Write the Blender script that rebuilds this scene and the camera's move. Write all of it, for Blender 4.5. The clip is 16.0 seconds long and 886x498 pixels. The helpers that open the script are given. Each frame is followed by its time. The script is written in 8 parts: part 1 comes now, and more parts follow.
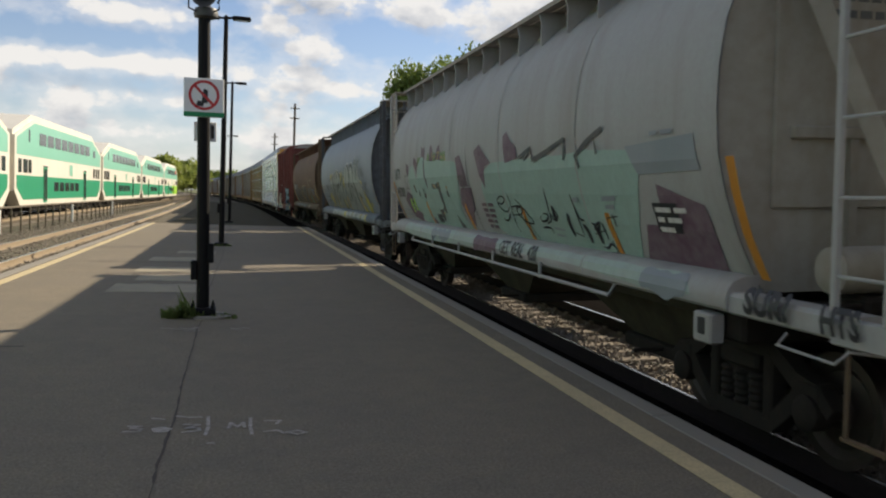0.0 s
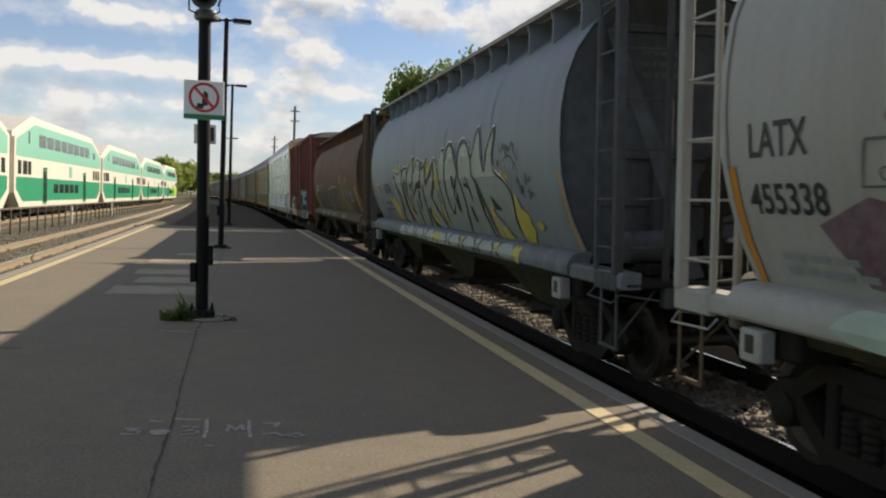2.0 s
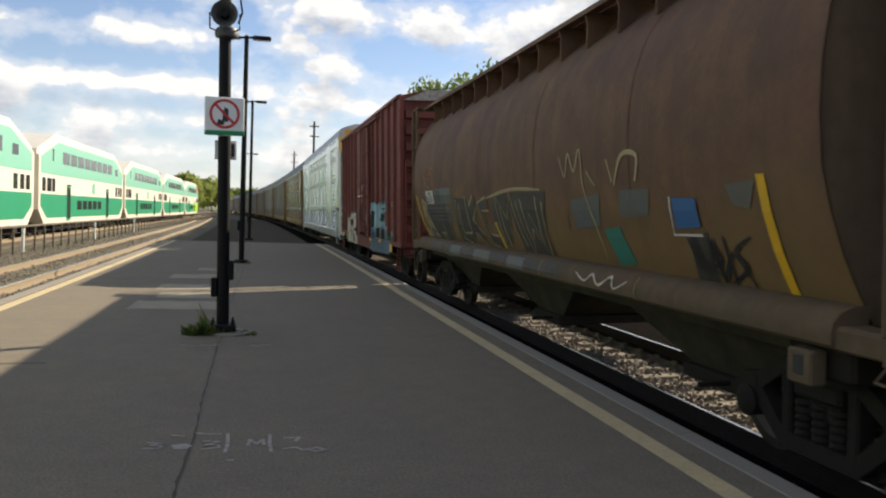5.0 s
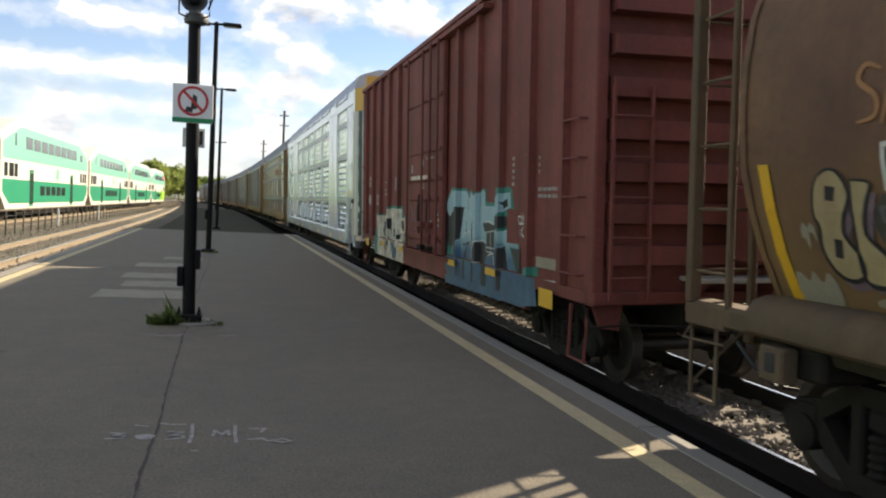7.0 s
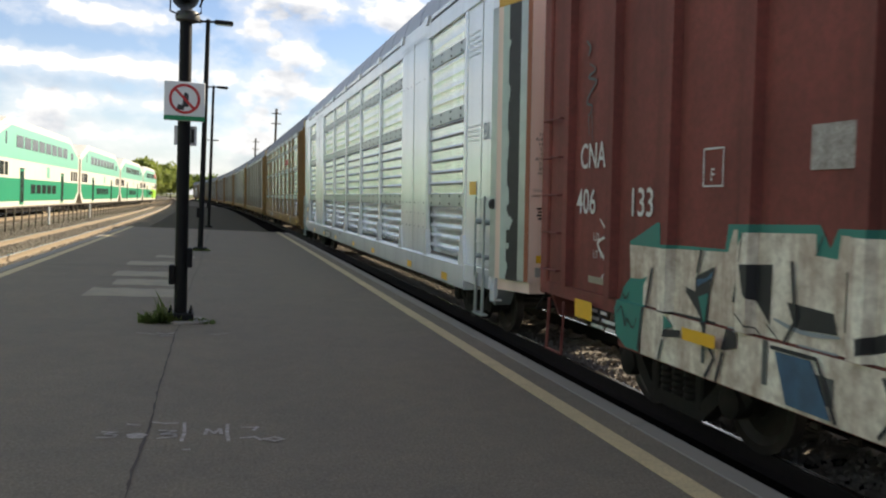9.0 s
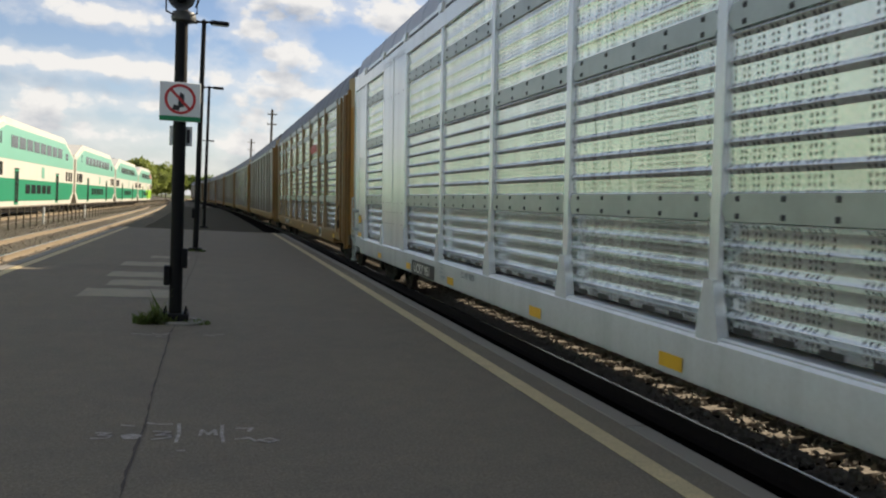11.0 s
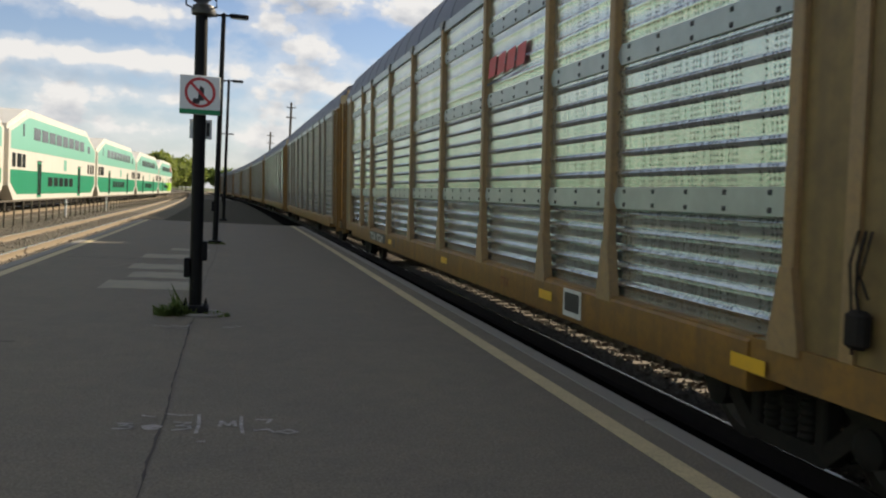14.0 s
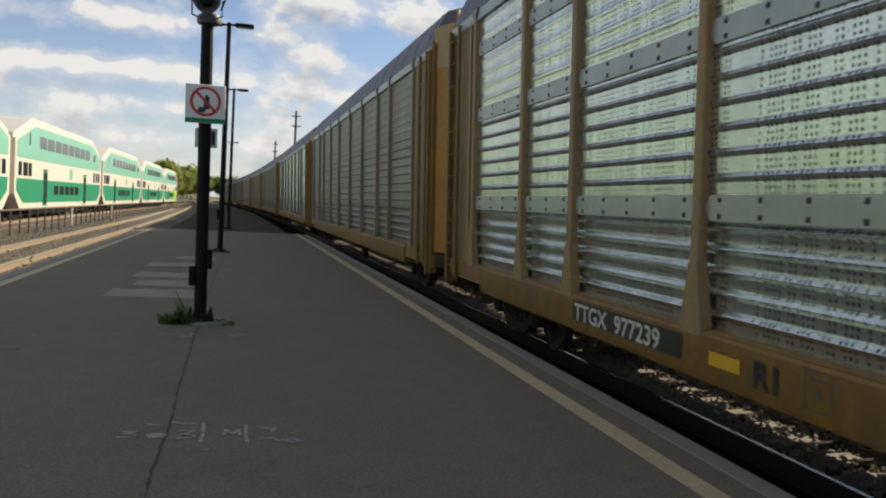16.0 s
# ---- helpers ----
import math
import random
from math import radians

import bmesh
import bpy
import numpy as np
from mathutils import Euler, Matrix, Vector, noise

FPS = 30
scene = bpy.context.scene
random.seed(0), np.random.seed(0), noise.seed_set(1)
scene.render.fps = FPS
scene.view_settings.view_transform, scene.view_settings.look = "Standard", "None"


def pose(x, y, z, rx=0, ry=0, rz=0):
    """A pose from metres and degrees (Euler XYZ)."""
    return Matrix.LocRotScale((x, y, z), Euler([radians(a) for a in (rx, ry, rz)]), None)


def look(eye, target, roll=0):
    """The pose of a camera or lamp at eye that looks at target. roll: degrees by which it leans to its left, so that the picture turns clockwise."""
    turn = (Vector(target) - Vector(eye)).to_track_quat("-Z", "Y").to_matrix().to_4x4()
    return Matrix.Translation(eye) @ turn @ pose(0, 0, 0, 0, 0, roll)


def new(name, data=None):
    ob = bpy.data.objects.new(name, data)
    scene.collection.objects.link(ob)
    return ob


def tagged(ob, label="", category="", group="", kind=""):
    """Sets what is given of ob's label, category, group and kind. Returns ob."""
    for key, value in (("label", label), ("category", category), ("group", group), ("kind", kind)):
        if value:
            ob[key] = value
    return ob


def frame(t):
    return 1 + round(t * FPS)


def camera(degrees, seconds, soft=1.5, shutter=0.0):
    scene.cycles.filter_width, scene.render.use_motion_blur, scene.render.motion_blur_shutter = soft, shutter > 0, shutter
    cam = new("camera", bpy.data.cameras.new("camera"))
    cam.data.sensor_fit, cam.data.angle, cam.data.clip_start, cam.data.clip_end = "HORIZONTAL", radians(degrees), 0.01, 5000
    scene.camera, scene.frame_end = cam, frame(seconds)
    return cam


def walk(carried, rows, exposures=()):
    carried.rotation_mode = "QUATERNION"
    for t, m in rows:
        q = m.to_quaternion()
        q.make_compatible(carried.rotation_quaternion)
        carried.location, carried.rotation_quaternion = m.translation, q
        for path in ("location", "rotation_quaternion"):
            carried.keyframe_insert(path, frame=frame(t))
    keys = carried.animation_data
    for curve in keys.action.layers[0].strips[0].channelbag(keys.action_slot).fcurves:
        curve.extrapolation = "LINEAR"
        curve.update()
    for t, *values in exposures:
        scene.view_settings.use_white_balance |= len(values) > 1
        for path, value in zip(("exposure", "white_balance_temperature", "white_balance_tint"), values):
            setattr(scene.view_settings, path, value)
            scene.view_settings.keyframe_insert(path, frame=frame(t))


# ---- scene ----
# The path: a hand-held camera that stands on the platform and sways a little.
EYE = (0.0, 0.0, 1.708)
TURNS = [  # seconds, yaw, pitch, roll
    (0.0, -13.64, -3.52, -2.22),
    (0.5, -13.64, -2.71, -2.28),
    (1.0, -13.82, -2.59, -2.28),
    (1.5, -14.26, -3.06, -2.41),
    (2.0, -13.67, -3.30, -2.43),
    (2.5, -12.50, -2.64, -2.43),
    (3.0, -11.36, -1.28, -1.93),
    (3.5, -10.34, -0.88, -1.41),
    (4.0, -9.96, -1.56, -1.06),
    (4.5, -11.05, -2.09, -1.50),
    (7.0, -14.45, -2.84, -2.95),
    (7.5, -14.50, -2.89, -3.13),
    (8.0, -14.62, -3.41, -3.07),
    (8.5, -14.63, -3.10, -2.98),
    (9.0, -14.98, -2.95, -2.93),
    (9.5, -14.92, -2.84, -3.13),
    (12.0, -15.45, -2.84, -3.05),
    (12.5, -15.08, -2.73, -3.03),
    (13.0, -14.10, -2.59, -2.98),
    (13.5, -13.81, -3.05, -3.00),
    (14.0, -14.00, -3.39, -3.18),
    (14.5, -14.23, -3.46, -3.28),
    (15.0, -14.23, -3.42, -3.23),
    (15.5, -13.79, -2.78, -3.08),
    (16.0, -13.68, -2.83, -3.15),
]
cam = camera(56.96, 16.0, soft=2.1, shutter=0.12)
walk(cam, [(t, pose(*EYE, 90 + p, r, y)) for t, y, p, r in TURNS], exposures=[(t, e, 7080, 10) for t, e in ((0.0, 0.58), (2.0, 0.55), (3.0, 0.62), (4.0, 0.50), (4.7, 0.72), (6.8, 1.08), (7.5, 1.12), (8.0, 0.90), (8.5, 0.82), (9.0, 0.98), (9.5, 0.90), (12.0, 0.50), (13.0, 0.45), (14.5, 0.60), (15.5, 0.53), (16.0, 0.51))])

# ---- light ----
SUN_AZ, SUN_EL = radians(60.4), radians(30.8)
world = bpy.data.worlds.new("sky")
scene.world = world
world.use_nodes = True


def world_sky():
    nt = world.node_tree
    nt.nodes.clear()
    N, L = nt.nodes.new, nt.links.new
    out, bg = N("ShaderNodeOutputWorld"), N("ShaderNodeBackground")
    sky = N("ShaderNodeTexSky")
    sky.sky_type, sky.sun_disc = "NISHITA", False
    sky.sun_elevation, sky.sun_rotation = SUN_EL, SUN_AZ
    sky.air_density, sky.dust_density, sky.ozone_density = 1.0, 0.1, 2.5
    tc = N("ShaderNodeTexCoord")

    def math_(op, a, b=None, c=None):
        n = N("ShaderNodeMath")
        n.operation = op
        for i, v in enumerate((a, b, c)):
            if v is None:
                continue
            if isinstance(v, (int, float)):
                n.inputs[i].default_value = v
            else:
                L(v, n.inputs[i])
        return n.outputs[0]

    sep = N("ShaderNodeSeparateXYZ")
    L(tc.outputs["Generated"], sep.inputs[0])
    up = math_("MAXIMUM", sep.outputs[2], 0.0)
    # cloud coordinates: azimuth to the right of +y and elevation, both in radians; flat bottoms and long banks towards the horizon
    az = math_("ARCTAN2", sep.outputs[0], sep.outputs[1])
    el = math_("ARCSINE", sep.outputs[2])
    comb = N("ShaderNodeCombineXYZ")
    L(az, comb.inputs[0])
    L(math_("MULTIPLY", el, 1.6), comb.inputs[1])

    def fbm(scale, detail, rough, seed, lift=0.0):
        n = N("ShaderNodeTexNoise")
        n.noise_dimensions = "4D"
        n.inputs["W"].default_value = seed
        n.inputs["Scale"].default_value, n.inputs["Detail"].default_value, n.inputs["Roughness"].default_value = scale, detail, rough
        off = N("ShaderNodeVectorMath")
        off.operation = "ADD"
        L(comb.outputs[0], off.inputs[0])
        off.inputs[1].default_value = (0, lift, 0)
        L(off.outputs[0], n.inputs["Vector"])
        return n.outputs["Fac"]

    def heads(scale, lift, amount):
        """Round cauliflower heads."""
        n = N("ShaderNodeTexVoronoi")
        n.feature = "SMOOTH_F1"
        n.inputs["Scale"].default_value, n.inputs["Smoothness"].default_value = scale, 0.35
        off = N("ShaderNodeVectorMath")
        off.operation = "ADD"
        L(comb.outputs[0], off.inputs[0])
        off.inputs[1].default_value = (0, lift, 0)
        L(off.outputs[0], n.inputs["Vector"])
        return math_("MULTIPLY", math_("SUBTRACT", 0.42, n.outputs["Distance"]), amount)

    def blobs(lift):
        """The large banks: soft ellipses at their azimuth and elevation."""
        total = None
        for a, e, wa, we, s in CLOUDS:
            dx = math_("MULTIPLY", math_("SUBTRACT", az, a), 1 / wa)
            dy = math_("MULTIPLY", math_("SUBTRACT", math_("ADD", el, lift), e), 1 / we)
            q = math_("ADD", math_("MULTIPLY", dx, dx), math_("MULTIPLY", dy, dy))
            g = math_("MULTIPLY", math_("POWER", 2.718, math_("MULTIPLY", q, -1.0)), s)
            total = g if total is None else math_("ADD", total, g)
        return total

    def density(lift):
        d = math_("ADD", math_("ADD", math_("MULTIPLY", fbm(11.0, 10.0, 0.60, 3.1, lift * 1.6), 1.6), -0.235), math_("MULTIPLY", fbm(4.0, 2.0, 0.5, 7.7, lift * 1.6), 0.7))
        d = math_("ADD", d, math_("ADD", heads(24.0, lift * 1.6, 0.24), heads(60.0, lift * 1.6, 0.13)))
        return math_("ADD", d, blobs(lift))

    lit = N("ShaderNodeMix")
    lit.data_type, lit.blend_type = "RGBA", "MULTIPLY"
    lit.inputs[0].default_value = 1.0
    L(sky.outputs[0], lit.inputs[6])
    lit.inputs[7].default_value = (1.10, 1.08, 1.20, 1)
    haze = N("ShaderNodeMix")
    haze.data_type = "RGBA"
    L(math_("MULTIPLY", math_("POWER", math_("SUBTRACT", 1.0, up), 13.0), 0.85), haze.inputs[0])
    L(lit.outputs[2], haze.inputs[6])
    haze.inputs[7].default_value = (5.4, 6.05, 7.0, 1)
    d0, d1 = density(0.0), density(0.022)
    ramp = N("ShaderNodeMapRange")
    ramp.interpolation_type = "SMOOTHSTEP"
    L(d0, ramp.inputs["Value"])
    ramp.inputs["From Min"].default_value, ramp.inputs["From Max"].default_value = 0.90, 1.12
    cover = ramp.outputs[0]
    thick = N("ShaderNodeMapRange")
    L(d1, thick.inputs["Value"])
    thick.inputs["From Min"].default_value, thick.inputs["From Max"].default_value = 0.95, 1.36
    shade = N("ShaderNodeMix")
    shade.data_type = "RGBA"
    L(thick.outputs[0], shade.inputs[0])
    shade.inputs[6].default_value = (8.4, 8.55, 8.85, 1)
    shade.inputs[7].default_value = (4.0, 4.5, 5.5, 1)
    veil = N("ShaderNodeMapRange")
    veil.interpolation_type = "SMOOTHSTEP"
    L(d0, veil.inputs["Value"])
    veil.inputs["From Min"].default_value, veil.inputs["From Max"].default_value, veil.inputs["To Max"].default_value = 0.70, 1.0, 0.40
    cover = math_("MAXIMUM", cover, veil.outputs[0])
    mix = N("ShaderNodeMix")
    mix.data_type = "RGBA"
    L(math_("MULTIPLY", cover, 0.95), mix.inputs[0])
    L(haze.outputs[2], mix.inputs[6])
    L(shade.outputs[2], mix.inputs[7])
    L(mix.outputs[2], bg.inputs["Color"])
    bg.inputs["Strength"].default_value = 0.069
    L(bg.outputs[0], out.inputs["Surface"])


CLOUDS = [  # azimuth, elevation, half width, half height, strength
    (0.10, 0.290, 0.30, 0.020, 0.40), (0.11, 0.236, 0.080, 0.018, 0.34), (0.085, 0.172, 0.042, 0.015, 0.40), (0.02, 0.200, 0.03, 0.022, 0.24), (0.20, 0.215, 0.055, 0.014, 0.38),
    (0.115, 0.128, 0.045, 0.012, 0.30), (-0.14, 0.192, 0.085, 0.015, 0.40), (-0.29, 0.190, 0.05, 0.013, 0.36), (-0.14, 0.137, 0.10, 0.013, 0.42), (-0.30, 0.125, 0.07, 0.018, 0.34),
    (-0.10, 0.098, 0.09, 0.011, 0.32), (-0.02, 0.066, 0.22, 0.012, 0.26), (-0.27, 0.235, 0.06, 0.016, 0.28), (0.34, 0.225, 0.08, 0.025, 0.32), (0.5, 0.2, 0.2, 0.08, 0.25),
    (-0.14, 0.166, 0.13, 0.012, -0.24), (-0.06, 0.225, 0.06, 0.018, -0.24), (-0.27, 0.156, 0.08, 0.012, -0.2), (0.14, 0.190, 0.022, 0.016, -0.28), (0.02, 0.155, 0.03, 0.010, -0.2), (0.19, 0.180, 0.06, 0.012, -0.24), (0.12, 0.262, 0.16, 0.012, -0.15),
]
world_sky()
sun = new("sun", bpy.data.lights.new("sun", "SUN"))
sun.data.energy, sun.data.angle, sun.data.color = 5.0, radians(0.6), (1.0, 0.90, 0.735)
toward = Vector((math.sin(SUN_AZ) * math.cos(SUN_EL), math.cos(SUN_AZ) * math.cos(SUN_EL), math.sin(SUN_EL)))
sun.matrix_world = look(toward * 50, (0, 0, 0))

# ---- materials ----


def material(name, color, rough=0.6, metal=0.0, grain=(), bump=(), streak=None, spec=0.5, coord="Object", vary=0.0, extra=None):
    """color; grain: (scale, amount, dark colour) layers of noise; bump: (scale, strength, distance); streak: (scale, amount, colour) of runs down the side."""
    m = bpy.data.materials.new(name)
    m.use_nodes = True
    nt = m.node_tree
    b = nt.nodes["Principled BSDF"]
    N, L = nt.nodes.new, nt.links.new
    tc = N("ShaderNodeTexCoord")
    src = tc.outputs[coord]
    b.inputs["Roughness"].default_value, b.inputs["Metallic"].default_value = rough, metal
    b.inputs["Specular IOR Level"].default_value = spec
    rgb = N("ShaderNodeRGB")
    rgb.outputs[0].default_value = (*color, 1)
    col = rgb.outputs[0]

    def mixed(fac, a, bcol, kind="MIX"):
        x = N("ShaderNodeMix")
        x.data_type, x.blend_type = "RGBA", kind
        if isinstance(fac, float):
            x.inputs[0].default_value = fac
        else:
            L(fac, x.inputs[0])
        L(a, x.inputs[6])
        if isinstance(bcol, tuple):
            x.inputs[7].default_value = (*bcol, 1)
        else:
            L(bcol, x.inputs[7])
        return x.outputs[2]

    def noise_fac(scale, lo, hi, amount, stretch=None, detail=5.0):
        n = N("ShaderNodeTexNoise")
        n.inputs["Scale"].default_value, n.inputs["Detail"].default_value, n.inputs["Roughness"].default_value = scale, detail, 0.6
        if stretch:
            mp = N("ShaderNodeMapping")
            mp.inputs["Scale"].default_value = stretch
            L(src, mp.inputs[0])
            L(mp.outputs[0], n.inputs["Vector"])
        else:
            L(src, n.inputs["Vector"])
        r = N("ShaderNodeMapRange")
        L(n.outputs["Fac"], r.inputs["Value"])
        r.inputs["From Min"].default_value, r.inputs["From Max"].default_value = lo, hi
        r.inputs["To Max"].default_value = amount
        return r.outputs[0]

    for scale, amount, dark in grain:
        col = mixed(noise_fac(scale, 0.38, 0.72, amount), col, dark)
    if streak:
        scale, amount, dark = streak
        col = mixed(noise_fac(scale, 0.45, 0.75, amount, (1, 1, 0.06)), col, dark)
    if vary:
        oi = N("ShaderNodeObjectInfo")
        hsv = N("ShaderNodeHueSaturation")
        r = N("ShaderNodeMapRange")
        L(oi.outputs["Random"], r.inputs["Value"])
        r.inputs["To Min"].default_value, r.inputs["To Max"].default_value = 1 - vary, 1 + vary
        L(r.outputs[0], hsv.inputs["Value"])
        L(col, hsv.inputs["Color"])
        col = hsv.outputs[0]
    if extra:
        col = extra(N, L, src, mixed, col, b)
    L(col, b.inputs["Base Color"])
    if bump:
        scale, strength, dist = bump
        n = N("ShaderNodeTexNoise")
        n.inputs["Scale"].default_value, n.inputs["Detail"].default_value = scale, 6.0
        L(src, n.inputs["Vector"])
        bm_ = N("ShaderNodeBump")
        bm_.inputs["Strength"].default_value, bm_.inputs["Distance"].default_value = strength, dist
        L(n.outputs["Fac"], bm_.inputs["Height"])
        L(bm_.outputs[0], b.inputs["Normal"])
    return m


def perforated(N, L, src, mixed, col, b):
    """Rows of small punched holes, dark, in columns with gaps between the groups."""
    sep = N("ShaderNodeSeparateXYZ")
    L(src, sep.inputs[0])

    def m(op, a, v=None):
        n = N("ShaderNodeMath")
        n.operation = op
        L(a, n.inputs[0])
        if v is not None:
            if isinstance(v, float):
                n.inputs[1].default_value = v
            else:
                L(v, n.inputs[1])
        return n.outputs[0]
    column = m("MULTIPLY", sep.outputs[1], 1 / 0.052)
    fy = m("SUBTRACT", m("FRACT", column), 0.5)
    fz = m("SUBTRACT", m("FRACT", m("MULTIPLY", sep.outputs[2], 1 / 0.05)), 0.5)
    r2 = m("ADD", m("MULTIPLY", m("MULTIPLY", fy, fy), 2.0), m("MULTIPLY", fz, fz))
    hole = m("LESS_THAN", r2, 0.10)
    pick = N("ShaderNodeTexWhiteNoise")
    pick.noise_dimensions = "1D"
    L(m("FLOOR", column), pick.inputs["W"])
    group = m("LESS_THAN", pick.outputs["Value"], 0.52)
    f = m("MULTIPLY", m("MULTIPLY", hole, group), 0.95)
    return mixed(f, col, (0.03, 0.035, 0.04))


M = {}
M["asphalt"] = material("asphalt", (0.290, 0.240, 0.166), 0.92, grain=[(0.25, 0.45, (0.25, 0.22, 0.18)), (0.9, 0.6, (0.18, 0.158, 0.13)), (4, 0.5, (0.145, 0.128, 0.107)), (24, 0.5, (0.33, 0.29, 0.235)), (45, 0.9, (0.12, 0.10, 0.08)), (110, 0.75, (0.085, 0.077, 0.068))], bump=(160, 0.7, 0.006), spec=0.25)
M["concrete"] = material("concrete_edge", (0.235, 0.21, 0.175), 0.85, grain=[(3, 0.5, (0.22, 0.21, 0.19)), (60, 0.4, (0.2, 0.19, 0.18))], bump=(80, 0.4, 0.004))
M["yellow_line"] = material("worn_yellow_paint", (0.60, 0.48, 0.27), 0.8, grain=[(1.5, 0.5, (0.36, 0.29, 0.17)), (5, 0.5, (0.42, 0.35, 0.22)), (45, 0.5, (0.22, 0.19, 0.14))], bump=(120, 0.3, 0.002))
M["crack"] = material("bitumen_seal", (0.05, 0.036, 0.027), 0.8, grain=[(20, 0.5, (0.06, 0.045, 0.035))])
M["chalk"] = material("faded_white_paint", (0.46, 0.42, 0.39), 0.9, grain=[(14, 0.9, (0.19, 0.165, 0.14)), (60, 0.6, (0.17, 0.15, 0.13))])
M["pale_paint"] = material("faded_hatching", (0.32, 0.28, 0.195), 0.9, grain=[(2.5, 0.85, (0.23, 0.2, 0.16)), (30, 0.6, (0.2, 0.19, 0.16))])
# ballast painted almost black: the deep shade under the train is in its colour
M["ballast_shaded"] = material("shade_black_ballast", (0.016, 0.0145, 0.013), 1.0, grain=[(14, 0.9, (0.007, 0.0065, 0.006)), (2, 0.4, (0.011, 0.010, 0.009))], spec=0.0, bump=(22, 1.0, 0.05))
M["cinder"] = material("trodden_cinder", (0.055, 0.048, 0.036), 0.95, grain=[(0.6, 0.6, (0.045, 0.05, 0.022)), (5, 0.6, (0.03, 0.026, 0.02)), (30, 0.5, (0.09, 0.075, 0.055))], bump=(22, 0.8, 0.03), spec=0.1)
# darker copy of the rail colour, with the shade under the cars painted in
M["rail_shaded"] = material("shaded_rail_side", (0.022, 0.017, 0.014), 0.85, grain=[(10, 0.5, (0.012, 0.010, 0.009))], spec=0.2)
M["ballast"] = material("ballast", (0.12, 0.098, 0.068), 0.95, grain=[(14, 0.8, (0.045, 0.037, 0.027)), (2, 0.5, (0.075, 0.068, 0.04))], bump=(22, 1.0, 0.05))
M["stone"] = material("ballast_stone", (0.20, 0.175, 0.145), 0.9, grain=[(6, 0.6, (0.16, 0.14, 0.12))], vary=0.3)
M["timber"] = material("weathered_tie", (0.19, 0.155, 0.12), 0.9, grain=[(8, 0.6, (0.10, 0.08, 0.062))], bump=(30, 0.5, 0.01))
M["rail"] = material("rail_rust", (0.25, 0.195, 0.13), 0.75, grain=[(10, 0.5, (0.16, 0.12, 0.08))])
M["railhead"] = material("polished_railhead", (0.62, 0.60, 0.58), 0.25, 1.0)
M["grass"] = material("rough_grass_ground", (0.09, 0.11, 0.035), 0.95, grain=[(0.6, 0.7, (0.12, 0.10, 0.05)), (9, 0.6, (0.05, 0.07, 0.02))], bump=(12, 0.8, 0.06))
M["black_metal"] = material("black_painted_steel", (0.009, 0.009, 0.010), 0.55, grain=[(7, 0.4, (0.016, 0.015, 0.014))], spec=0.12)
M["sign_white"] = material("sign_white", (0.75, 0.76, 0.75), 0.5, grain=[(3, 0.2, (0.6, 0.6, 0.58))])
M["sign_red"] = material("sign_red", (0.5, 0.03, 0.03), 0.5)
M["sign_green"] = material("sign_green", (0.0, 0.22, 0.08), 0.5)
M["sign_dark"] = material("sign_dark", (0.03, 0.03, 0.03), 0.6)
M["horn_grey"] = material("horn_grey", (0.07, 0.07, 0.068), 0.5, grain=[(9, 0.3, (0.04, 0.04, 0.04))])
M["lens"] = material("lamp_lens", (0.6, 0.6, 0.55), 0.3)
DIRT = (0.10, 0.085, 0.065)
M["hop_white"] = material("weathered_pale_paint", (0.34, 0.343, 0.335), 0.6, grain=[(0.8, 0.4, (0.31, 0.295, 0.27)), (18, 0.25, (0.24, 0.22, 0.2))], streak=(2.2, 0.6, (0.24, 0.21, 0.18)), bump=(3, 0.15, 0.02))
M["hop_grey"] = material("weathered_grey_paint", (0.20, 0.235, 0.275), 0.55, grain=[(0.8, 0.35, (0.17, 0.185, 0.2)), (18, 0.2, (0.16, 0.16, 0.16))], streak=(2.5, 0.5, (0.15, 0.15, 0.15)), bump=(3, 0.15, 0.02))
def overspray(N, L, src, mixed, col, b):
    """Old golden overspray and primer that shows through low on the sides, cloudy at its upper edge."""
    sep = N("ShaderNodeSeparateXYZ")
    L(src, sep.inputs[0])
    n = N("ShaderNodeTexNoise")
    n.inputs["Scale"].default_value, n.inputs["Detail"].default_value = 1.4, 6.0
    L(src, n.inputs["Vector"])
    add = N("ShaderNodeMath")
    add.operation = "MULTIPLY_ADD"
    L(n.outputs["Fac"], add.inputs[0])
    add.inputs[1].default_value = 1.5
    L(sep.outputs[2], add.inputs[2])
    r = N("ShaderNodeMapRange")
    L(add.outputs[0], r.inputs["Value"])
    r.inputs["From Min"].default_value, r.inputs["From Max"].default_value, r.inputs["To Max"].default_value = 3.25, 2.3, 0.7
    return mixed(r.outputs[0], col, (0.22, 0.135, 0.055))


M["hop_rust"] = material("rusted_brown_paint", (0.16, 0.080, 0.050), 0.75, spec=0.3, grain=[(0.5, 0.8, (0.22, 0.125, 0.055)), (2.2, 0.6, (0.075, 0.042, 0.034)), (16, 0.4, (0.08, 0.05, 0.035))], streak=(2.5, 0.8, (0.085, 0.05, 0.038)), bump=(5, 0.2, 0.02), extra=overspray)
GRIME = dict(grain=[(0.9, 0.7, (0.055, 0.05, 0.045)), (6, 0.5, (0.04, 0.035, 0.03))], streak=(3, 0.7, (0.035, 0.03, 0.026)), bump=(5, 0.2, 0.015), spec=0.2)
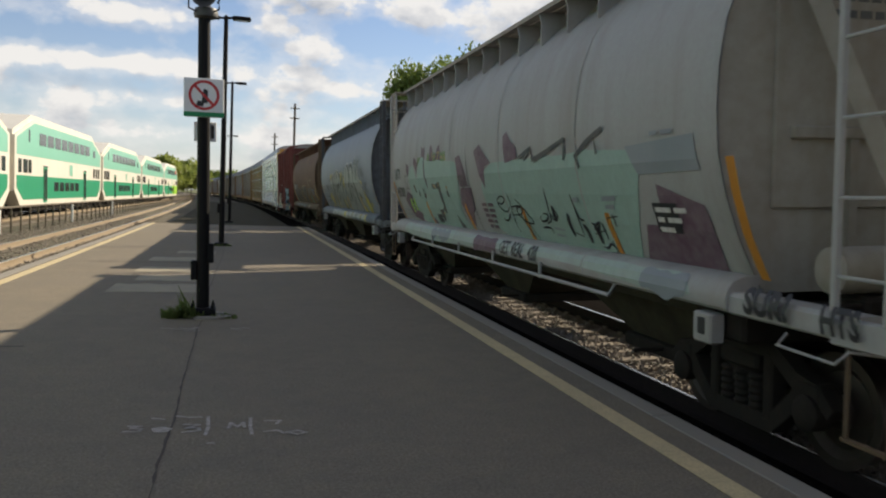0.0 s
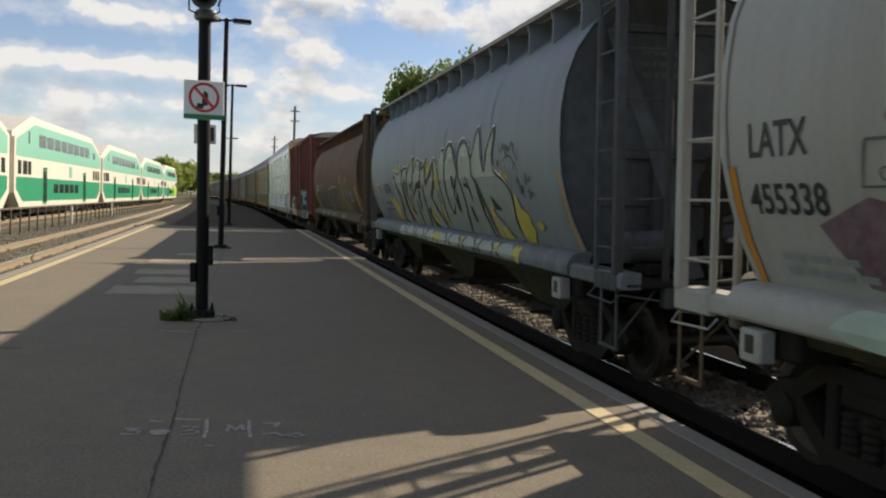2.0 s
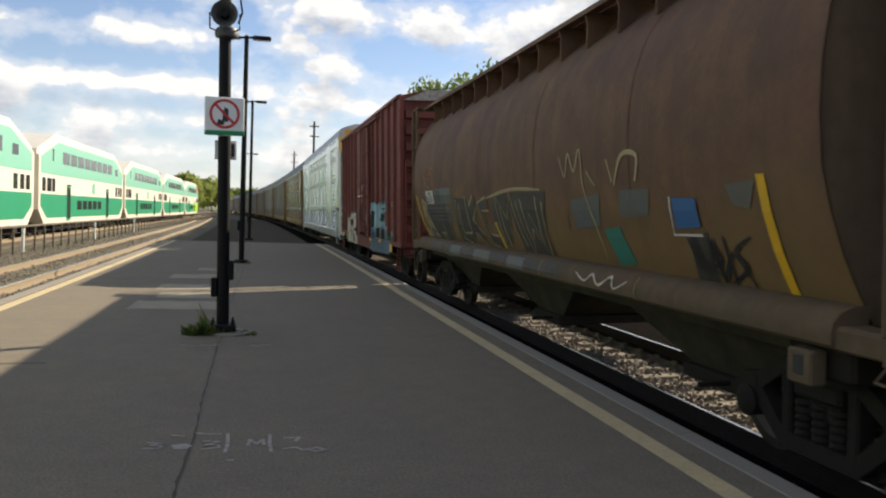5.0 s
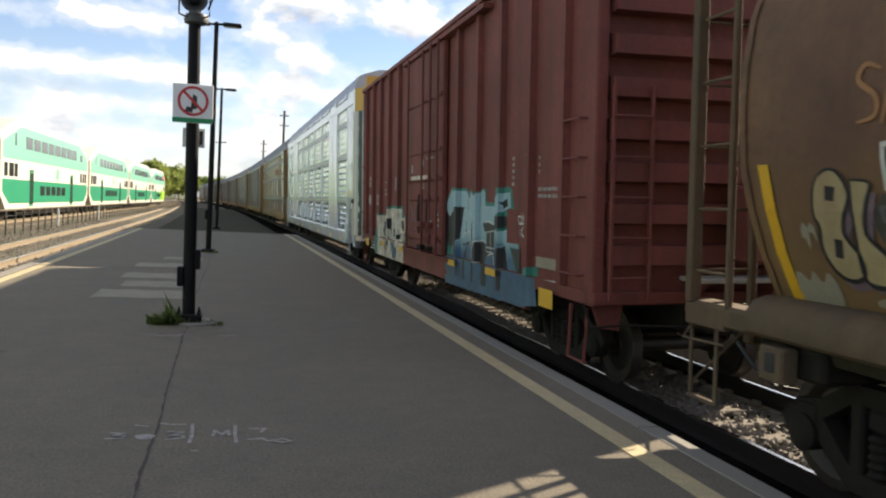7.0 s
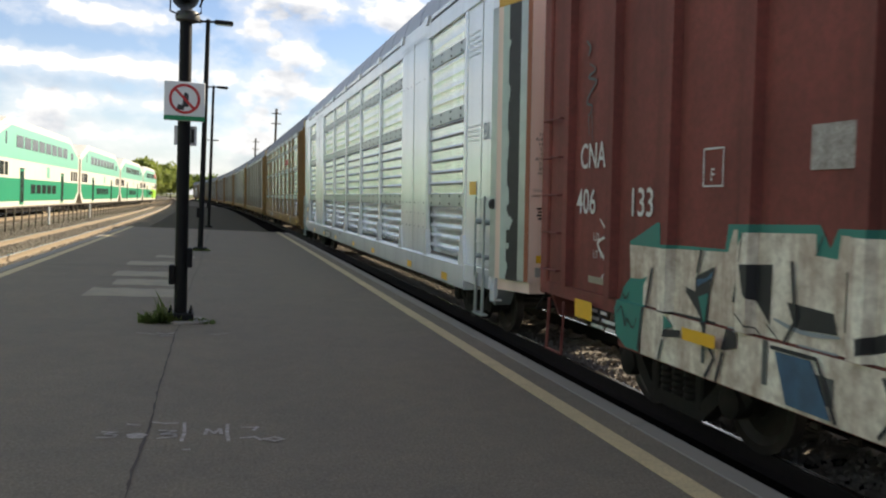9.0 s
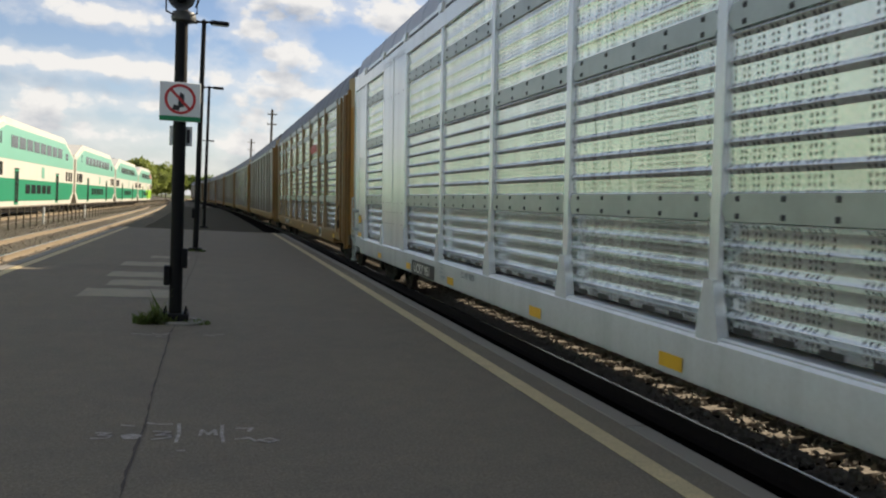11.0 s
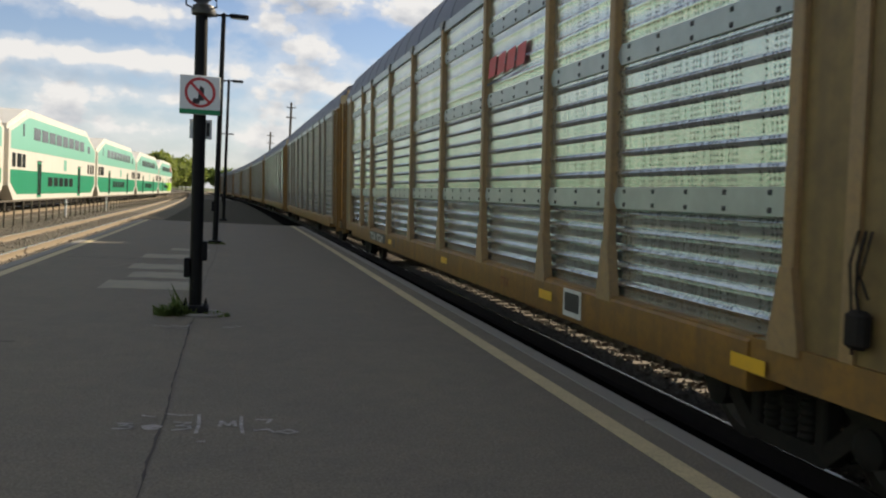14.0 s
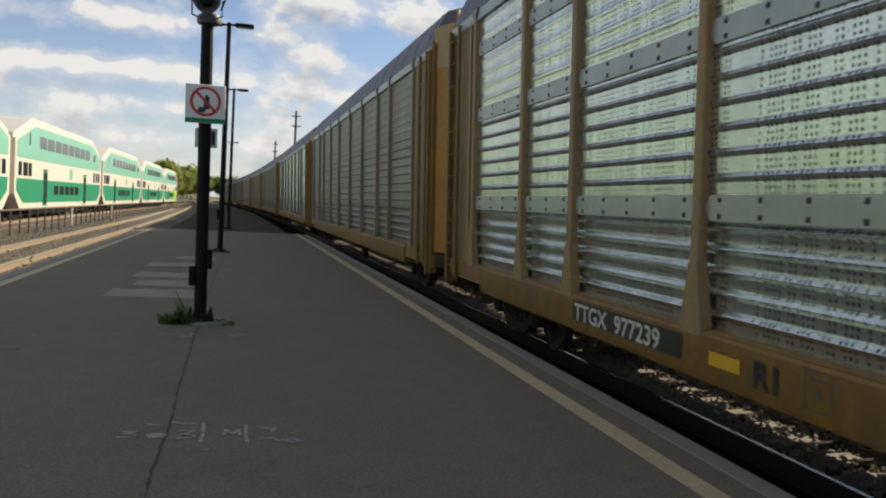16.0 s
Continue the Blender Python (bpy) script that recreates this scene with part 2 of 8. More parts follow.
M["hop_white_end"] = material("pale_paint_under_brake_dust", (0.34, 0.325, 0.285), 0.75, grain=[(0.9, 0.5, (0.24, 0.22, 0.18)), (6, 0.4, (0.2, 0.17, 0.13))], streak=(3, 0.5, (0.2, 0.16, 0.12)), bump=(5, 0.2, 0.015), spec=0.2)
M["hop_grey_end"] = material("grey_paint_under_brake_dust", (0.105, 0.12, 0.14), 0.8, **GRIME)
M["hop_grey_sill"] = material("scuffed_grey_sill_paint", (0.175, 0.205, 0.235), 0.65, grain=[(1.2, 0.6, (0.11, 0.12, 0.125)), (6, 0.5, (0.07, 0.065, 0.06))], streak=(4, 0.6, (0.07, 0.065, 0.06)), spec=0.25)
M["hop_rust_end"] = material("rusty_paint_under_brake_dust", (0.14, 0.095, 0.058), 0.85, grain=[(0.9, 0.6, (0.11, 0.085, 0.06)), (6, 0.5, (0.07, 0.05, 0.035))], streak=(3, 0.6, (0.07, 0.05, 0.035)), bump=(5, 0.2, 0.015), spec=0.2)
M["box_red"] = material("oxide_red_paint", (0.245, 0.068, 0.056), 0.7, spec=0.2, grain=[(0.9, 0.6, (0.11, 0.034, 0.03)), (4, 0.35, (0.13, 0.048, 0.038)), (20, 0.4, (0.08, 0.04, 0.03))], streak=(3, 0.6, (0.08, 0.036, 0.028)), bump=(5, 0.15, 0.02))
M["dark_steel"] = material("grimy_running_gear", (0.018, 0.0155, 0.0135), 0.85, grain=[(6, 0.6, (0.032, 0.024, 0.018)), (30, 0.4, (0.012, 0.012, 0.011))], bump=(25, 0.4, 0.01), spec=0.2)
M["chute_grime"] = material("olive_chute_grime", (0.062, 0.055, 0.036), 0.9, grain=[(1.5, 0.7, (0.030, 0.024, 0.018)), (9, 0.5, (0.022, 0.018, 0.014))], streak=(3, 0.6, (0.020, 0.016, 0.013)), spec=0.2)
M["wheel_steel"] = material("wheel_steel", (0.05, 0.04, 0.034), 0.5, 0.4, grain=[(8, 0.5, (0.02, 0.017, 0.014))])
M["rack_white"] = material("rack_white_paint", (0.82, 0.85, 0.87), 0.22, 0.3, grain=[(0.7, 0.3, (0.64, 0.66, 0.67)), (25, 0.15, (0.35, 0.34, 0.32))], streak=(3, 0.3, (0.38, 0.38, 0.36)), bump=(1.6, 0.25, 0.03))
M["rack_sheet"] = material("galvanised_perforated_sheet", (0.70, 0.75, 0.73), 0.26, 0.9, grain=[(1.2, 0.3, (0.40, 0.44, 0.43)), (30, 0.2, (0.30, 0.33, 0.32))], streak=(5, 0.25, (0.35, 0.36, 0.34)), bump=(3, 0.2, 0.02), extra=perforated)
M["rack_sheet_white"] = material("bright_perforated_sheet", (0.87, 0.91, 0.90), 0.27, 0.8, grain=[(1.2, 0.3, (0.60, 0.64, 0.63)), (30, 0.2, (0.40, 0.42, 0.41))], streak=(5, 0.25, (0.45, 0.46, 0.44)), bump=(3, 0.15, 0.02), extra=perforated)
M["rack_sheet_dull"] = material("dull_galvanised_sheet", (0.26, 0.245, 0.21), 0.5, 0.35, grain=[(1.2, 0.4, (0.19, 0.17, 0.14)), (30, 0.2, (0.2, 0.19, 0.17))], streak=(5, 0.4, (0.2, 0.17, 0.13)), bump=(4, 0.12, 0.02), extra=perforated)
M["rack_belt"] = material("galvanised_belt_rail", (0.40, 0.44, 0.43), 0.4, 0.5, grain=[(2, 0.5, (0.24, 0.265, 0.27)), (9, 0.3, (0.3, 0.3, 0.28))])
M["rack_yellow"] = material("weathered_yellow_paint", (0.28, 0.137, 0.02), 0.6, grain=[(1.0, 0.6, (0.19, 0.10, 0.028)), (5, 0.4, (0.12, 0.07, 0.03)), (16, 0.4, (0.10, 0.06, 0.03))], streak=(4, 0.6, (0.11, 0.065, 0.03)), bump=(6, 0.15, 0.01))
M["rack_door"] = material("amber_end_door_paint", (0.42, 0.20, 0.028), 0.6, grain=[(1.0, 0.5, (0.30, 0.14, 0.03)), (9, 0.4, (0.2, 0.1, 0.03))], streak=(3, 0.5, (0.16, 0.085, 0.03)))
M["rack_bay"] = material("faded_gold_bay_paint", (0.25, 0.165, 0.055), 0.6, grain=[(1.0, 0.6, (0.16, 0.10, 0.04)), (6, 0.5, (0.08, 0.055, 0.03))], streak=(4, 0.6, (0.12, 0.075, 0.035)))
M["rack_roof"] = material("dull_rack_roof", (0.12, 0.13, 0.16), 0.55, 0.2, grain=[(1.5, 0.4, (0.08, 0.085, 0.10))])
M["rack_roof_pale"] = material("pale_rack_roof", (0.36, 0.39, 0.46), 0.5, 0.2, grain=[(1.5, 0.4, (0.27, 0.29, 0.34))])
M["rack_post"] = material("faded_post_paint", (0.34, 0.205, 0.08), 0.6, grain=[(1.0, 0.5, (0.25, 0.19, 0.12)), (16, 0.4, (0.14, 0.1, 0.07))], streak=(4, 0.5, (0.17, 0.12, 0.08)))
M["rack_grey"] = material("faded_grey_post", (0.24, 0.20, 0.15), 0.6, grain=[(1.0, 0.5, (0.17, 0.14, 0.11))], streak=(4, 0.5, (0.2, 0.16, 0.12)))
M["bolt"] = material("dark_bolt", (0.05, 0.05, 0.05), 0.6)
M["orange"] = material("reflective_orange", (0.55, 0.22, 0.02), 0.5, grain=[(8, 0.3, (0.35, 0.16, 0.04))])
M["amber"] = material("reflective_yellow", (0.72, 0.40, 0.02), 0.45, grain=[(9, 0.25, (0.45, 0.27, 0.05))])
M["black_paint"] = material("black_paint", (0.016, 0.016, 0.018), 0.55, grain=[(6, 0.3, (0.04, 0.04, 0.04))])
M["white_paint"] = material("stencil_white", (0.62, 0.61, 0.58), 0.6, grain=[(12, 0.5, (0.35, 0.3, 0.27))])
M["mint"] = material("mint_spray_paint", (0.30, 0.43, 0.375), 0.6, grain=[(1.2, 0.5, (0.24, 0.35, 0.31)), (5, 0.3, (0.22, 0.27, 0.23)), (14, 0.2, (0.16, 0.22, 0.19))], streak=(3, 0.3, (0.25, 0.33, 0.28)))
M["mint_pale"] = material("thin_mint_overspray", (0.34, 0.43, 0.385), 0.6, grain=[(1.2, 0.6, (0.34, 0.36, 0.34)), (14, 0.3, (0.22, 0.26, 0.24))], streak=(3, 0.4, (0.25, 0.27, 0.24)))
M["slate_spray"] = material("slate_blue_spray_paint", (0.075, 0.10, 0.12), 0.65, grain=[(2, 0.6, (0.13, 0.11, 0.08)), (9, 0.5, (0.16, 0.12, 0.07))], streak=(4, 0.5, (0.12, 0.08, 0.05)))
M["plum"] = material("plum_spray_paint", (0.12, 0.06, 0.09), 0.65, grain=[(2, 0.6, (0.19, 0.13, 0.15)), (9, 0.5, (0.23, 0.2, 0.2))])
M["grey_spray"] = material("grey_spray_paint", (0.22, 0.25, 0.27), 0.6, grain=[(2, 0.5, (0.29, 0.31, 0.32))])
M["fill_grey"] = material("silver_spray_paint", (0.30, 0.33, 0.31), 0.5, 0.2, grain=[(1.8, 0.5, (0.22, 0.23, 0.22))])
M["yellow_spray"] = material("yellow_spray_paint", (0.50, 0.40, 0.05), 0.6, grain=[(4, 0.6, (0.35, 0.33, 0.16))])
M["cream_spray"] = material("cream_spray_paint", (0.86, 0.82, 0.69), 0.65, grain=[(1.3, 0.35, (0.38, 0.30, 0.21)), (6, 0.6, (0.24, 0.14, 0.09)), (16, 0.4, (0.2, 0.13, 0.09))], streak=(5, 0.8, (0.22, 0.10, 0.06)))
M["ochre_spray"] = material("faded_ochre_spray_paint", (0.40, 0.32, 0.17), 0.65, grain=[(1.6, 0.6, (0.30, 0.22, 0.12)), (12, 0.3, (0.22, 0.15, 0.09))], streak=(4, 0.5, (0.24, 0.13, 0.07)))
M["green_spray"] = material("green_spray_paint", (0.12, 0.25, 0.07), 0.65, grain=[(3, 0.6, (0.20, 0.26, 0.14)), (12, 0.4, (0.22, 0.24, 0.2))])
M["lime_tape"] = material("bright_lime_tape", (0.45, 0.85, 0.05), 0.4)
M["rust_tag"] = material("faded_orange_spray_paint", (0.33, 0.15, 0.055), 0.7, grain=[(6, 0.6, (0.22, 0.11, 0.05))])
M["tar_spray"] = material("sooty_roller_paint", (0.035, 0.032, 0.033), 0.7, grain=[(1.5, 0.7, (0.055, 0.05, 0.05)), (8, 0.5, (0.09, 0.07, 0.04))], streak=(3, 0.5, (0.07, 0.05, 0.035)))
M["grey_dark"] = material("dark_grey_spray", (0.07, 0.075, 0.075), 0.65, grain=[(2, 0.6, (0.13, 0.12, 0.1))])
M["blue_spray"] = material("blue_spray_paint", (0.04, 0.10, 0.18), 0.6, grain=[(2, 0.6, (0.07, 0.17, 0.25)), (7, 0.5, (0.03, 0.05, 0.07))], streak=(4, 0.5, (0.05, 0.05, 0.05)))
def fade(N, L, src, mixed, col, b):
    """Sprayed fade from pale cyan above to blue below."""
    sep = N("ShaderNodeSeparateXYZ")
    L(src, sep.inputs[0])
    n = N("ShaderNodeTexNoise")
    n.inputs["Scale"].default_value = 3.0
    L(src, n.inputs["Vector"])
    add = N("ShaderNodeMath")
    add.operation = "MULTIPLY_ADD"
    L(n.outputs["Fac"], add.inputs[0])
    add.inputs[1].default_value = 0.35
    L(sep.outputs[2], add.inputs[2])
    r = N("ShaderNodeMapRange")
    L(add.outputs[0], r.inputs["Value"])
    r.inputs["From Min"].default_value, r.inputs["From Max"].default_value = 1.75, 1.45
    return mixed(r.outputs[0], col, (0.045, 0.115, 0.20))


M["fade_spray"] = material("fading_cyan_spray_paint", (0.33, 0.50, 0.53), 0.6, grain=[(2, 0.5, (0.24, 0.38, 0.43)), (20, 0.3, (0.16, 0.22, 0.25))], streak=(4, 0.35, (0.2, 0.24, 0.25)), extra=fade)
M["teal_spray"] = material("teal_spray_paint", (0.02, 0.19, 0.15), 0.6, grain=[(2, 0.5, (0.05, 0.12, 0.1))])
M["tan_panel"] = material("tan_end_door_paint", (0.78, 0.61, 0.51), 0.55, grain=[(1, 0.4, (0.68, 0.51, 0.42))], streak=(3, 0.3, (0.25, 0.14, 0.1)))
M["door_yellow"] = material("door_head_yellow", (0.60, 0.34, 0.05), 0.6, grain=[(1, 0.4, (0.46, 0.26, 0.05))], streak=(3, 0.3, (0.3, 0.18, 0.07)))
M["door_beige"] = material("faded_beige_door_top", (0.38, 0.27, 0.13), 0.65, grain=[(1, 0.4, (0.36, 0.28, 0.17))], streak=(3, 0.4, (0.25, 0.17, 0.1)))
M["copper_strip"] = material("rusty_red_door_edge", (0.30, 0.10, 0.05), 0.7, grain=[(4, 0.5, (0.2, 0.07, 0.04))])
M["torn_mint"] = material("torn_pale_seal", (0.44, 0.52, 0.46), 0.6, grain=[(5, 0.5, (0.33, 0.39, 0.35))])
M["go_green"] = material("coach_dark_green", (0.021, 0.27, 0.145), 0.35, grain=[(0.5, 0.3, (0.01, 0.24, 0.12))], streak=(2, 0.25, (0.02, 0.17, 0.09)))
M["go_mint"] = material("coach_light_green", (0.195, 0.47, 0.365), 0.35, grain=[(0.5, 0.3, (0.17, 0.47, 0.35))], streak=(2, 0.3, (0.17, 0.42, 0.31)))
M["go_white"] = material("coach_white", (0.66, 0.635, 0.56), 0.4, grain=[(0.6, 0.3, (0.62, 0.58, 0.5))], streak=(2, 0.3, (0.5, 0.46, 0.38)))
M["go_lime"] = material("coach_lime", (0.28, 0.55, 0.03), 0.4)
M["go_red"] = material("coach_red", (0.5, 0.06, 0.03), 0.4)
M["glass"] = material("dark_window_glass", (0.02, 0.025, 0.028), 0.12, grain=[(1.5, 0.4, (0.05, 0.055, 0.055))])
M["upper_glass"] = material("grey_window_glass", (0.07, 0.085, 0.085), 0.15, grain=[(2.5, 0.5, (0.05, 0.06, 0.06))])
M["gangway"] = material("gangway_bellows", (0.5, 0.46, 0.37), 0.8, grain=[(5, 0.5, (0.5, 0.44, 0.34))])
M["fence_steel"] = material("galvanised_fence", (0.13, 0.11, 0.085), 0.6, 0.3, grain=[(3, 0.5, (0.15, 0.12, 0.09))])
M["leaf"] = material("spring_leaf", (0.17, 0.23, 0.05), 0.6, vary=0.25, grain=[(0.7, 0.6, (0.05, 0.085, 0.018))])
M["leaf_far"] = material("sunlit_leaf", (0.29, 0.34, 0.08), 0.6, grain=[(0.5, 0.6, (0.16, 0.20, 0.045))])
M["bark"] = material("bark", (0.10, 0.075, 0.055), 0.9, grain=[(8, 0.6, (0.05, 0.04, 0.03))], bump=(14, 0.7, 0.02))
M["weed"] = material("weed_green", (0.11, 0.16, 0.04), 0.7, grain=[(20, 0.6, (0.17, 0.17, 0.06))])
M["walkway"] = material("weathered_walkway", (0.34, 0.30, 0.25), 0.8, grain=[(3, 0.5, (0.22, 0.19, 0.16)), (20, 0.4, (0.15, 0.13, 0.11))])
M["wood_pole"] = material("weathered_pole_wood", (0.10, 0.08, 0.065), 0.9, grain=[(6, 0.5, (0.06, 0.05, 0.04))])
M["blue_glass"] = material("placard_blue", (0.03, 0.12, 0.30), 0.5)


for key in ("leaf", "leaf_far", "weed"):  # thin leaves let light through
    nt = M[key].node_tree
    bsdf = nt.nodes["Principled BSDF"]
    tr, mx = nt.nodes.new("ShaderNodeBsdfTranslucent"), nt.nodes.new("ShaderNodeMixShader")
    nt.links.new(bsdf.inputs["Base Color"].links[0].from_socket, tr.inputs["Color"])
    mx.inputs[0].default_value = 0.45
    nt.links.new(bsdf.outputs[0], mx.inputs[1])
    nt.links.new(tr.outputs[0], mx.inputs[2])
    nt.links.new(mx.outputs[0], nt.nodes["Material Output"].inputs["Surface"])

# ---- building helpers ----


class Mesh:
    """Collects corners and faces of one part."""

    def __init__(self):
        self.v, self.f = [], []

    def add(self, verts, faces):
        n = len(self.v)
        self.v += [tuple(p) for p in verts]
        self.f += [tuple(i + n for i in q) for q in faces]
        return self

    def box(self, x0, x1, y0, y1, z0, z1):
        p = [(x, y, z) for z in (z0, z1) for y in (y0, y1) for x in (x0, x1)]
        return self.add(p, [(0, 2, 3, 1), (4, 5, 7, 6), (0, 1, 5, 4), (2, 6, 7, 3), (0, 4, 6, 2), (1, 3, 7, 5)])

    def bevel_box(self, x0, x1, y0, y1, z0, z1, r):
        """A box whose long upright and level edges are chamfered."""
        pts, faces = [], []
        for z, d in ((z0, r), (z0 + r, 0), (z1 - r, 0), (z1, r)):
            a0, a1, b0, b1 = x0 + d, x1 - d, y0 + d, y1 - d
            c = r if d == 0 else r * 0.5
            pts += [(a0 + c, b0, z), (a1 - c, b0, z), (a1, b0 + c, z), (a1, b1 - c, z), (a1 - c, b1, z), (a0 + c, b1, z), (a0, b1 - c, z), (a0, b0 + c, z)]
        for k in range(3):
            faces += [(k * 8 + i, k * 8 + (i + 1) % 8, k * 8 + 8 + (i + 1) % 8, k * 8 + 8 + i) for i in range(8)]
        faces += [tuple(range(7, -1, -1)), tuple(range(24, 32))]
        return self.add(pts, faces)

    def extrude(self, outline, axis, a, b, closed=True):
        """outline: 2D points of the section; axis 0, 1 or 2: the way of extrusion, from a to b. Capped when closed."""
        def put(p, t):
            q = list(p)
            q.insert(axis, t)
            return tuple(q)
        n = len(outline)
        pts = [put(p, a) for p in outline] + [put(p, b) for p in outline]
        faces = [(i, (i + 1) % n, n + (i + 1) % n, n + i) for i in range(n if closed else n - 1)]
        if closed:
            faces += [tuple(range(n - 1, -1, -1)), tuple(range(n, 2 * n))]
        return self.add(pts, faces)

    def tube(self, points, r, sides=6):
        """A round bar along the points."""
        pts = [Vector(p) for p in points]
        rings = []
        for i, p in enumerate(pts):
            d = (pts[min(i + 1, len(pts) - 1)] - pts[max(i - 1, 0)]).normalized()
            u = d.cross(Vector((0, 0, 1)) if abs(d.z) < 0.9 else Vector((1, 0, 0))).normalized()
            w = d.cross(u)
            rings += [p + (u * math.cos(k * math.tau / sides) + w * math.sin(k * math.tau / sides)) * r for k in range(sides)]
        faces = [(i * sides + k, i * sides + (k + 1) % sides, (i + 1) * sides + (k + 1) % sides, (i + 1) * sides + k) for i in range(len(pts) - 1) for k in range(sides)]
        faces += [tuple(range(sides - 1, -1, -1)), tuple(range((len(pts) - 1) * sides, len(pts) * sides))]
        return self.add(rings, faces)

    def lathe(self, profile, axis, center, sides=20):
        """profile: (radius, along) pairs turned round the axis through center."""
        o = [i for i in range(3) if i != axis]
        pts = []
        for r, t in profile:
            for k in range(sides):
                q = [0, 0, 0]
                q[axis] = t + center[axis]
                q[o[0]] = center[o[0]] + r * math.cos(k * math.tau / sides)
                q[o[1]] = center[o[1]] + r * math.sin(k * math.tau / sides)
                pts.append(tuple(q))
        m = len(profile)
        faces = [(i * sides + k, i * sides + (k + 1) % sides, (i + 1) * sides + (k + 1) % sides, (i + 1) * sides + k) for i in range(m - 1) for k in range(sides)]
        faces += [tuple(range(sides - 1, -1, -1)), tuple(range((m - 1) * sides, m * sides))]
        return self.add(pts, faces)

    def data(self, name, mat, smooth=True):
        me = bpy.data.meshes.new(name)
        me.from_pydata(self.v, [], self.f)
        bm = bmesh.new()
        bm.from_mesh(me)
        bmesh.ops.recalc_face_normals(bm, faces=bm.faces)
        bm.to_mesh(me)
        bm.free()
        me.materials.append(mat)
        if smooth:
            me.polygons.foreach_set("use_smooth", [True] * len(me.polygons))
            me.set_sharp_from_angle(angle=radians(32))
        me.update()
        return me


def part(name, mesh, mat, parent, label="", m=None, smooth=True):
    """Links a Mesh (or ready mesh data) as one object under a thing or a part."""
    data = mesh.data(name, M[mat], smooth) if isinstance(mesh, Mesh) else mesh
    ob = new(name, data)
    ob.parent = parent
    if m is not None:
        ob.matrix_local = m
    if label:
        ob["label"] = label
    return ob


def thing(name, label, category, m=None, group="", kind=""):
    ob = new(name)
    ob.empty_display_size = 0.3
    if m is not None:
        ob.matrix_world = m
    return tagged(ob, label, category, group, kind)


def solid(name, mesh, mat, label, category, group="", kind="", m=None, smooth=True):
    """A thing that is one mesh."""
    ob = new(name, mesh.data(name, M[mat], smooth))
    if m is not None:
        ob.matrix_world = m
    return tagged(ob, label, category, group, kind)


# ---- decals: painted shapes laid on a curved or flat side ----


def interp(profile, z):
    for (x0, z0), (x1, z1) in zip(profile, profile[1:]):
        if z0 <= z <= z1:
            return x0 + (x1 - x0) * (z - z0) / (z1 - z0)
    return profile[0][0] if z < profile[0][1] else profile[-1][0]


def cut(bm, co, no):
    bmesh.ops.bisect_plane(bm, geom=bm.verts[:] + bm.edges[:] + bm.faces[:], plane_co=co, plane_no=no)


def wrap(bm, profile, off):
    """Cuts a flat figure in (y, z) where the side bends and lays it on the near side, off metres proud.
    profile: (half width, height) pairs, or the wall and the posts of a ribbed side."""
    if isinstance(profile, dict):
        ys = [v.co.y for v in bm.verts]
        for p in profile["posts"]:
            if min(ys) - 0.1 < p < max(ys) + 0.1:
                for d in (-0.075, -0.060, 0.060, 0.075):
                    cut(bm, (0, p + d, 0), (0, 1, 0))
        for v in bm.verts:
            near = min(abs(v.co.y - p) for p in profile["posts"])
            v.co.x = -profile["x"] - off - 0.085 * min(1.0, max(0.0, (0.0755 - near) / 0.0155))
        return
    zs = [v.co.z for v in bm.verts]
    for _, z in profile[1:-1]:
        if min(zs) < z < max(zs):
            cut(bm, (0, 0, z), (0, 0, 1))
    for v in bm.verts:
        v.co.x = -interp(profile, v.co.z) - off


def rounded(line, closed=False, n=4):
    """A smooth curve through the points."""
    q = [Vector(p) for p in line]
    k = len(q)
    at = (lambda i: q[i % k]) if closed else (lambda i: q[min(max(i, 0), k - 1)])
    pts = []
    for i in range(k if closed else k - 1):
        a, b, c, d = at(i - 1), at(i), at(i + 1), at(i + 2)
        for j in range(n):
            t = j / n
            e = ((c - a) * t + (2 * a - 5 * b + 4 * c - d) * t * t + (3 * b - a - 3 * c + d) * t ** 3) * 0.5
            pts.append(tuple(b + e * (1.0 if j else 0.0)))
    return pts if closed else pts + [tuple(q[-1])]


def figure(name, polys, mat, parent, profile, off=0.006, label="", joined=False):
    """Painted polygons, each a list of (y, z) and a part of its own unless joined."""
    bm = bmesh.new()
    if len(polys) > 1 and joined is False:
        return [figure(name, [q], mat, parent, profile, off, label) for q in polys]
    for poly in polys:
        if name == "graffiti" and len(poly) > 11 and not isinstance(profile, dict):
            poly = rounded(poly, True, 3)
        bm.faces.new([bm.verts.new((0, y, z)) for y, z in poly])
    bm.normal_update()
    bmesh.ops.triangulate(bm, faces=bm.faces)
    wrap(bm, profile, off)
    me = bpy.data.meshes.new(name)
    bm.to_mesh(me)
    bm.free()
    me.materials.append(M[mat])
    ob = new(name, me)
    ob.parent = parent
    if label:
        ob["label"] = label
    return ob


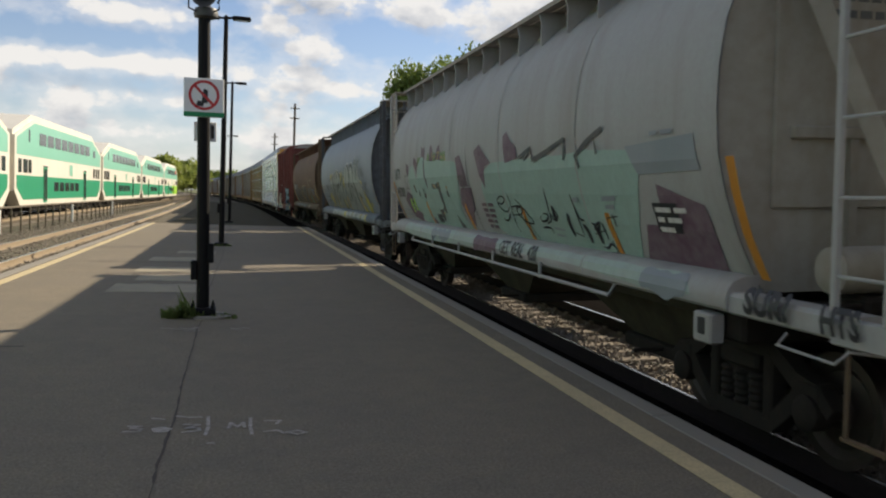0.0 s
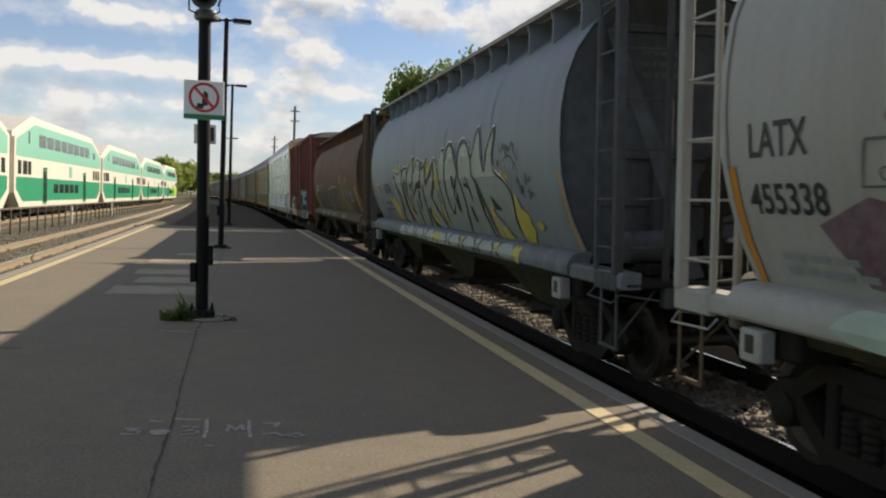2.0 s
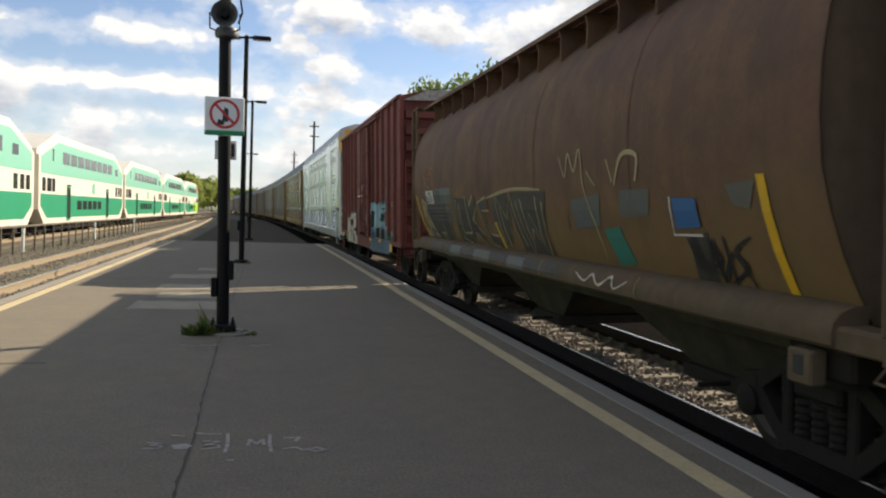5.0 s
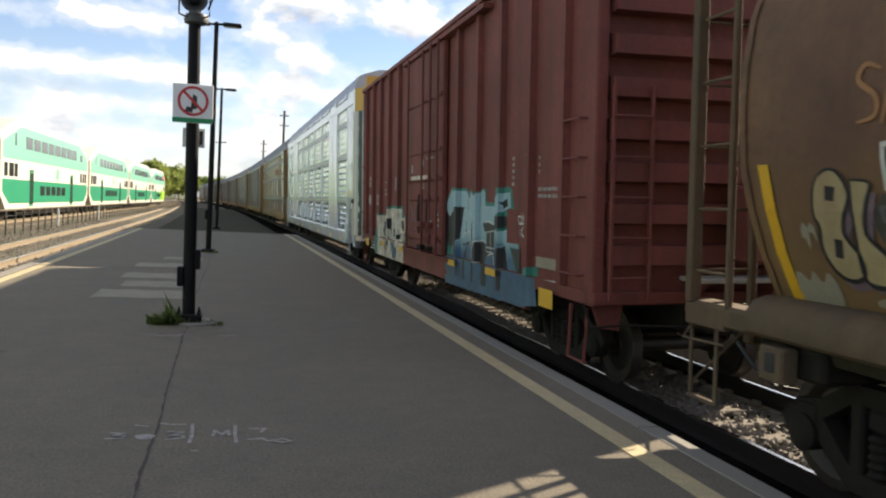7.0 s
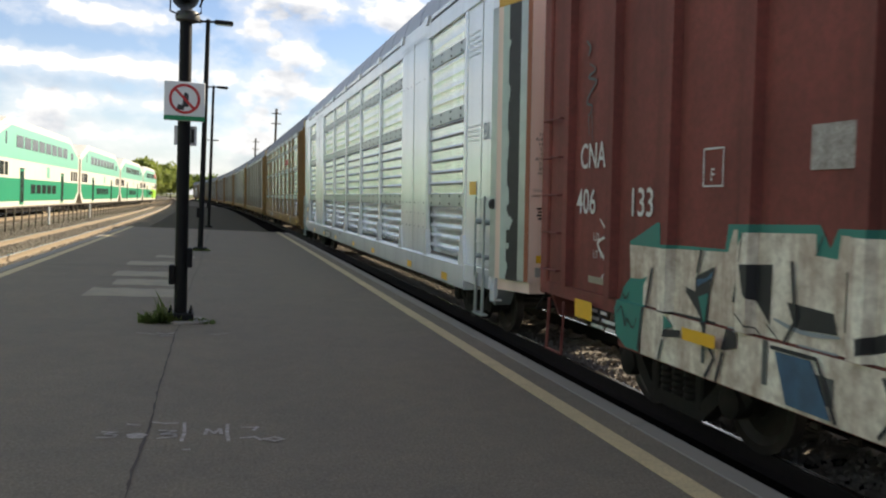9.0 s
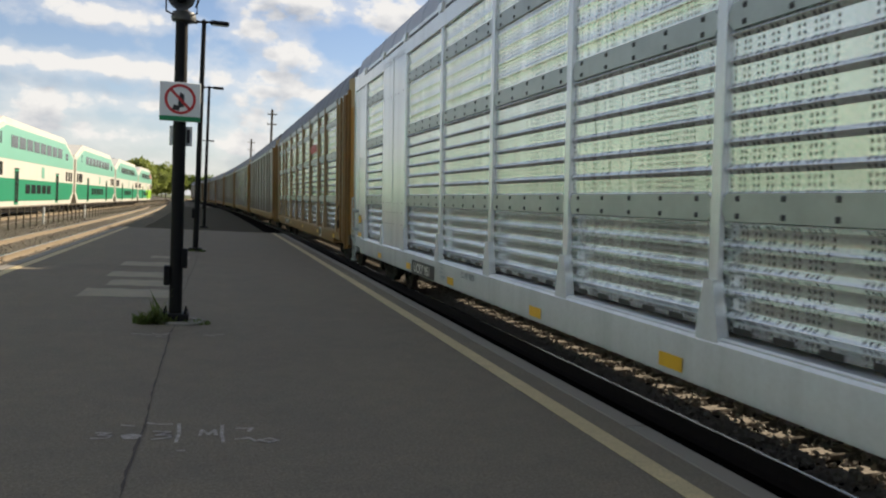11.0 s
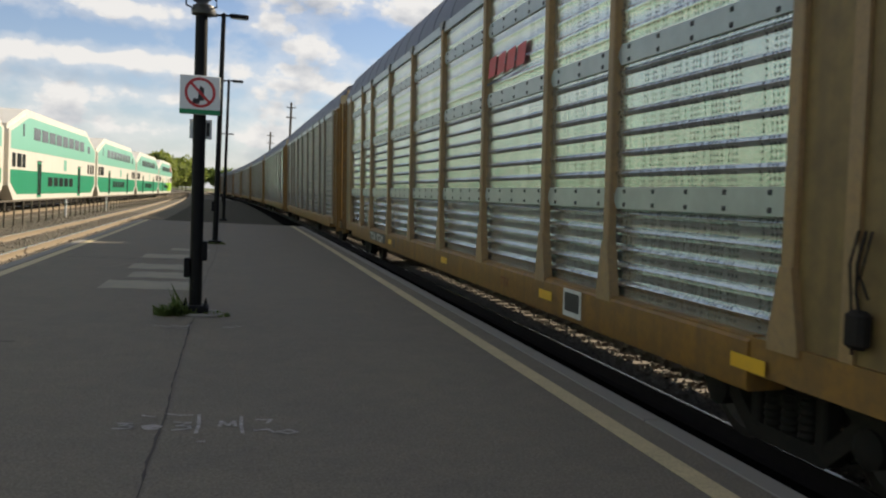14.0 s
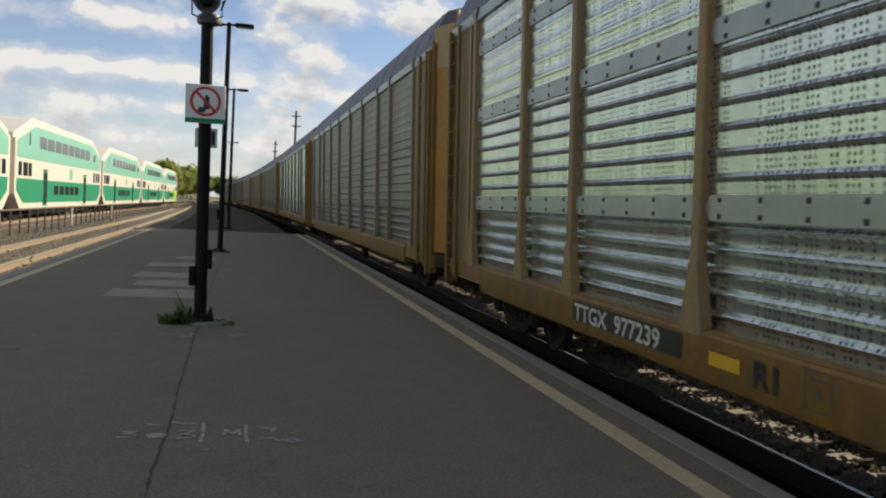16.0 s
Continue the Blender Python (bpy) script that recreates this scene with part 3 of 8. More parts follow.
def lettering(name, text, size, y, z, mat, parent, profile, off=0.008, spread=0.0, shear=0.0, stretch=1.0, label="", tilt=0.0):
    """Words on the near side, read from the platform: they run towards the near end (-y). y, z: their left foot."""
    cu = bpy.data.curves.new("letters", "FONT")
    cu.body, cu.size, cu.offset, cu.shear = text, size, spread, shear
    cu.resolution_u = 3
    ob = bpy.data.objects.new("letters", cu)
    scene.collection.objects.link(ob)
    dg = bpy.context.evaluated_depsgraph_get()
    me0 = bpy.data.meshes.new_from_object(ob.evaluated_get(dg))
    bm = bmesh.new()
    bm.from_mesh(me0)
    bpy.data.objects.remove(ob)
    bpy.data.curves.remove(cu)
    bpy.data.meshes.remove(me0)
    for v in bm.verts:
        a, b = v.co.x, v.co.y
        v.co = (0, y - a * stretch, z + b + a * tilt)
    wrap(bm, profile, off)
    me = bpy.data.meshes.new(name)
    bm.to_mesh(me)
    bm.free()
    me.materials.append(M[mat])
    o = new(name, me)
    o.parent = parent
    if label:
        o["label"] = label
    return o


def bars(name, y, z, rows, length, height, gap, mat, parent, profile, off=0.006, seed=1):
    """Small print that cannot be read: plain bars."""
    rng = random.Random(seed)
    polys = []
    for i in range(rows):
        zz = z - i * (height + gap)
        yy, end = y, y - length * rng.uniform(0.7, 1.0)
        while yy > end:
            w = rng.uniform(0.12, 0.3)
            polys.append([(yy, zz), (yy - w, zz), (yy - w, zz - height), (yy, zz - height)])
            yy -= w + 0.06
    return figure(name, polys, mat, parent, profile, off, "", True)


def brush(name, lines, mat, parent, profile, w=0.07, off=0.014, label="", soft=True):
    """Painted lines, each a list of (y, z) and a part of its own; soft ones curve and thin out at the ends."""
    for line in lines:
        if soft and len(line) > 2:
            line = rounded(line)
        k = len(line)
        edge = []
        for i, p in enumerate(line):
            a, b = Vector(line[max(i - 1, 0)]), Vector(line[min(i + 1, k - 1)])
            d = b - a
            d = d.normalized() if d.length > 1e-6 else Vector((1, 0))
            u = i / (k - 1)
            h = w / 2 * (min(1.0, 0.45 + 2.2 * min(u, 1 - u)) if soft else 1.0)
            edge.append(((p[0] - d.y * h, p[1] + d.x * h), (p[0] + d.y * h, p[1] - d.x * h)))
        bm = bmesh.new()
        rows = [(bm.verts.new((0, *e)), bm.verts.new((0, *f))) for e, f in edge]
        for (p0, p1), (q0, q1) in zip(rows, rows[1:]):
            bm.faces.new((p0, q0, q1, p1))
        bm.normal_update()
        wrap(bm, profile, off)
        me = bpy.data.meshes.new(name)
        bm.to_mesh(me)
        bm.free()
        me.materials.append(M[mat])
        ob = new(name, me)
        ob.parent = parent
        if label:
            ob["label"] = label


def rect(y0, y1, z0, z1):
    return [(y0, z0), (y1, z0), (y1, z1), (y0, z1)]


# ---- the lie of the track: a slow bend to the left, canted towards it ----
BEND, TRACK_X, RAIL_Z, CANT, SPEED = 0.000328, 5.234, -0.203, 2.2, 6.98


def bend(x, s):
    return x - BEND * s * s / 2


def on_track(s):
    return pose(bend(TRACK_X, s), s, RAIL_Z + 0.75 * math.sin(radians(CANT)), 0, -CANT, math.degrees(BEND * s))


def ribbon(mesh, section, y0, y1, step, straight=False):
    """A long strip of constant section (x, z) that follows the bend."""
    n = len(section)
    ys = [y0 + (y1 - y0) * i / max(1, round((y1 - y0) / step)) for i in range(max(1, round((y1 - y0) / step)) + 1)]
    pts = [(x if straight else bend(x, y), y, z) for y in ys for x, z in section]
    faces = [(i * n + k, i * n + (k + 1) % n, (i + 1) * n + (k + 1) % n, (i + 1) * n + k) for i in range(len(ys) - 1) for k in range(n)]
    faces += [tuple(range(n - 1, -1, -1)), tuple(range((len(ys) - 1) * n, len(ys) * n))]
    return mesh.add(pts, faces)


# ---- ground, platform, tracks ----
PLAT_L, PLAT_R, PLAT_END = -4.333, 3.492, 42.0


def ground():
    m = Mesh().add([(-1500, -600, -0.62), (1500, -600, -0.62), (1500, 3000, -0.62), (-1500, 3000, -0.62)], [(0, 1, 2, 3)])
    solid("ground", m, "grass", "rough grassy ground beyond the railway", "ground", kind="structure")
    m = Mesh()
    ribbon(m, [(-16, -0.61), (-14.6, -0.34), (-10.6, -0.34), (-8.6, -0.30), (-4.4, -0.30), (-3.9, -0.40), (2.9, -0.40), (2.9, -0.62)], -120, 520, 10)
    solid("trackbed", m, "ballast", "dark grey crushed stone ballast round the tracks", "ballast", kind="structure")
    # separate bed below the cars, its colour blackened to stand for their shade
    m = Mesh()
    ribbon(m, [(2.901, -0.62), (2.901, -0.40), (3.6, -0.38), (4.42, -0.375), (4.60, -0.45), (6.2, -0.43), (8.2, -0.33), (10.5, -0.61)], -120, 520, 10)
    solid("trackbed_freight", m, "ballast_shaded", "ballast under the freight track, the train's deep shade put into its colour", "ballast", kind="structure")
    # walkable path past the platform's end
    m = Mesh()
    ribbon(m, [(-3.6, -0.41), (-3.4, -0.10), (2.7, -0.10), (3.0, -0.41)], PLAT_END, 130, 8)
    solid("path", m, "cinder", "dark cinder path that runs on past the platform end", "path", kind="structure")


def platform():
    p = thing("platform", "low asphalt station platform with concrete edges", "platform", kind="structure")
    m = Mesh()
    ribbon(m, [(PLAT_L + 0.22, -0.45), (PLAT_L + 0.22, 0.0), (PLAT_R - 0.203, 0.0), (PLAT_R - 0.203, -0.45)], -60, PLAT_END, 4)
    part("surface", m, "asphalt", p, "worn grey asphalt")
    for x0, x1 in ((PLAT_L, PLAT_L + 0.217), (PLAT_R - 0.20, PLAT_R)):
        y = -30.0
        while y < PLAT_END:
            L = min(2.98, PLAT_END - y)
            mm = Mesh()
            ribbon(mm, [(x0, -0.45), (x0, -0.015), (x0 + 0.015, 0.003), (x1 - 0.01, 0.003), (x1, -0.004), (x1, -0.45)], y, y + L, 3)
            part("edge_slab", mm, "concrete", p)
            y += 3.0
    for x in (-3.945, 2.945):
        m = Mesh()
        ribbon(m, [(x - 0.09, 0.004), (x - 0.09, 0.007), (x + 0.09, 0.007), (x + 0.09, 0.004)], -30, PLAT_END, 2)
        part("yellow_line", m, "yellow_line", p, "worn yellow safety line")
    # bitumen seam down the middle, wavering
    rng = random.Random(4)
    m = Mesh()
    ys = [1.5 + i * 0.12 for i in range(330)]
    xs, x = [], 0.0
    for y in ys:
        x = x * 0.94 + rng.uniform(-0.008, 0.008)
        xs.append(-0.48 - 0.004 * (y - 5) + x)
    w = [0.003 + 0.010 * rng.random() ** 1.6 for _ in ys]
    pts = [q for y, xx, ww in zip(ys, xs, w) for q in ((xx - ww, y, 0.004), (xx + ww, y, 0.004))]
    m.add(pts, [(2 * i, 2 * i + 1, 2 * i + 3, 2 * i + 2) for i in range(len(ys) - 1)])
    part("seam", m, "crack", p, "black bitumen seam")
    # cross joints and small patches
    m = Mesh()
    for y, a, b in ((19.6, -4.0, -0.6), (9.1, -4.0, -2.2), (30.5, 0.2, 0.9), (27.2, 1.1, 1.9)):
        m.add([(a, y, 0.004), (b, y + 0.1, 0.004), (b, y + 0.16, 0.004), (a, y + 0.05, 0.004)], [(0, 1, 2, 3)])
    part("joint", m, "crack", p)
    # pale worn hatching
    rng = random.Random(14)
    for y0, y1, a in ((14.0, 15.2, -2.15), (15.75, 16.75, -1.92), (17.4, 18.5, -2.12), (20.1, 21.2, -2.15), (22.6, 23.4, -1.7)):
        near = [(a + (-0.72 - a) * i / 8, y0 + rng.uniform(-0.06, 0.06), 0.005) for i in range(9)]
        far = [(a + (-0.72 - a) * i / 8, y1 + rng.uniform(-0.08, 0.08), 0.005) for i in range(8, -1, -1)]
        m = Mesh().add(near + far, [tuple(range(18))])
        part("hatch_stripe", m, "pale_paint", p, "faded painted stripe")
    # sprayed survey marks
    marks = [
        [(-0.78, 5.95), (-0.68, 5.95), (-0.67, 6.00), (-0.74, 6.02), (-0.68, 6.06), (-0.76, 6.07)],
        [(-0.38, 5.90), (-0.27, 5.93), (-0.28, 5.99), (-0.36, 5.99), (-0.28, 6.06), (-0.38, 6.08)],
        [(-0.225, 5.82), (-0.215, 6.02), (-0.225, 6.28)], [(-0.07, 5.97), (-0.06, 6.1), (-0.01, 5.99), (0.03, 6.09), (0.04, 5.97)],
        [(0.09, 5.80), (0.08, 6.0), (0.085, 6.22)], [(0.19, 6.14), (0.30, 6.13), (0.27, 6.05)], [(0.18, 5.86), (0.27, 5.88), (0.31, 5.80)],
        [(0.33, 5.82), (0.41, 5.86), (0.47, 5.80), (0.40, 5.76), (0.34, 5.80)], [(-0.62, 6.28), (-0.54, 6.25)], [(-0.46, 6.33), (-0.36, 6.28), (-0.28, 6.28)],
        [(-0.80, 10.3), (-0.55, 10.32)], [(-0.95, 10.4), (-0.8, 10.35)], [(-0.12, 10.35), (0.0, 10.3)], [(-0.72, 10.42), (-0.62, 10.3), (-0.52, 10.44)], [(-0.66, 10.2), (-0.5, 10.22)], [(0.02, 10.42), (0.1, 10.38)], [(-0.2, 5.62), (-0.17, 5.62)],
    ]
    for line in marks:
        m = Mesh()
        for i, ((xa, ya), (xb, yb)) in enumerate(zip(line, line[1:])):
            d = Vector((xb - xa, yb - ya, 0)).normalized() * 0.013
            h = 0.004 + 0.0012 * i
            nx, ny = -d.y, d.x
            m.add([(xa - d.x - nx, ya - d.y - ny, h), (xb + d.x - nx, yb + d.y - ny, h), (xb + d.x + nx, yb + d.y + ny, h), (xa - d.x + nx, ya - d.y + ny, h)], [(0, 1, 2, 3)])
        part("spray_mark", m, "chalk", p, "faded white sprayed mark")
    blob = Mesh().add([(-0.53 + (0.07 + 0.012 * math.sin(k * 2.3)) * math.cos(k * math.tau / 14), 5.97 + 0.07 * math.sin(k * math.tau / 14), 0.0052) for k in range(14)], [tuple(range(14))])
    part("spray_blot", blob, "chalk", p, "faded white blot")


RAIL_SECTION = [(-0.075, -0.18), (0.075, -0.18), (0.075, -0.165), (0.012, -0.14), (0.012, -0.045), (0.036, -0.035), (0.036, -0.006), (0.028, 0.0), (-0.028, 0.0), (-0.036, -0.006), (-0.036, -0.035), (-0.012, -0.045), (-0.012, -0.14), (-0.075, -0.165)]


def track(name, x, z, y0, y1, cant=0.0, straight=False, mat="rail"):
    t = thing(name, "railway track with rusty rails on timber ties", "track", kind="structure")
    lift = 1.5 * math.sin(radians(cant))
    for dx, dz in ((-0.75, 0.0), (0.75, lift)):
        m = Mesh()
        ribbon(m, [(x + dx + a, z + dz + b - 0.003) for a, b in RAIL_SECTION], y0, y1, 5, straight)
        part("rail", m, mat, t, "rusty steel rail")
        m = Mesh()
        ribbon(m, [(x + dx - 0.026, z + dz - 0.002), (x + dx + 0.026, z + dz - 0.002), (x + dx + 0.022, z + dz + 0.001), (x + dx - 0.022, z + dz + 0.001)], y0, y1, 5, straight)
        part("railhead", m, "railhead", t, "polished running surface")
    # freight ties lose their near ends, keeping the shaded strip by the platform black
    cut_short = mat == "rail_shaded"
    tie = Mesh().bevel_box(-0.70 if cut_short else -1.28, 1.28, -0.11, 0.11, -0.36, -0.185, 0.015)
    for sx in (0.75,) if cut_short else ():
        tie.box(sx - 0.17, sx + 0.17, -0.09, 0.09, -0.185, -0.165)
        for e in (-0.11, 0.11):
            tie.box(sx + e - 0.02, sx + e + 0.02, -0.06, 0.06, -0.165, -0.11)
    data = tie.data("tie", M["timber"])
    y = max(y0, -12) + 0.2
    n = 0
    while y < y1 and n < 170:
        o = part("tie", data, None, t, m=pose(x if straight else bend(x, y), y, z if cut_short else z - 0.012, 0, -cant, 0 if straight else math.degrees(BEND * y)))
        y += 0.55
        n += 1
    return t


def stones():
    rng = random.Random(9)
    m = Mesh()
    ico = [(0, 0, 1), (0.9, 0, 0.3), (0.2, 0.9, 0.2), (-0.8, 0.4, 0.25), (-0.5, -0.8, 0.3), (0.6, -0.7, -0.1), (0, 0, -0.8)]
    fc = [(0, 1, 2), (0, 2, 3), (0, 3, 4), (0, 4, 1), (1, 4, 5), (6, 2, 1), (6, 3, 2), (6, 4, 3), (6, 5, 4), (6, 1, 5)]
    for i in range(13000):
        if i < 9500:
            y = rng.uniform(2.5, 26)
            x = bend(rng.uniform(4.62, 5.95), y)
            z = -0.435 + 0.055 * rng.random() ** 2
        else:
            y = rng.uniform(14, 60)
            x = bend(rng.uniform(-8.8, -4.8), y)
            z = -0.30
        r = rng.uniform(0.02, 0.042)
        q = Euler((rng.uniform(0, 6), rng.uniform(0, 6), rng.uniform(0, 6))).to_matrix()
        m.add([q @ Vector(p) * r * rng.uniform(0.8, 1.25) + Vector((x, y, z + r * 0.5)) for p in ico], fc)
    solid("ballast_stones", m, "stone", "loose grey and tan ballast stones between the rails", "stones", kind="stuff", smooth=False)


ground()
platform()
track("track_freight", TRACK_X, RAIL_Z, -110, 420, CANT, mat="rail_shaded")
track("track_middle", -6.057, -0.133, -60, 420)
track("track_far", -12.55, -0.133, -60, 420, straight=True)

# ---- platform furniture ----


def near_pole():
    t = thing("platform_pole", "black steel platform pole with a notice and a loudspeaker", "pole", pose(-0.51, 11.38, 0, 0, -0.8, 0))
    m = Mesh().lathe([(0.083, 0.02), (0.083, 2.4), (0.076, 4.6), (0.07, 7.2), (0.04, 7.26)], 2, (0, 0, 0), 18)
    part("shaft", m, "black_metal", t)
    m = Mesh().bevel_box(-0.17, 0.17, -0.17, 0.17, 0.03, 0.13, 0.02)
    part("base_plate", m, "black_metal", t)
    for a in (-0.13, 0.13):
        for b in (-0.13, 0.13):
            part("bolt", Mesh().lathe([(0.022, 0.13), (0.022, 0.16), (0.012, 0.162), (0.012, 0.20)], 2, (a, b, 0), 6), "black_metal", t)
    m = Mesh().lathe([(0.30, -0.02), (0.30, 0.022), (0.27, 0.034)], 2, (0.08, -0.02, 0), 22)
    part("footing", m, "concrete", t, "round concrete footing")
    for x, z in ((-0.115, 0.63), (0.1, 0.86)):
        part("junction_box", Mesh().bevel_box(x - 0.04, x + 0.04, -0.07, 0.06, z - 0.13, z + 0.13, 0.012), "black_metal", t, "small black junction box")
    # notice: the red ring and bar of a no-entry pictogram
    s = part("notice", Mesh().bevel_box(-0.255, 0.255, -0.135, -0.10, 2.655, 3.16, 0.008), "sign_white", t, "white notice with a red ring and a green foot")
    s.rotation_euler = (0, 0, radians(3))
    f = -0.139
    ring = Mesh()
    n, cx, cz = 40, 0.0, 2.94
    pts = [(cx + r * math.cos(k * math.tau / n), f, cz + r * math.sin(k * math.tau / n)) for r in (0.195, 0.16) for k in range(n)]
    ring.add(pts, [(k, (k + 1) % n, n + (k + 1) % n, n + k) for k in range(n)])
    part("ring", ring, "sign_red", s, "red prohibition ring")
    part("bar", Mesh().add([(-0.135, f - 0.002, 3.055), (-0.112, f - 0.002, 3.08), (0.135, f - 0.002, 2.825), (0.112, f - 0.002, 2.80)], [(0, 1, 2, 3)]), "sign_red", s, "red slanting bar")
    part("symbol", Mesh().add([(-0.03, f - 0.001, 2.83), (0.05, f - 0.001, 2.84), (0.05, f - 0.001, 3.0), (0.0, f - 0.001, 3.03), (-0.02, f - 0.001, 2.95)], [(0, 1, 2, 3, 4)]), "sign_dark", s, "dark plain symbol")
    part("foot_mark", Mesh().add([(-0.10, f - 0.001, 2.80), (-0.01, f - 0.001, 2.79), (0.0, f - 0.001, 2.85), (-0.08, f - 0.001, 2.87)], [(0, 1, 2, 3)]), "sign_dark", s, "dark plain symbol")
    part("foot_band", Mesh().box(-0.254, 0.254, f, -0.134, 2.66, 2.72), "sign_green", s, "green band")
    s = part("small_notice", Mesh().bevel_box(-0.13, 0.16, 0.085, 0.105, 2.35, 2.61, 0.006), "sign_white", t, "small white notice behind the pole")
    part("print", Mesh().box(0.09, 0.13, 0.079, 0.084, 2.39, 2.57), "sign_dark", s, "column of dark print")
    for z in (3.05, 2.76):
        part("band", Mesh().lathe([(0.088, -0.02), (0.088, 0.02)], 2, (0, 0, z), 18), "black_metal", t)
    # loudspeaker horn, its bracket and cable
    h = part("loudspeaker", Mesh().lathe([(0.03, 0.16), (0.055, 0.13), (0.06, 0.05), (0.10, -0.03), (0.165, -0.12), (0.172, -0.125), (0.155, -0.118), (0.085, -0.03), (0.03, 0.03)], 1, (0.0, -0.16, 4.22), 24), "horn_grey", t, "grey horn loudspeaker")
    part("driver", Mesh().lathe([(0.05, -0.13), (0.05, -0.25), (0.02, -0.26)], 1, (0, -0.04, 4.22), 16), "black_metal", h)
    part("bracket", Mesh().tube([(-0.19, -0.16, 4.25), (-0.19, -0.16, 4.05), (0, -0.02, 4.0), (0.19, -0.16, 4.05), (0.19, -0.16, 4.25)], 0.012), "black_metal", t)
    part("cowl", Mesh().lathe([(0.06, 0.09), (0.14, 0.06), (0.16, 0.0), (0.15, -0.05), (0.09, -0.07)], 2, (0.02, 0.0, 4.02), 20), "horn_grey", t, "pale rounded cowl")
    part("cable", Mesh().tube([(0.06, -0.02, 4.75), (0.12, -0.02, 4.72), (0.19, -0.03, 4.5), (0.22, -0.04, 4.3), (0.17, -0.05, 4.15)], 0.014), "black_metal", t, "looped black cable")
    part("cable", Mesh().tube([(0.08, -0.05, 4.8), (0.10, -0.08, 4.65), (0.07, -0.09, 4.5)], 0.012), "black_metal", t, "looped black cable")


def lamp(x, y, h, group):
    t = thing("street_lamp", "black platform lamp with a flat lantern on a short arm", "lamp", pose(x, y, 0), group)
    part("shaft", Mesh().lathe([(0.085, 0.02), (0.08, 3.0), (0.065, h), (0.03, h + 0.03)], 2, (0, 0, 0), 14), "black_metal", t)
    part("base_plate", Mesh().bevel_box(-0.2, 0.2, -0.2, 0.2, 0.0, 0.1, 0.02), "black_metal", t)
    part("arm", Mesh().tube([(-0.42, 0, h - 0.06), (0.0, 0, h - 0.05), (0.3, 0, h - 0.02)], 0.035, 8), "black_metal", t)
    part("lantern", Mesh().bevel_box(0.18, 0.74, -0.13, 0.13, h - 0.10, h + 0.02, 0.035), "black_metal", t, "flat black lantern")
    part("rear_box", Mesh().bevel_box(-0.44, -0.18, -0.1, 0.1, h - 0.11, h - 0.01, 0.025), "black_metal", t)
    part("lens", Mesh().box(0.24, 0.68, -0.09, 0.09, h - 0.108, h - 0.101), "lens", t, "pale lamp lens")
    part("junction_box", Mesh().bevel_box(-0.14, -0.06, -0.07, 0.07, 1.0, 1.3, 0.015), "black_metal", t)


def weeds(name, x, y, r, n, hmax, seed, label):
    rng = random.Random(seed)
    m = Mesh()
    for _ in range(n):
        a, d = rng.uniform(0, 6.28), r * math.sqrt(rng.random())
        bx, by = x + d * math.cos(a) * 1.2, y + d * math.sin(a) * 0.7
        h = hmax * rng.uniform(0.25, 1.0) * (1 - 0.55 * d / r)
        lean, w = rng.uniform(-0.4, 0.4), rng.uniform(0.008, 0.02)
        ly = rng.uniform(-0.3, 0.3)
        p = [Vector((bx + lean * h * k * k, by + ly * h * k * k, h * k)) for k in (0, 0.5, 1.0)]
        s = Vector((math.cos(a), math.sin(a), 0)) * w
        m.add([p[0] - s, p[0] + s, p[1] + s * 0.9, p[1] - s * 0.9, p[2]], [(0, 1, 2, 3), (3, 2, 4)])
        if rng.random() < 0.6:
            for k in (0.4, 0.7):
                c = p[0].lerp(p[2], k)
                e = Vector((rng.uniform(-1, 1), rng.uniform(-1, 1), 0.4)).normalized() * rng.uniform(0.03, 0.07)
                f = e.cross(Vector((0, 0, 1))).normalized() * 0.014
                m.add([c, c + e * 0.5 + f, c + e, c + e * 0.5 - f], [(0, 1, 2, 3)])
    solid(name, m, "weed", label, "weeds", kind="stuff", smooth=False)


def fence():
    f = thing("fence", "low galvanised pipe fence between the tracks", "fence", kind="structure")
    x = -8.95
    for z in (0.72, 0.0):
        m = Mesh()
        ribbon(m, [(x - 0.035, z - 0.035), (x + 0.035, z - 0.035), (x + 0.035, z + 0.035), (x - 0.035, z + 0.035)], 10, 160, 5, True)
        part("fence_rail", m, "fence_steel", f)
    m = Mesh().box(-0.03, 0.03, -0.03, 0.03, -0.42, 0.685)
    data = m.data("post", M["fence_steel"])
    y = 12.0
    while y < 158:
        part("post", data, None, f, m=pose(x + 0.068, y, 0))
        y += 1.45
    for y in (33.2, 46.5, 60.0):
        part("marker_post", Mesh().bevel_box(x + 0.1, x + 0.19, y, y + 0.1, -0.25, 0.66, 0.01), "sign_white", f, "white marker post")


near_pole()
lamp(-0.66, 26.08, 6.98, "lamps along the platform")
lamp(-0.75, 45.0, 7.42, "lamps along the platform")
lamp(-1.5, 88.0, 7.4, "lamps along the platform")
weeds("weeds_at_pole", -0.76, 11.25, 0.22, 210, 0.28, 5, "green weeds growing round the pole footing")
weeds("weeds_at_lamp", -0.6, 25.9, 0.22, 90, 0.12, 6, "short weeds at the lamp base")
weeds("grass_tuft", -0.3, 11.25, 0.2, 90, 0.10, 8, "short grass round the concrete footing")
weeds("weed_stalks", -0.70, 11.22, 0.07, 22, 0.62, 15, "taller leafy weed stalks beside the pole")
fence()


# ---- commuter train standing on the far track ----
SIDE_X, ROOF_Z, SKIRT_Z = -11.053, 5.33, 0.50


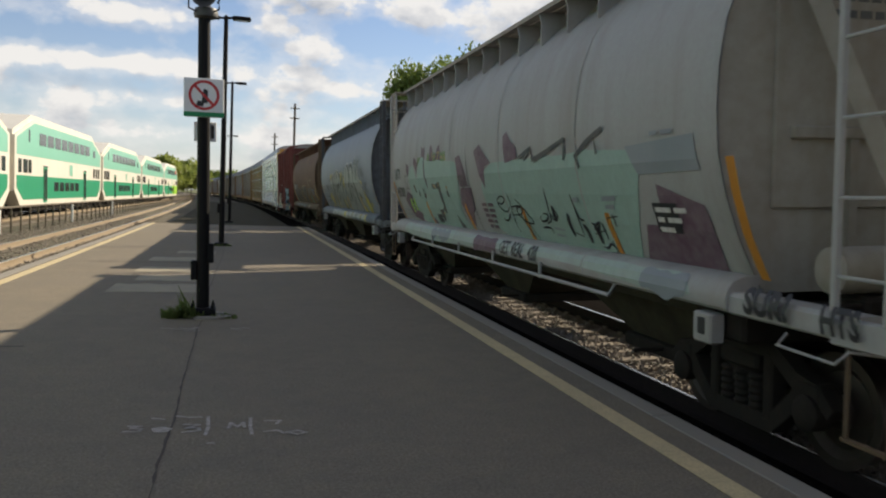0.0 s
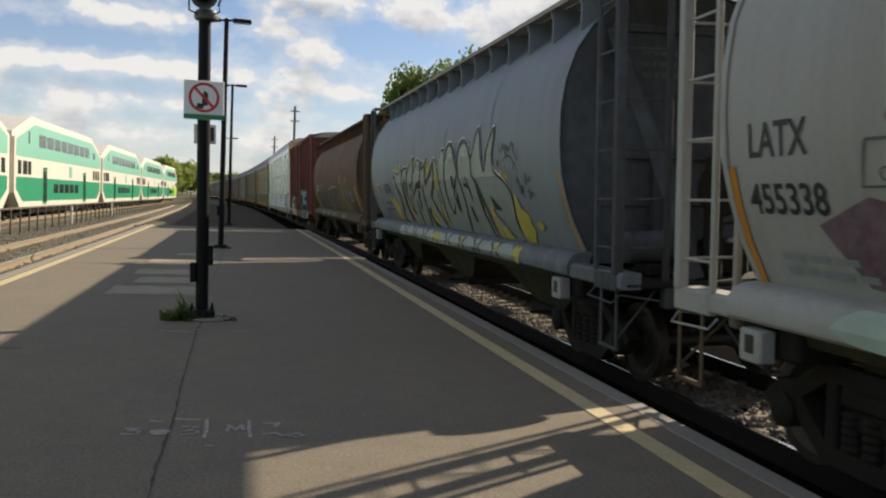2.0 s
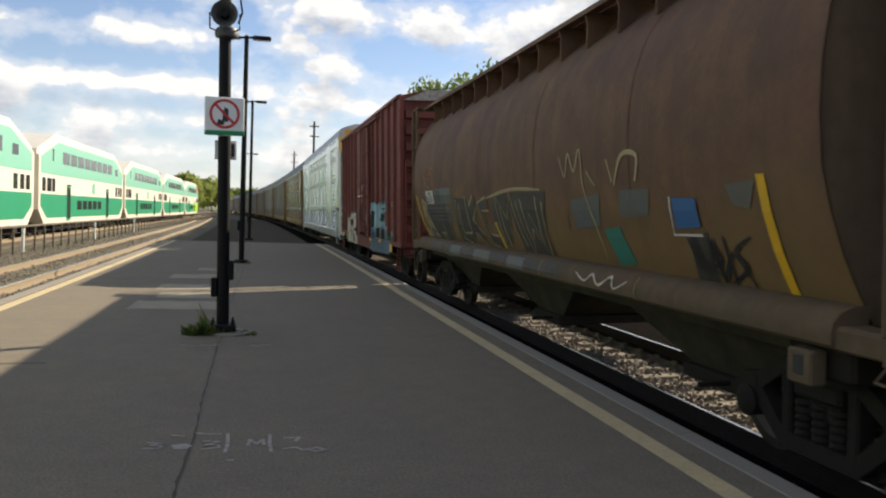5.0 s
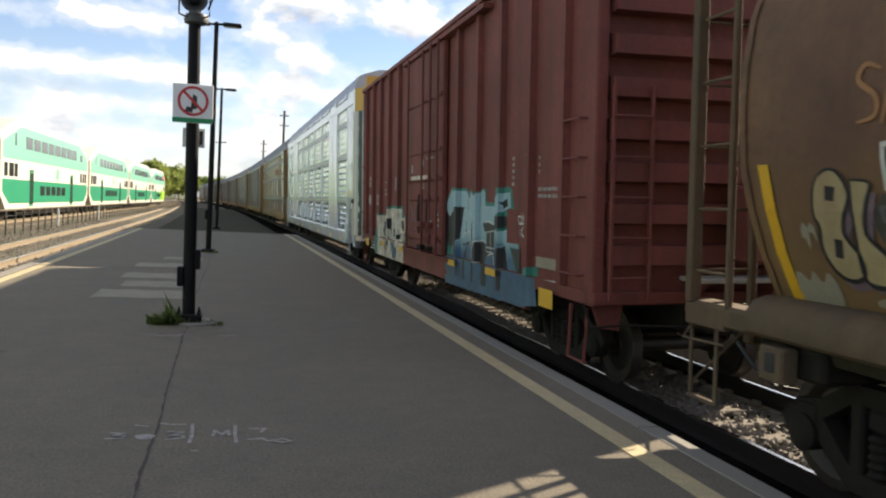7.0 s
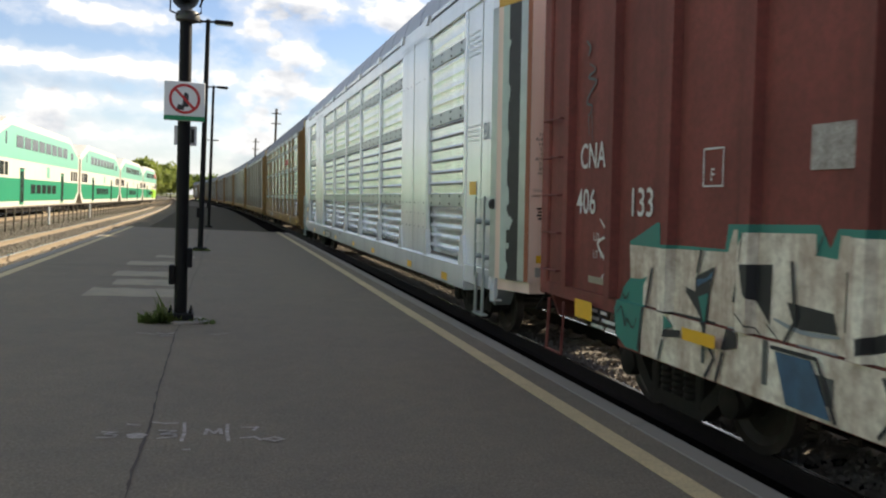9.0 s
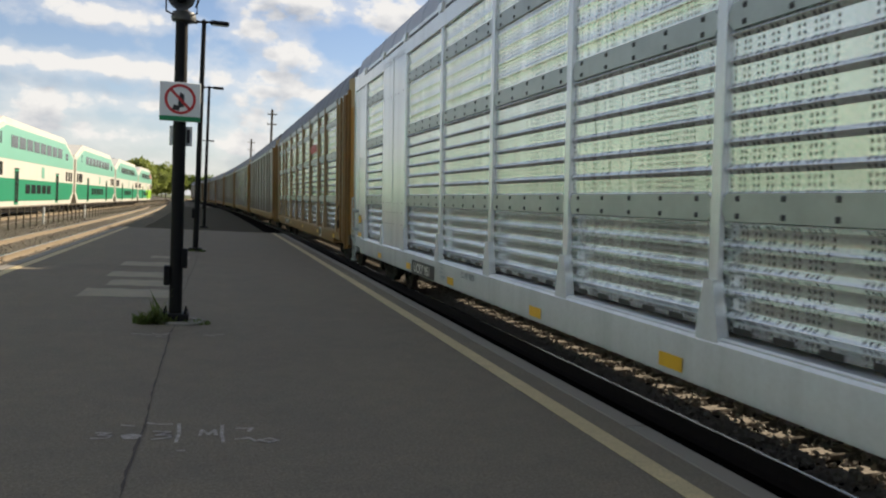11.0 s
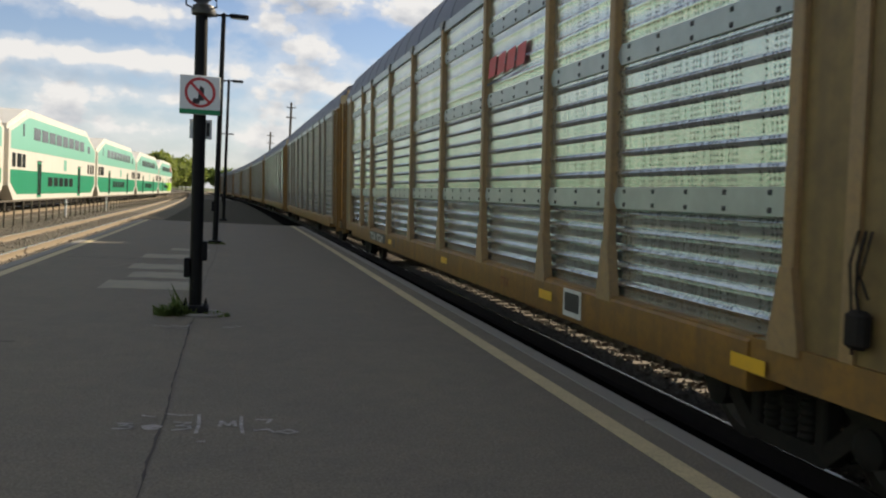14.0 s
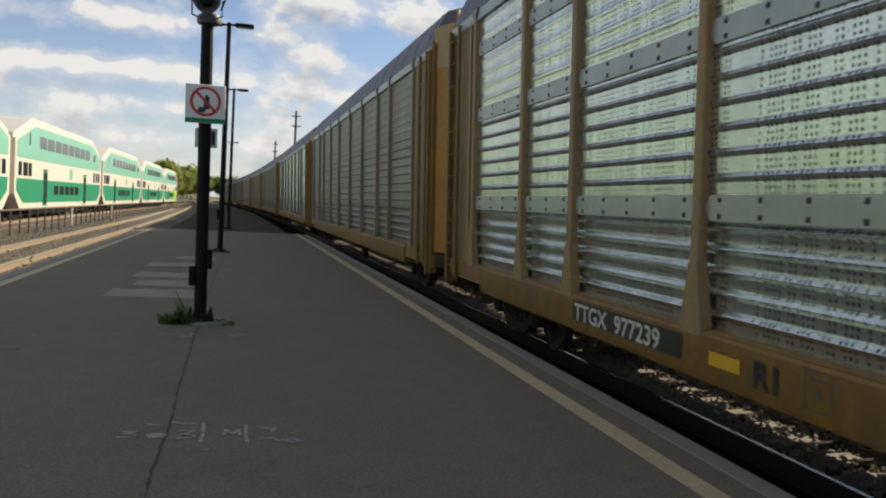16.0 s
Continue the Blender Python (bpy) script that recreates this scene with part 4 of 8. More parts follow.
def coach(y0, y1, cab=False):
    """A double-deck coach, as a body with sloping ends and painted bands. Local: x = 0 the near side, towards -x the depth."""
    L = y1 - y0
    c = thing("bilevel_coach", "green and white double-deck commuter coach standing on the far track" if not cab else "green, white and lime double-deck cab coach at the train's end", "coach", pose(SIDE_X, y0, 0), "standing commuter train")
    g, s = 0.45, 4.1
    out = [(g + 1.0, SKIRT_Z), (L - g - 1.0, SKIRT_Z), (L - g, SKIRT_Z + 0.75), (L - g, 4.32), (L - s, ROOF_Z), (s, ROOF_Z), (g, 4.32), (g, SKIRT_Z + 0.75)]
    m = Mesh().extrude([(y, z) for y, z in out], 0, -2.98, -0.12)
    # rounded shoulder: a chamfer strip along the roof edge on the near side
    part("body", m, "go_white", c, "white coach body")
    m = Mesh()
    inset = [(g + 1.05, SKIRT_Z), (L - g - 1.05, SKIRT_Z), (L - g, SKIRT_Z + 0.78), (L - g, 4.05), (L - s + 0.1, ROOF_Z - 0.32), (s - 0.1, ROOF_Z - 0.32), (g, 4.05), (g, SKIRT_Z + 0.78)]
    m.extrude(inset, 0, -0.125, 0.0)
    part("side_panel", m, "go_white", c, "white side sheet")

    def band(name, pts, mat, d=0.008, label=""):
        return part(name, Mesh().extrude(pts, 0, 0.0, d), mat, c, label)
    a, b = g + 0.35, L - g - 0.35
    low = band("lower_band", [(a + 1.3, SKIRT_Z + 0.32), (b - 1.3, SKIRT_Z + 0.32), (b, SKIRT_Z + 0.95), (b, 2.08), (a, 2.08), (a, SKIRT_Z + 0.95)], "go_green", label="dark green band")
    up = band("upper_band", [(a, 3.12), (b, 3.12), (b, 3.98), (L - s - 0.2, ROOF_Z - 0.42), (s + 0.2, ROOF_Z - 0.42), (a, 3.98)], "go_mint", label="light green band")

    def window(y, w, z0, z1, mat="glass", d=0.02, parent=None):
        o = part("window", Mesh().bevel_box(0.004, d, y, y + w, z0, z1, 0.008), mat, parent or c, "dark tinted window")
    n = 8
    for i in range(n):
        y = s + 1.2 + i * (L - 2 * s - 2.4) / n
        window(y + 0.12, (L - 2 * s - 2.4) / n - 0.3, 3.78, 4.46, "upper_glass")
    for y in (1.1, 1.95 + 0.1, 3.1):
        window(y, 0.62 if y != 2.05 else 0.85, 2.22, 2.92)
        window(L - y - 0.7, 0.62, 2.22, 2.92)
    window(L - 4.0, 0.9, 3.75, 4.25)
    window(3.1, 0.3, 3.85, 4.5)
    for i in range(5):
        window(9.1 + i * 1.55, 1.2, 1.25, 1.80)
    for y in (6.4, L - 7.6):
        d = part("door", Mesh().bevel_box(0.004, 0.022, y, y + 0.95, 0.62, 2.62, 0.01), "go_green" if not cab else "go_lime", c, "sliding door pair")
        part("door_window", Mesh().box(0.022, 0.03, y + 0.08, y + 0.42, 0.75, 2.5), "glass", d)
        part("door_window", Mesh().box(0.022, 0.03, y + 0.5, y + 0.88, 0.75, 2.5), "glass", d)
        part("lamp_strip", Mesh().box(0.022, 0.04, y - 0.02, y + 0.97, 2.62, 2.68), "black_metal", d)
    # the line's green emblem as plain rounded shapes
    part("emblem", Mesh().bevel_box(0.004, 0.014, L / 2 + 0.6, L / 2 + 1.5, 2.25, 2.95, 0.006), "go_mint", c, "plain light green emblem block")
    for y in (1.2, L - 3.6):
        w = part("truck", Mesh().bevel_box(-2.4, -0.5, y, y + 2.4, 0.05, 0.55, 0.08), "dark_steel", c, "dark bogie")
        for yy in (y + 0.25, y + 2.15):
            part("wheel", Mesh().lathe([(0.44, -0.07), (0.44, 0.03), (0.47, 0.07), (0.2, 0.08)], 0, (-0.7, yy, 0.31), 18), "wheel_steel", w)
    part("underframe", Mesh().bevel_box(-2.6, -0.3, 4.8, L - 4.8, 0.15, 0.52, 0.06), "dark_steel", c, "dark underfloor equipment")
    part("gangway", Mesh().bevel_box(-2.2, -0.55, L - g - 0.02, L + g + 0.02, 0.9, 4.1, 0.05), "gangway", c, "tan ribbed gangway")
    if cab:
        part("front_band", Mesh().extrude([(L - 9, SKIRT_Z + 0.3), (L - 1.2, SKIRT_Z + 0.3), (L - 0.8, 2.1), (L - 11, 2.1)], 0, 0.009, 0.016), "go_lime", c, "lime green front band")
        part("front_top", Mesh().extrude([(L - 5, 4.0), (L - 1.0, 3.9), (L - 4.2, 4.75), (L - 5, 4.75)], 0, 0.009, 0.016), "go_red", c, "red front patch")
    for y in ((L * 0.3,) if not cab else (L * 0.3, L * 0.36)):
        part("roof_vent", Mesh().bevel_box(-1.9, -1.0, y, y + 0.7, ROOF_Z, ROOF_Z + 0.16, 0.03), "dark_steel", c)
    return c


for i in range(-1, 4):
    coach(43.9 + 25.85 * (i - 1) + 0.0, 43.9 + 25.85 * i, cab=(i == 5))
coach(43.9 + 25.85 * 3, 43.9 + 25.85 * 3 + 23.6, cab=True)


# ---- trees, poles ----


def tree(name, x, y, h, spread, leaves, mat, seed, label, ground_z=-0.6, leaf=0.16):
    rng = random.Random(seed)
    t = thing(name, label, "tree", pose(x, y, ground_z))
    m = Mesh()
    m.tube([(0, 0, -0.2), (0.1, 0.05, h * 0.25), (0.0, 0.1, h * 0.5), (0.15, 0.0, h * 0.85)], h * 0.016, 8)
    tips = []
    for i in range(34):
        z0 = h * rng.uniform(0.22, 0.75)
        a = rng.uniform(0, 6.28)
        r = spread * rng.uniform(0.45, 1.0) * (1.0 - 0.55 * max(0, (z0 / h - 0.4)))
        e = Vector((r * math.cos(a), r * math.sin(a), z0 + h * rng.uniform(0.05, 0.25)))
        mid = Vector((e.x * 0.45, e.y * 0.45, z0 + (e.z - z0) * 0.3))
        m.tube([(0.05, 0.05, z0), mid, e], h * 0.005, 5)
        tips += [mid.lerp(e, q) for q in (0.45, 0.75, 1.0)]
    tips += [Vector((0.15, 0, h * q)) for q in (0.7, 0.8, 0.88, 0.95)]
    part("trunk", m, "bark", t, "grey-brown trunk with limbs")
    lm = Mesh()
    for i in range(leaves):
        c = rng.choice(tips)
        p = c + Vector((rng.gauss(0, 1), rng.gauss(0, 1), rng.gauss(0, 0.8))).normalized() * spread * (0.34 * rng.random() ** 0.45)
        q = Euler((rng.uniform(0, 6), rng.uniform(0, 6), rng.uniform(0, 6))).to_matrix()
        s = leaf * rng.uniform(0.6, 1.5)
        lm.add([p + q @ Vector(k) * s for k in ((-1, 0, 0), (0, -0.55, 0.15), (1, 0, 0), (0, 0.55, 0.15))], [(0, 1, 2, 3)])
    part("crown", lm, mat, t, "fresh green spring leaves", smooth=False)
    return t


tree("tree", 13.2, 56, 11.4, 4.2, 60000, "leaf", 3, "broad green tree behind the freight track", leaf=0.15)
tree("tree", 20.5, 63, 13.8, 5.0, 46000, "leaf", 4, "broad green tree behind the freight track", leaf=0.17)
tree("tree", 17.5, 76, 11.5, 4.5, 6000, "leaf", 12, "broad green tree behind the freight track", leaf=0.26)
for i in range(7):
    rng = random.Random(40 + i)
    tree("bush", -27 + 1.9 * i + rng.uniform(-1, 1), 168 + i * 13 + rng.uniform(-8, 8), rng.uniform(6.5, 7.5) if i < 4 else rng.uniform(9.5, 11), rng.uniform(4, 5), 3000, "leaf_far", 50 + i, "sunlit yellow-green bush beside the far tracks", leaf=0.42)
for i in range(12):
    rng = random.Random(70 + i)
    tree("tree", -44 + 7.5 * i + rng.uniform(-2, 2), 470 + rng.uniform(-25, 25), rng.uniform(12, 16), rng.uniform(7, 9), 1300, "leaf", 80 + i, "distant dark green tree on the horizon", leaf=0.95)


def utility_pole(x, y, h):
    t = thing("utility_pole", "tall weathered wooden utility pole with crossarms", "utility pole", pose(x, y, -0.6))
    part("shaft", Mesh().lathe([(0.2, 0), (0.14, h), (0.1, h + 0.05)], 2, (0, 0, 0), 10), "wood_pole", t)
    for z in (h - 0.7, h - 2.0):
        part("crossarm", Mesh().box(-0.6, 0.6, -0.32, -0.2, z, z + 0.10), "wood_pole", t)
        for q in (-0.52, -0.25, 0.25, 0.52):
            part("insulator", Mesh().lathe([(0.04, 0), (0.06, 0.06), (0.03, 0.16)], 2, (q, -0.26, z + 0.10), 8), "lens", t)


utility_pole(6.2, 110, 14.0)
utility_pole(5.1, 152, 12.9)

# ---- freight train. Car space: x across (the platform side is -x), y along (far end +y), z up from the railhead ----
CARS = []  # root, place along the track at the start


def car(name, label, category, a, b):
    """A car between the coupling points a and b along the track."""
    c = thing(name, label, category, on_track((a + b) / 2), "passing freight train")
    CARS.append((c, (a + b) / 2))
    return c


WHEEL = Mesh().lathe([(0.14, -0.10), (0.16, -0.06), (0.30, -0.05), (0.36, -0.09), (0.42, -0.09), (0.425, 0.02), (0.45, 0.055), (0.37, 0.055), (0.30, 0.0), (0.15, 0.03), (0.14, 0.06)], 0, (0, 0, 0), 24)
WHEELS = []


def truck(c, y, wheel_data):
    """A three-piece bogie with roller bearings and coil springs."""
    t = part("truck", Mesh().bevel_box(-1.05, 1.05, y - 0.22, y + 0.22, 0.42, 0.72, 0.05), "dark_steel", c, "cast steel bogie")
    top = [(-1.15, 0.50), (-0.98, 0.65), (-0.74, 0.70), (-0.44, 0.88), (0.44, 0.88), (0.74, 0.70), (0.98, 0.65), (1.15, 0.50)]
    under = [(-1.08, 0.42), (-0.95, 0.53), (-0.69, 0.57), (-0.41, 0.75), (0.41, 0.75), (0.69, 0.57), (0.95, 0.53), (1.08, 0.42)]
    sling = [(-0.74, 0.60), (-0.40, 0.28), (0.40, 0.28), (0.74, 0.60)]
    foot = [(-0.82, 0.47), (-0.44, 0.14), (0.44, 0.14), (0.82, 0.47)]
    for s in (-1, 1):
        x = 1.0 * s
        m = Mesh()
        for up, lo in ((top, under), (sling, foot)):
            for (p, q), (r, v) in zip(zip(up, lo), zip(up[1:], lo[1:])):
                m.extrude([(y + p[0], p[1]), (y + r[0], r[1]), (y + v[0], v[1]), (y + q[0], q[1])], 0, x - 0.075, x + 0.075)
        for k in (-0.38, 0.38):
            m.bevel_box(x - 0.08, x + 0.08, y + k - 0.06, y + k + 0.06, 0.22, 0.80, 0.02)
        for k in (-0.88, 0.88):
            m.bevel_box(x - 0.085, x + 0.085, y + k - 0.13, y + k + 0.13, 0.50, 0.66, 0.02)
        part("side_frame", m, "dark_steel", t, "grimy cast side frame")
        part("bolster_end", Mesh().bevel_box(min(x, x + 0.1 * s), max(x, x + 0.1 * s), y - 0.27, y + 0.27, 0.60, 0.76, 0.03), "dark_steel", t)
        for k in (-0.2, 0.0, 0.2):
            part("spring", Mesh().lathe([(0.07 + 0.016 * (i % 2), 0.03 * i) for i in range(11)], 2, (x + 0.02 * s, y + k, 0.28), 10), "dark_steel", t, "coil spring")
        for k in (-0.88, 0.88):
            part("bearing_cap", Mesh().lathe([(0.14, -0.10 * s), (0.14, 0.05 * s), (0.10, 0.075 * s), (0.05, 0.09 * s)], 0, (x + 0.06 * s, y + k, 0.425), 14), "dark_steel", t)
    for k in (-0.88, 0.88):
        w = part("wheelset", wheel_data, None, t, "polished steel wheelset", m=pose(0, y + k, 0.425))
        WHEELS.append(w)


WHEELSET = Mesh()
for s in (-1, 1):
    WHEELSET.add([(s * (0.755 + p[0]), p[1], p[2]) for p in WHEEL.v], WHEEL.f)
WHEELSET.lathe([(0.085, -1.0), (0.085, 1.0)], 0, (0, 0, 0), 12)
WHEELSET_DATA = WHEELSET.data("wheelset", M["wheel_steel"])


def coupler(c, y, s):
    m = Mesh().box(-0.12, 0.12, min(y, y - s * 0.8), max(y, y - s * 0.8), 0.74, 0.94)
    m.bevel_box(-0.2, 0.2, min(y, y + s * 0.28), max(y, y + s * 0.28), 0.70, 0.98, 0.05)
    part("coupler", m, "dark_steel", c, "rusty knuckle coupler")
    part("brake_hose", Mesh().tube([(-0.3, y - s * 0.3, 0.75), (-0.3, y, 0.55), (-0.22, y + s * 0.25, 0.38), (-0.05, y + s * 0.36, 0.36)], 0.022, 6), "black_paint", c, "black air hose")


def ladder(c, x, y0, y1, z0, z1, n, mat, along="y", rungs=None):
    """Two stiles with rungs; stands on the side (along y)."""
    t = part("ladder", Mesh().bevel_box(x - 0.03, x + 0.03, y0 - 0.03, y0 + 0.03, z0, z1, 0.008).bevel_box(x - 0.03, x + 0.03, y1 - 0.03, y1 + 0.03, z0, z1, 0.008), mat, c)
    for i in range(n):
        z = z0 + (i + 0.5) * (z1 - z0) / n
        part("rung", Mesh().tube([(x, y0, z), (x, y1, z)], 0.013, 6), mat, t)
    return t


HOP = [(1.18, 1.28), (1.30, 1.5), (1.42, 1.75), (1.525, 2.05), (1.60, 2.35), (1.625, 2.7), (1.615, 3.05), (1.56, 3.4), (1.43, 3.75), (1.22, 4.05), (0.98, 4.25), (0.70, 4.38), (0.35, 4.45), (0.0, 4.47)]


SILL = [(1.49, 1.14), (1.525, 1.17), (1.535, 1.24), (1.515, 1.32), (1.46, 1.385)]


SILL_PAINT = {"hop_white": "hop_white", "hop_grey": "hop_grey_sill", "hop_rust": "hop_rust_end"}


def end_bars(c, y, mat):
    """Faded print on the bulkhead: plain bars."""
    rng = random.Random(77)
    for i in range(3):
        x = -0.62
        while x < 0.1 - 0.1 * i:
            w = rng.uniform(0.05, 0.12)
            part("small_print", Mesh().box(x, x + w, y - 0.003, y + 0.001, 3.72 - 0.13 * i, 3.78 - 0.13 * i), "grey_dark", c)
            x += w + 0.035


def hopper(a, b, mat, label, art, back=1.9, rear=0.85):
    c = car("covered_hopper", label, "freight car", a, b)
    L = b - a
    e0, e1 = -L / 2, L / 2
    y0, y1 = e0 + back, e1 - 1.36  # ends of the round body
    half = HOP
    section = [(-x, z) for x, z in half] + [(x, z) for x, z in reversed(half[:-1])]
    m = Mesh()
    n = len(section)
    ys = [y0 + (y1 - y0) * i / 6 for i in range(7)]
    pts = [(x, y, z) for y in ys for x, z in section]
    m.add(pts, [(i * n + k, i * n + k + 1, (i + 1) * n + k + 1, (i + 1) * n + k) for i in range(6) for k in range(n - 1)])
    part("body", m, mat, c, label)
    grime = mat + "_end"
    for yb in (y0 + 0.05, y1 - 0.05):
        m = Mesh().extrude([(x * 0.992, z if z < 4.3 else z - 0.02) for x, z in section], 1, yb - 0.02, yb + 0.02)
        part("bulkhead", m, grime, c, "dusty end bulkhead set inside the shell")
    # weld seams and end flanges
    for i, y in enumerate([y0 + 0.03] + [y0 + (y1 - y0) * k / 5 for k in range(1, 5)] + [y1 - 0.03]):
        w = 0.035 if i in (0, 5) else 0.018
        d = 0.018 if i in (0, 5) else 0.007
        s2 = [(x * (1 + d / 1.6) + 0, z + (d if x < 0.5 else 0)) for x, z in half]
        sec = [(-x, z) for x, z in s2] + [(x, z) for x, z in reversed(s2[:-1])]
        mm = Mesh()
        mm.add([(x, y - w, z) for x, z in sec] + [(x, y + w, z) for x, z in sec], [(k, k + 1, n + k + 1, n + k) for k in range(n - 1)])
        part("seam", mm, mat, c)
    # side sill: a folded plate that leans out under the shell
    for s in (-1, 1):
        m = Mesh().extrude([(s * x, z) for x, z in [(1.28, 1.14)] + SILL + [(1.36, 1.42), (1.22, 1.425)]], 1, y0 - 0.02, y1 + 0.02)
        part("side_sill", m, SILL_PAINT[mat], c)
        for ya, yb in ((e0 + 0.55, y0 - 0.02), (y1 + 0.02, e1 - 0.55)):
            m = Mesh().extrude([(s * x, z) for x, z in [(1.28, 1.13), (1.48, 1.13), (1.50, 1.15), (1.50, 1.27), (1.47, 1.30), (1.28, 1.30)]], 1, ya, yb)
            part("sill_end", m, SILL_PAINT[mat], c)
        for k in range(1, 5):
            yy = y0 + (y1 - y0) * k / 5
            part("sill_seam", Mesh().extrude([(s * (x + 0.006), z) for x, z in SILL] + [(s * (x - 0.02), z) for x, z in reversed(SILL)], 1, yy - 0.018, yy + 0.018), mat, c)
        if mat == "hop_white" or s > 0:
            m = Mesh().tube([(s * 1.48, y0 + 2.0, 1.16), (s * 1.56, y0 + 2.0, 1.03), (s * 1.56, y1 - 2.0, 1.03), (s * 1.48, y1 - 2.0, 1.16)], 0.022, 6)
            part("pipe_rail", m, mat if s < 0 else "dark_steel", c, "long pipe under the sill")
            for k in range(1, 5):
                yy = y0 + 2.0 + (y1 - y0 - 4.0) * k / 5
                part("hanger", Mesh().box(s * 1.56 - 0.015, s * 1.56 + 0.015, yy - 0.02, yy + 0.02, 1.0, 1.2), mat if s < 0 else "dark_steel", c)
        part("slope_skirt", Mesh().extrude([(s * 1.18, 1.28), (s * 1.36, 1.16), (s * 1.30, 1.02), (s * 0.95, 0.92), (s * 0.92, 0.98)], 1, y0 + 0.6, y1 - 0.6), "chute_grime", c, "grimy inward-sloping skirt")
    # centre sill and outlet chutes
    part("centre_sill", Mesh().bevel_box(-0.35, 0.35, e0 + 0.6, e1 - 0.6, 0.72, 1.1, 0.03), "dark_steel", c)
    for k in range(3):
        yc = y0 + (y1 - y0) * (k + 0.5) / 3 + 0.1
        h = (y1 - y0) / 6 - 0.15
        m = Mesh()
        top = [(-1.2, yc - h, 1.28), (1.2, yc - h, 1.28), (1.2, yc + h, 1.28), (-1.2, yc + h, 1.28)]
        bot = [(-0.78, yc - 0.5, 0.46), (0.78, yc - 0.5, 0.46), (0.78, yc + 0.5, 0.46), (-0.78, yc + 0.5, 0.46)]
        m.add(top + bot, [(0, 1, 5, 4), (1, 2, 6, 5), (2, 3, 7, 6), (3, 0, 4, 7), (7, 6, 5, 4)])
        h_ = part("chute", m, "chute_grime", c, "sloping steel outlet chute")
        part("outlet_gate", Mesh().bevel_box(-0.88, 0.88, yc - 0.58, yc + 0.58, 0.33, 0.47, 0.02), "dark_steel", h_)
        part("gate_rod", Mesh().tube([(-1.2, yc - 0.3, 0.42), (1.2, yc - 0.3, 0.42)], 0.025, 6), "dark_steel", h_)
    # roof: running boards of three planks on triangular brackets, hatches
    board = "hop_rust" if mat == "hop_rust" else "walkway"
    for s in (-1, 1):
        m = Mesh()
        for p in (0.76, 0.945, 1.13):
            m.box(min(s * p, s * (p + 0.165)), max(s * p, s * (p + 0.165)), e0 + 1.0, e1 - 0.9, 4.455, 4.48)
        part("running_board", m, board, c, "planked roof walkway")
        # added wall under the planks: stops sun leaking between board and shell
        part("board_web", Mesh().extrude([(s * 0.74, 4.36), (s * 0.76, 4.36), (s * 0.76, 4.478), (s * 0.74, 4.478)], 1, y0, y1), mat, c)
        part("board_edge", Mesh().box(s * 1.305 - 0.01, s * 1.305 + 0.01, e0 + 1.0, e1 - 0.9, 4.43, 4.49), board, c)
        k = y0 + 0.3
        while k < y1:
            part("bracket", Mesh().extrude([(s * 1.30, 4.455), (s * 0.80, 4.455), (s * 1.06, 4.19), (s * 1.24, 4.03), (s * 1.27, 4.03), (s * 1.26, 4.32)], 1, k - 0.015, k + 0.015), mat, c)
            k += 0.9
    part("hatch_trough", Mesh().bevel_box(-0.46, 0.46, y0 + 0.1, y1 - 0.1, 4.40, 4.615, 0.03), mat, c, "raised trough under the roof hatches")
    for k in range(8):
        yy = y0 + 0.6 + k * (y1 - y0 - 1.2) / 7.5
        part("hatch", Mesh().bevel_box(-0.42, 0.42, yy, yy + 1.1, 4.615, 4.68, 0.03), mat, c, "roof hatch")
    # ends: bulkhead stiffeners, crossover platforms, posts, ladders, brake gear
    dusty = mat if mat == "hop_white" else grime
    rungs = [1.54 + 0.505 * k for k in range(6)]
    for s, e, yb in ((-1, e0, y0), (1, e1, y1)):
        end = e - s * 0.55
        lo, hi = min(end, yb), max(end, yb)
        part("bulkhead_panel", Mesh().bevel_box(-1.12, 1.12, min(yb - s * 0.04, yb), max(yb - s * 0.04, yb), 1.95, 4.02, 0.012), grime, c, "raised panel of the end bulkhead")
        for z in (4.02, 2.55):
            part("bulkhead_beam", Mesh().bevel_box(-0.98, 0.98, min(yb - s * 0.04, yb + s * 0.06), max(yb - s * 0.04, yb + s * 0.06), z - 0.05, z + 0.05, 0.012), grime, c)
        part("end_platform", Mesh().bevel_box(-1.45, 1.45, lo, hi, 1.14, 1.2, 0.012), "dark_steel", c, "grimy crossover platform")
        part("end_sill", Mesh().bevel_box(-1.0, 1.0, min(end, end - s * 0.14), max(end, end - s * 0.14), 0.92, 1.16, 0.02), grime, c)
        for x in (-1.47, 1.47):
            g = math.copysign(1.0, x)
            ry = e - s * (rear if s < 0 else 0.80)
            outer, inner = ry + s * 0.25, ry - s * 0.25
            t = part("ladder", Mesh().bevel_box(x - 0.025, x + 0.025, inner - 0.025, inner + 0.025, 1.28, 4.46, 0.008).bevel_box(x - 0.05, x + 0.05, outer - 0.045, outer + 0.045, 1.28, 4.46, 0.01), dusty, c)
            part("end_stile", Mesh().bevel_box(x - g * 0.55 - 0.03, x - g * 0.55 + 0.03, outer - 0.03, outer + 0.03, 1.15, 4.46, 0.008), dusty, t)
            for z in rungs:
                part("rung", Mesh().tube([(x, inner, z), (x, outer, z), (x - g * 0.55, outer, z)], 0.014, 6), dusty, t)
            part("corner_plate", Mesh().bevel_box(x - 0.035, x + 0.035, min(outer + s * 0.06, inner), max(outer + s * 0.06, inner), 1.10, 1.285, 0.012), dusty, c, "plate at the sill's end")
            step = Mesh()
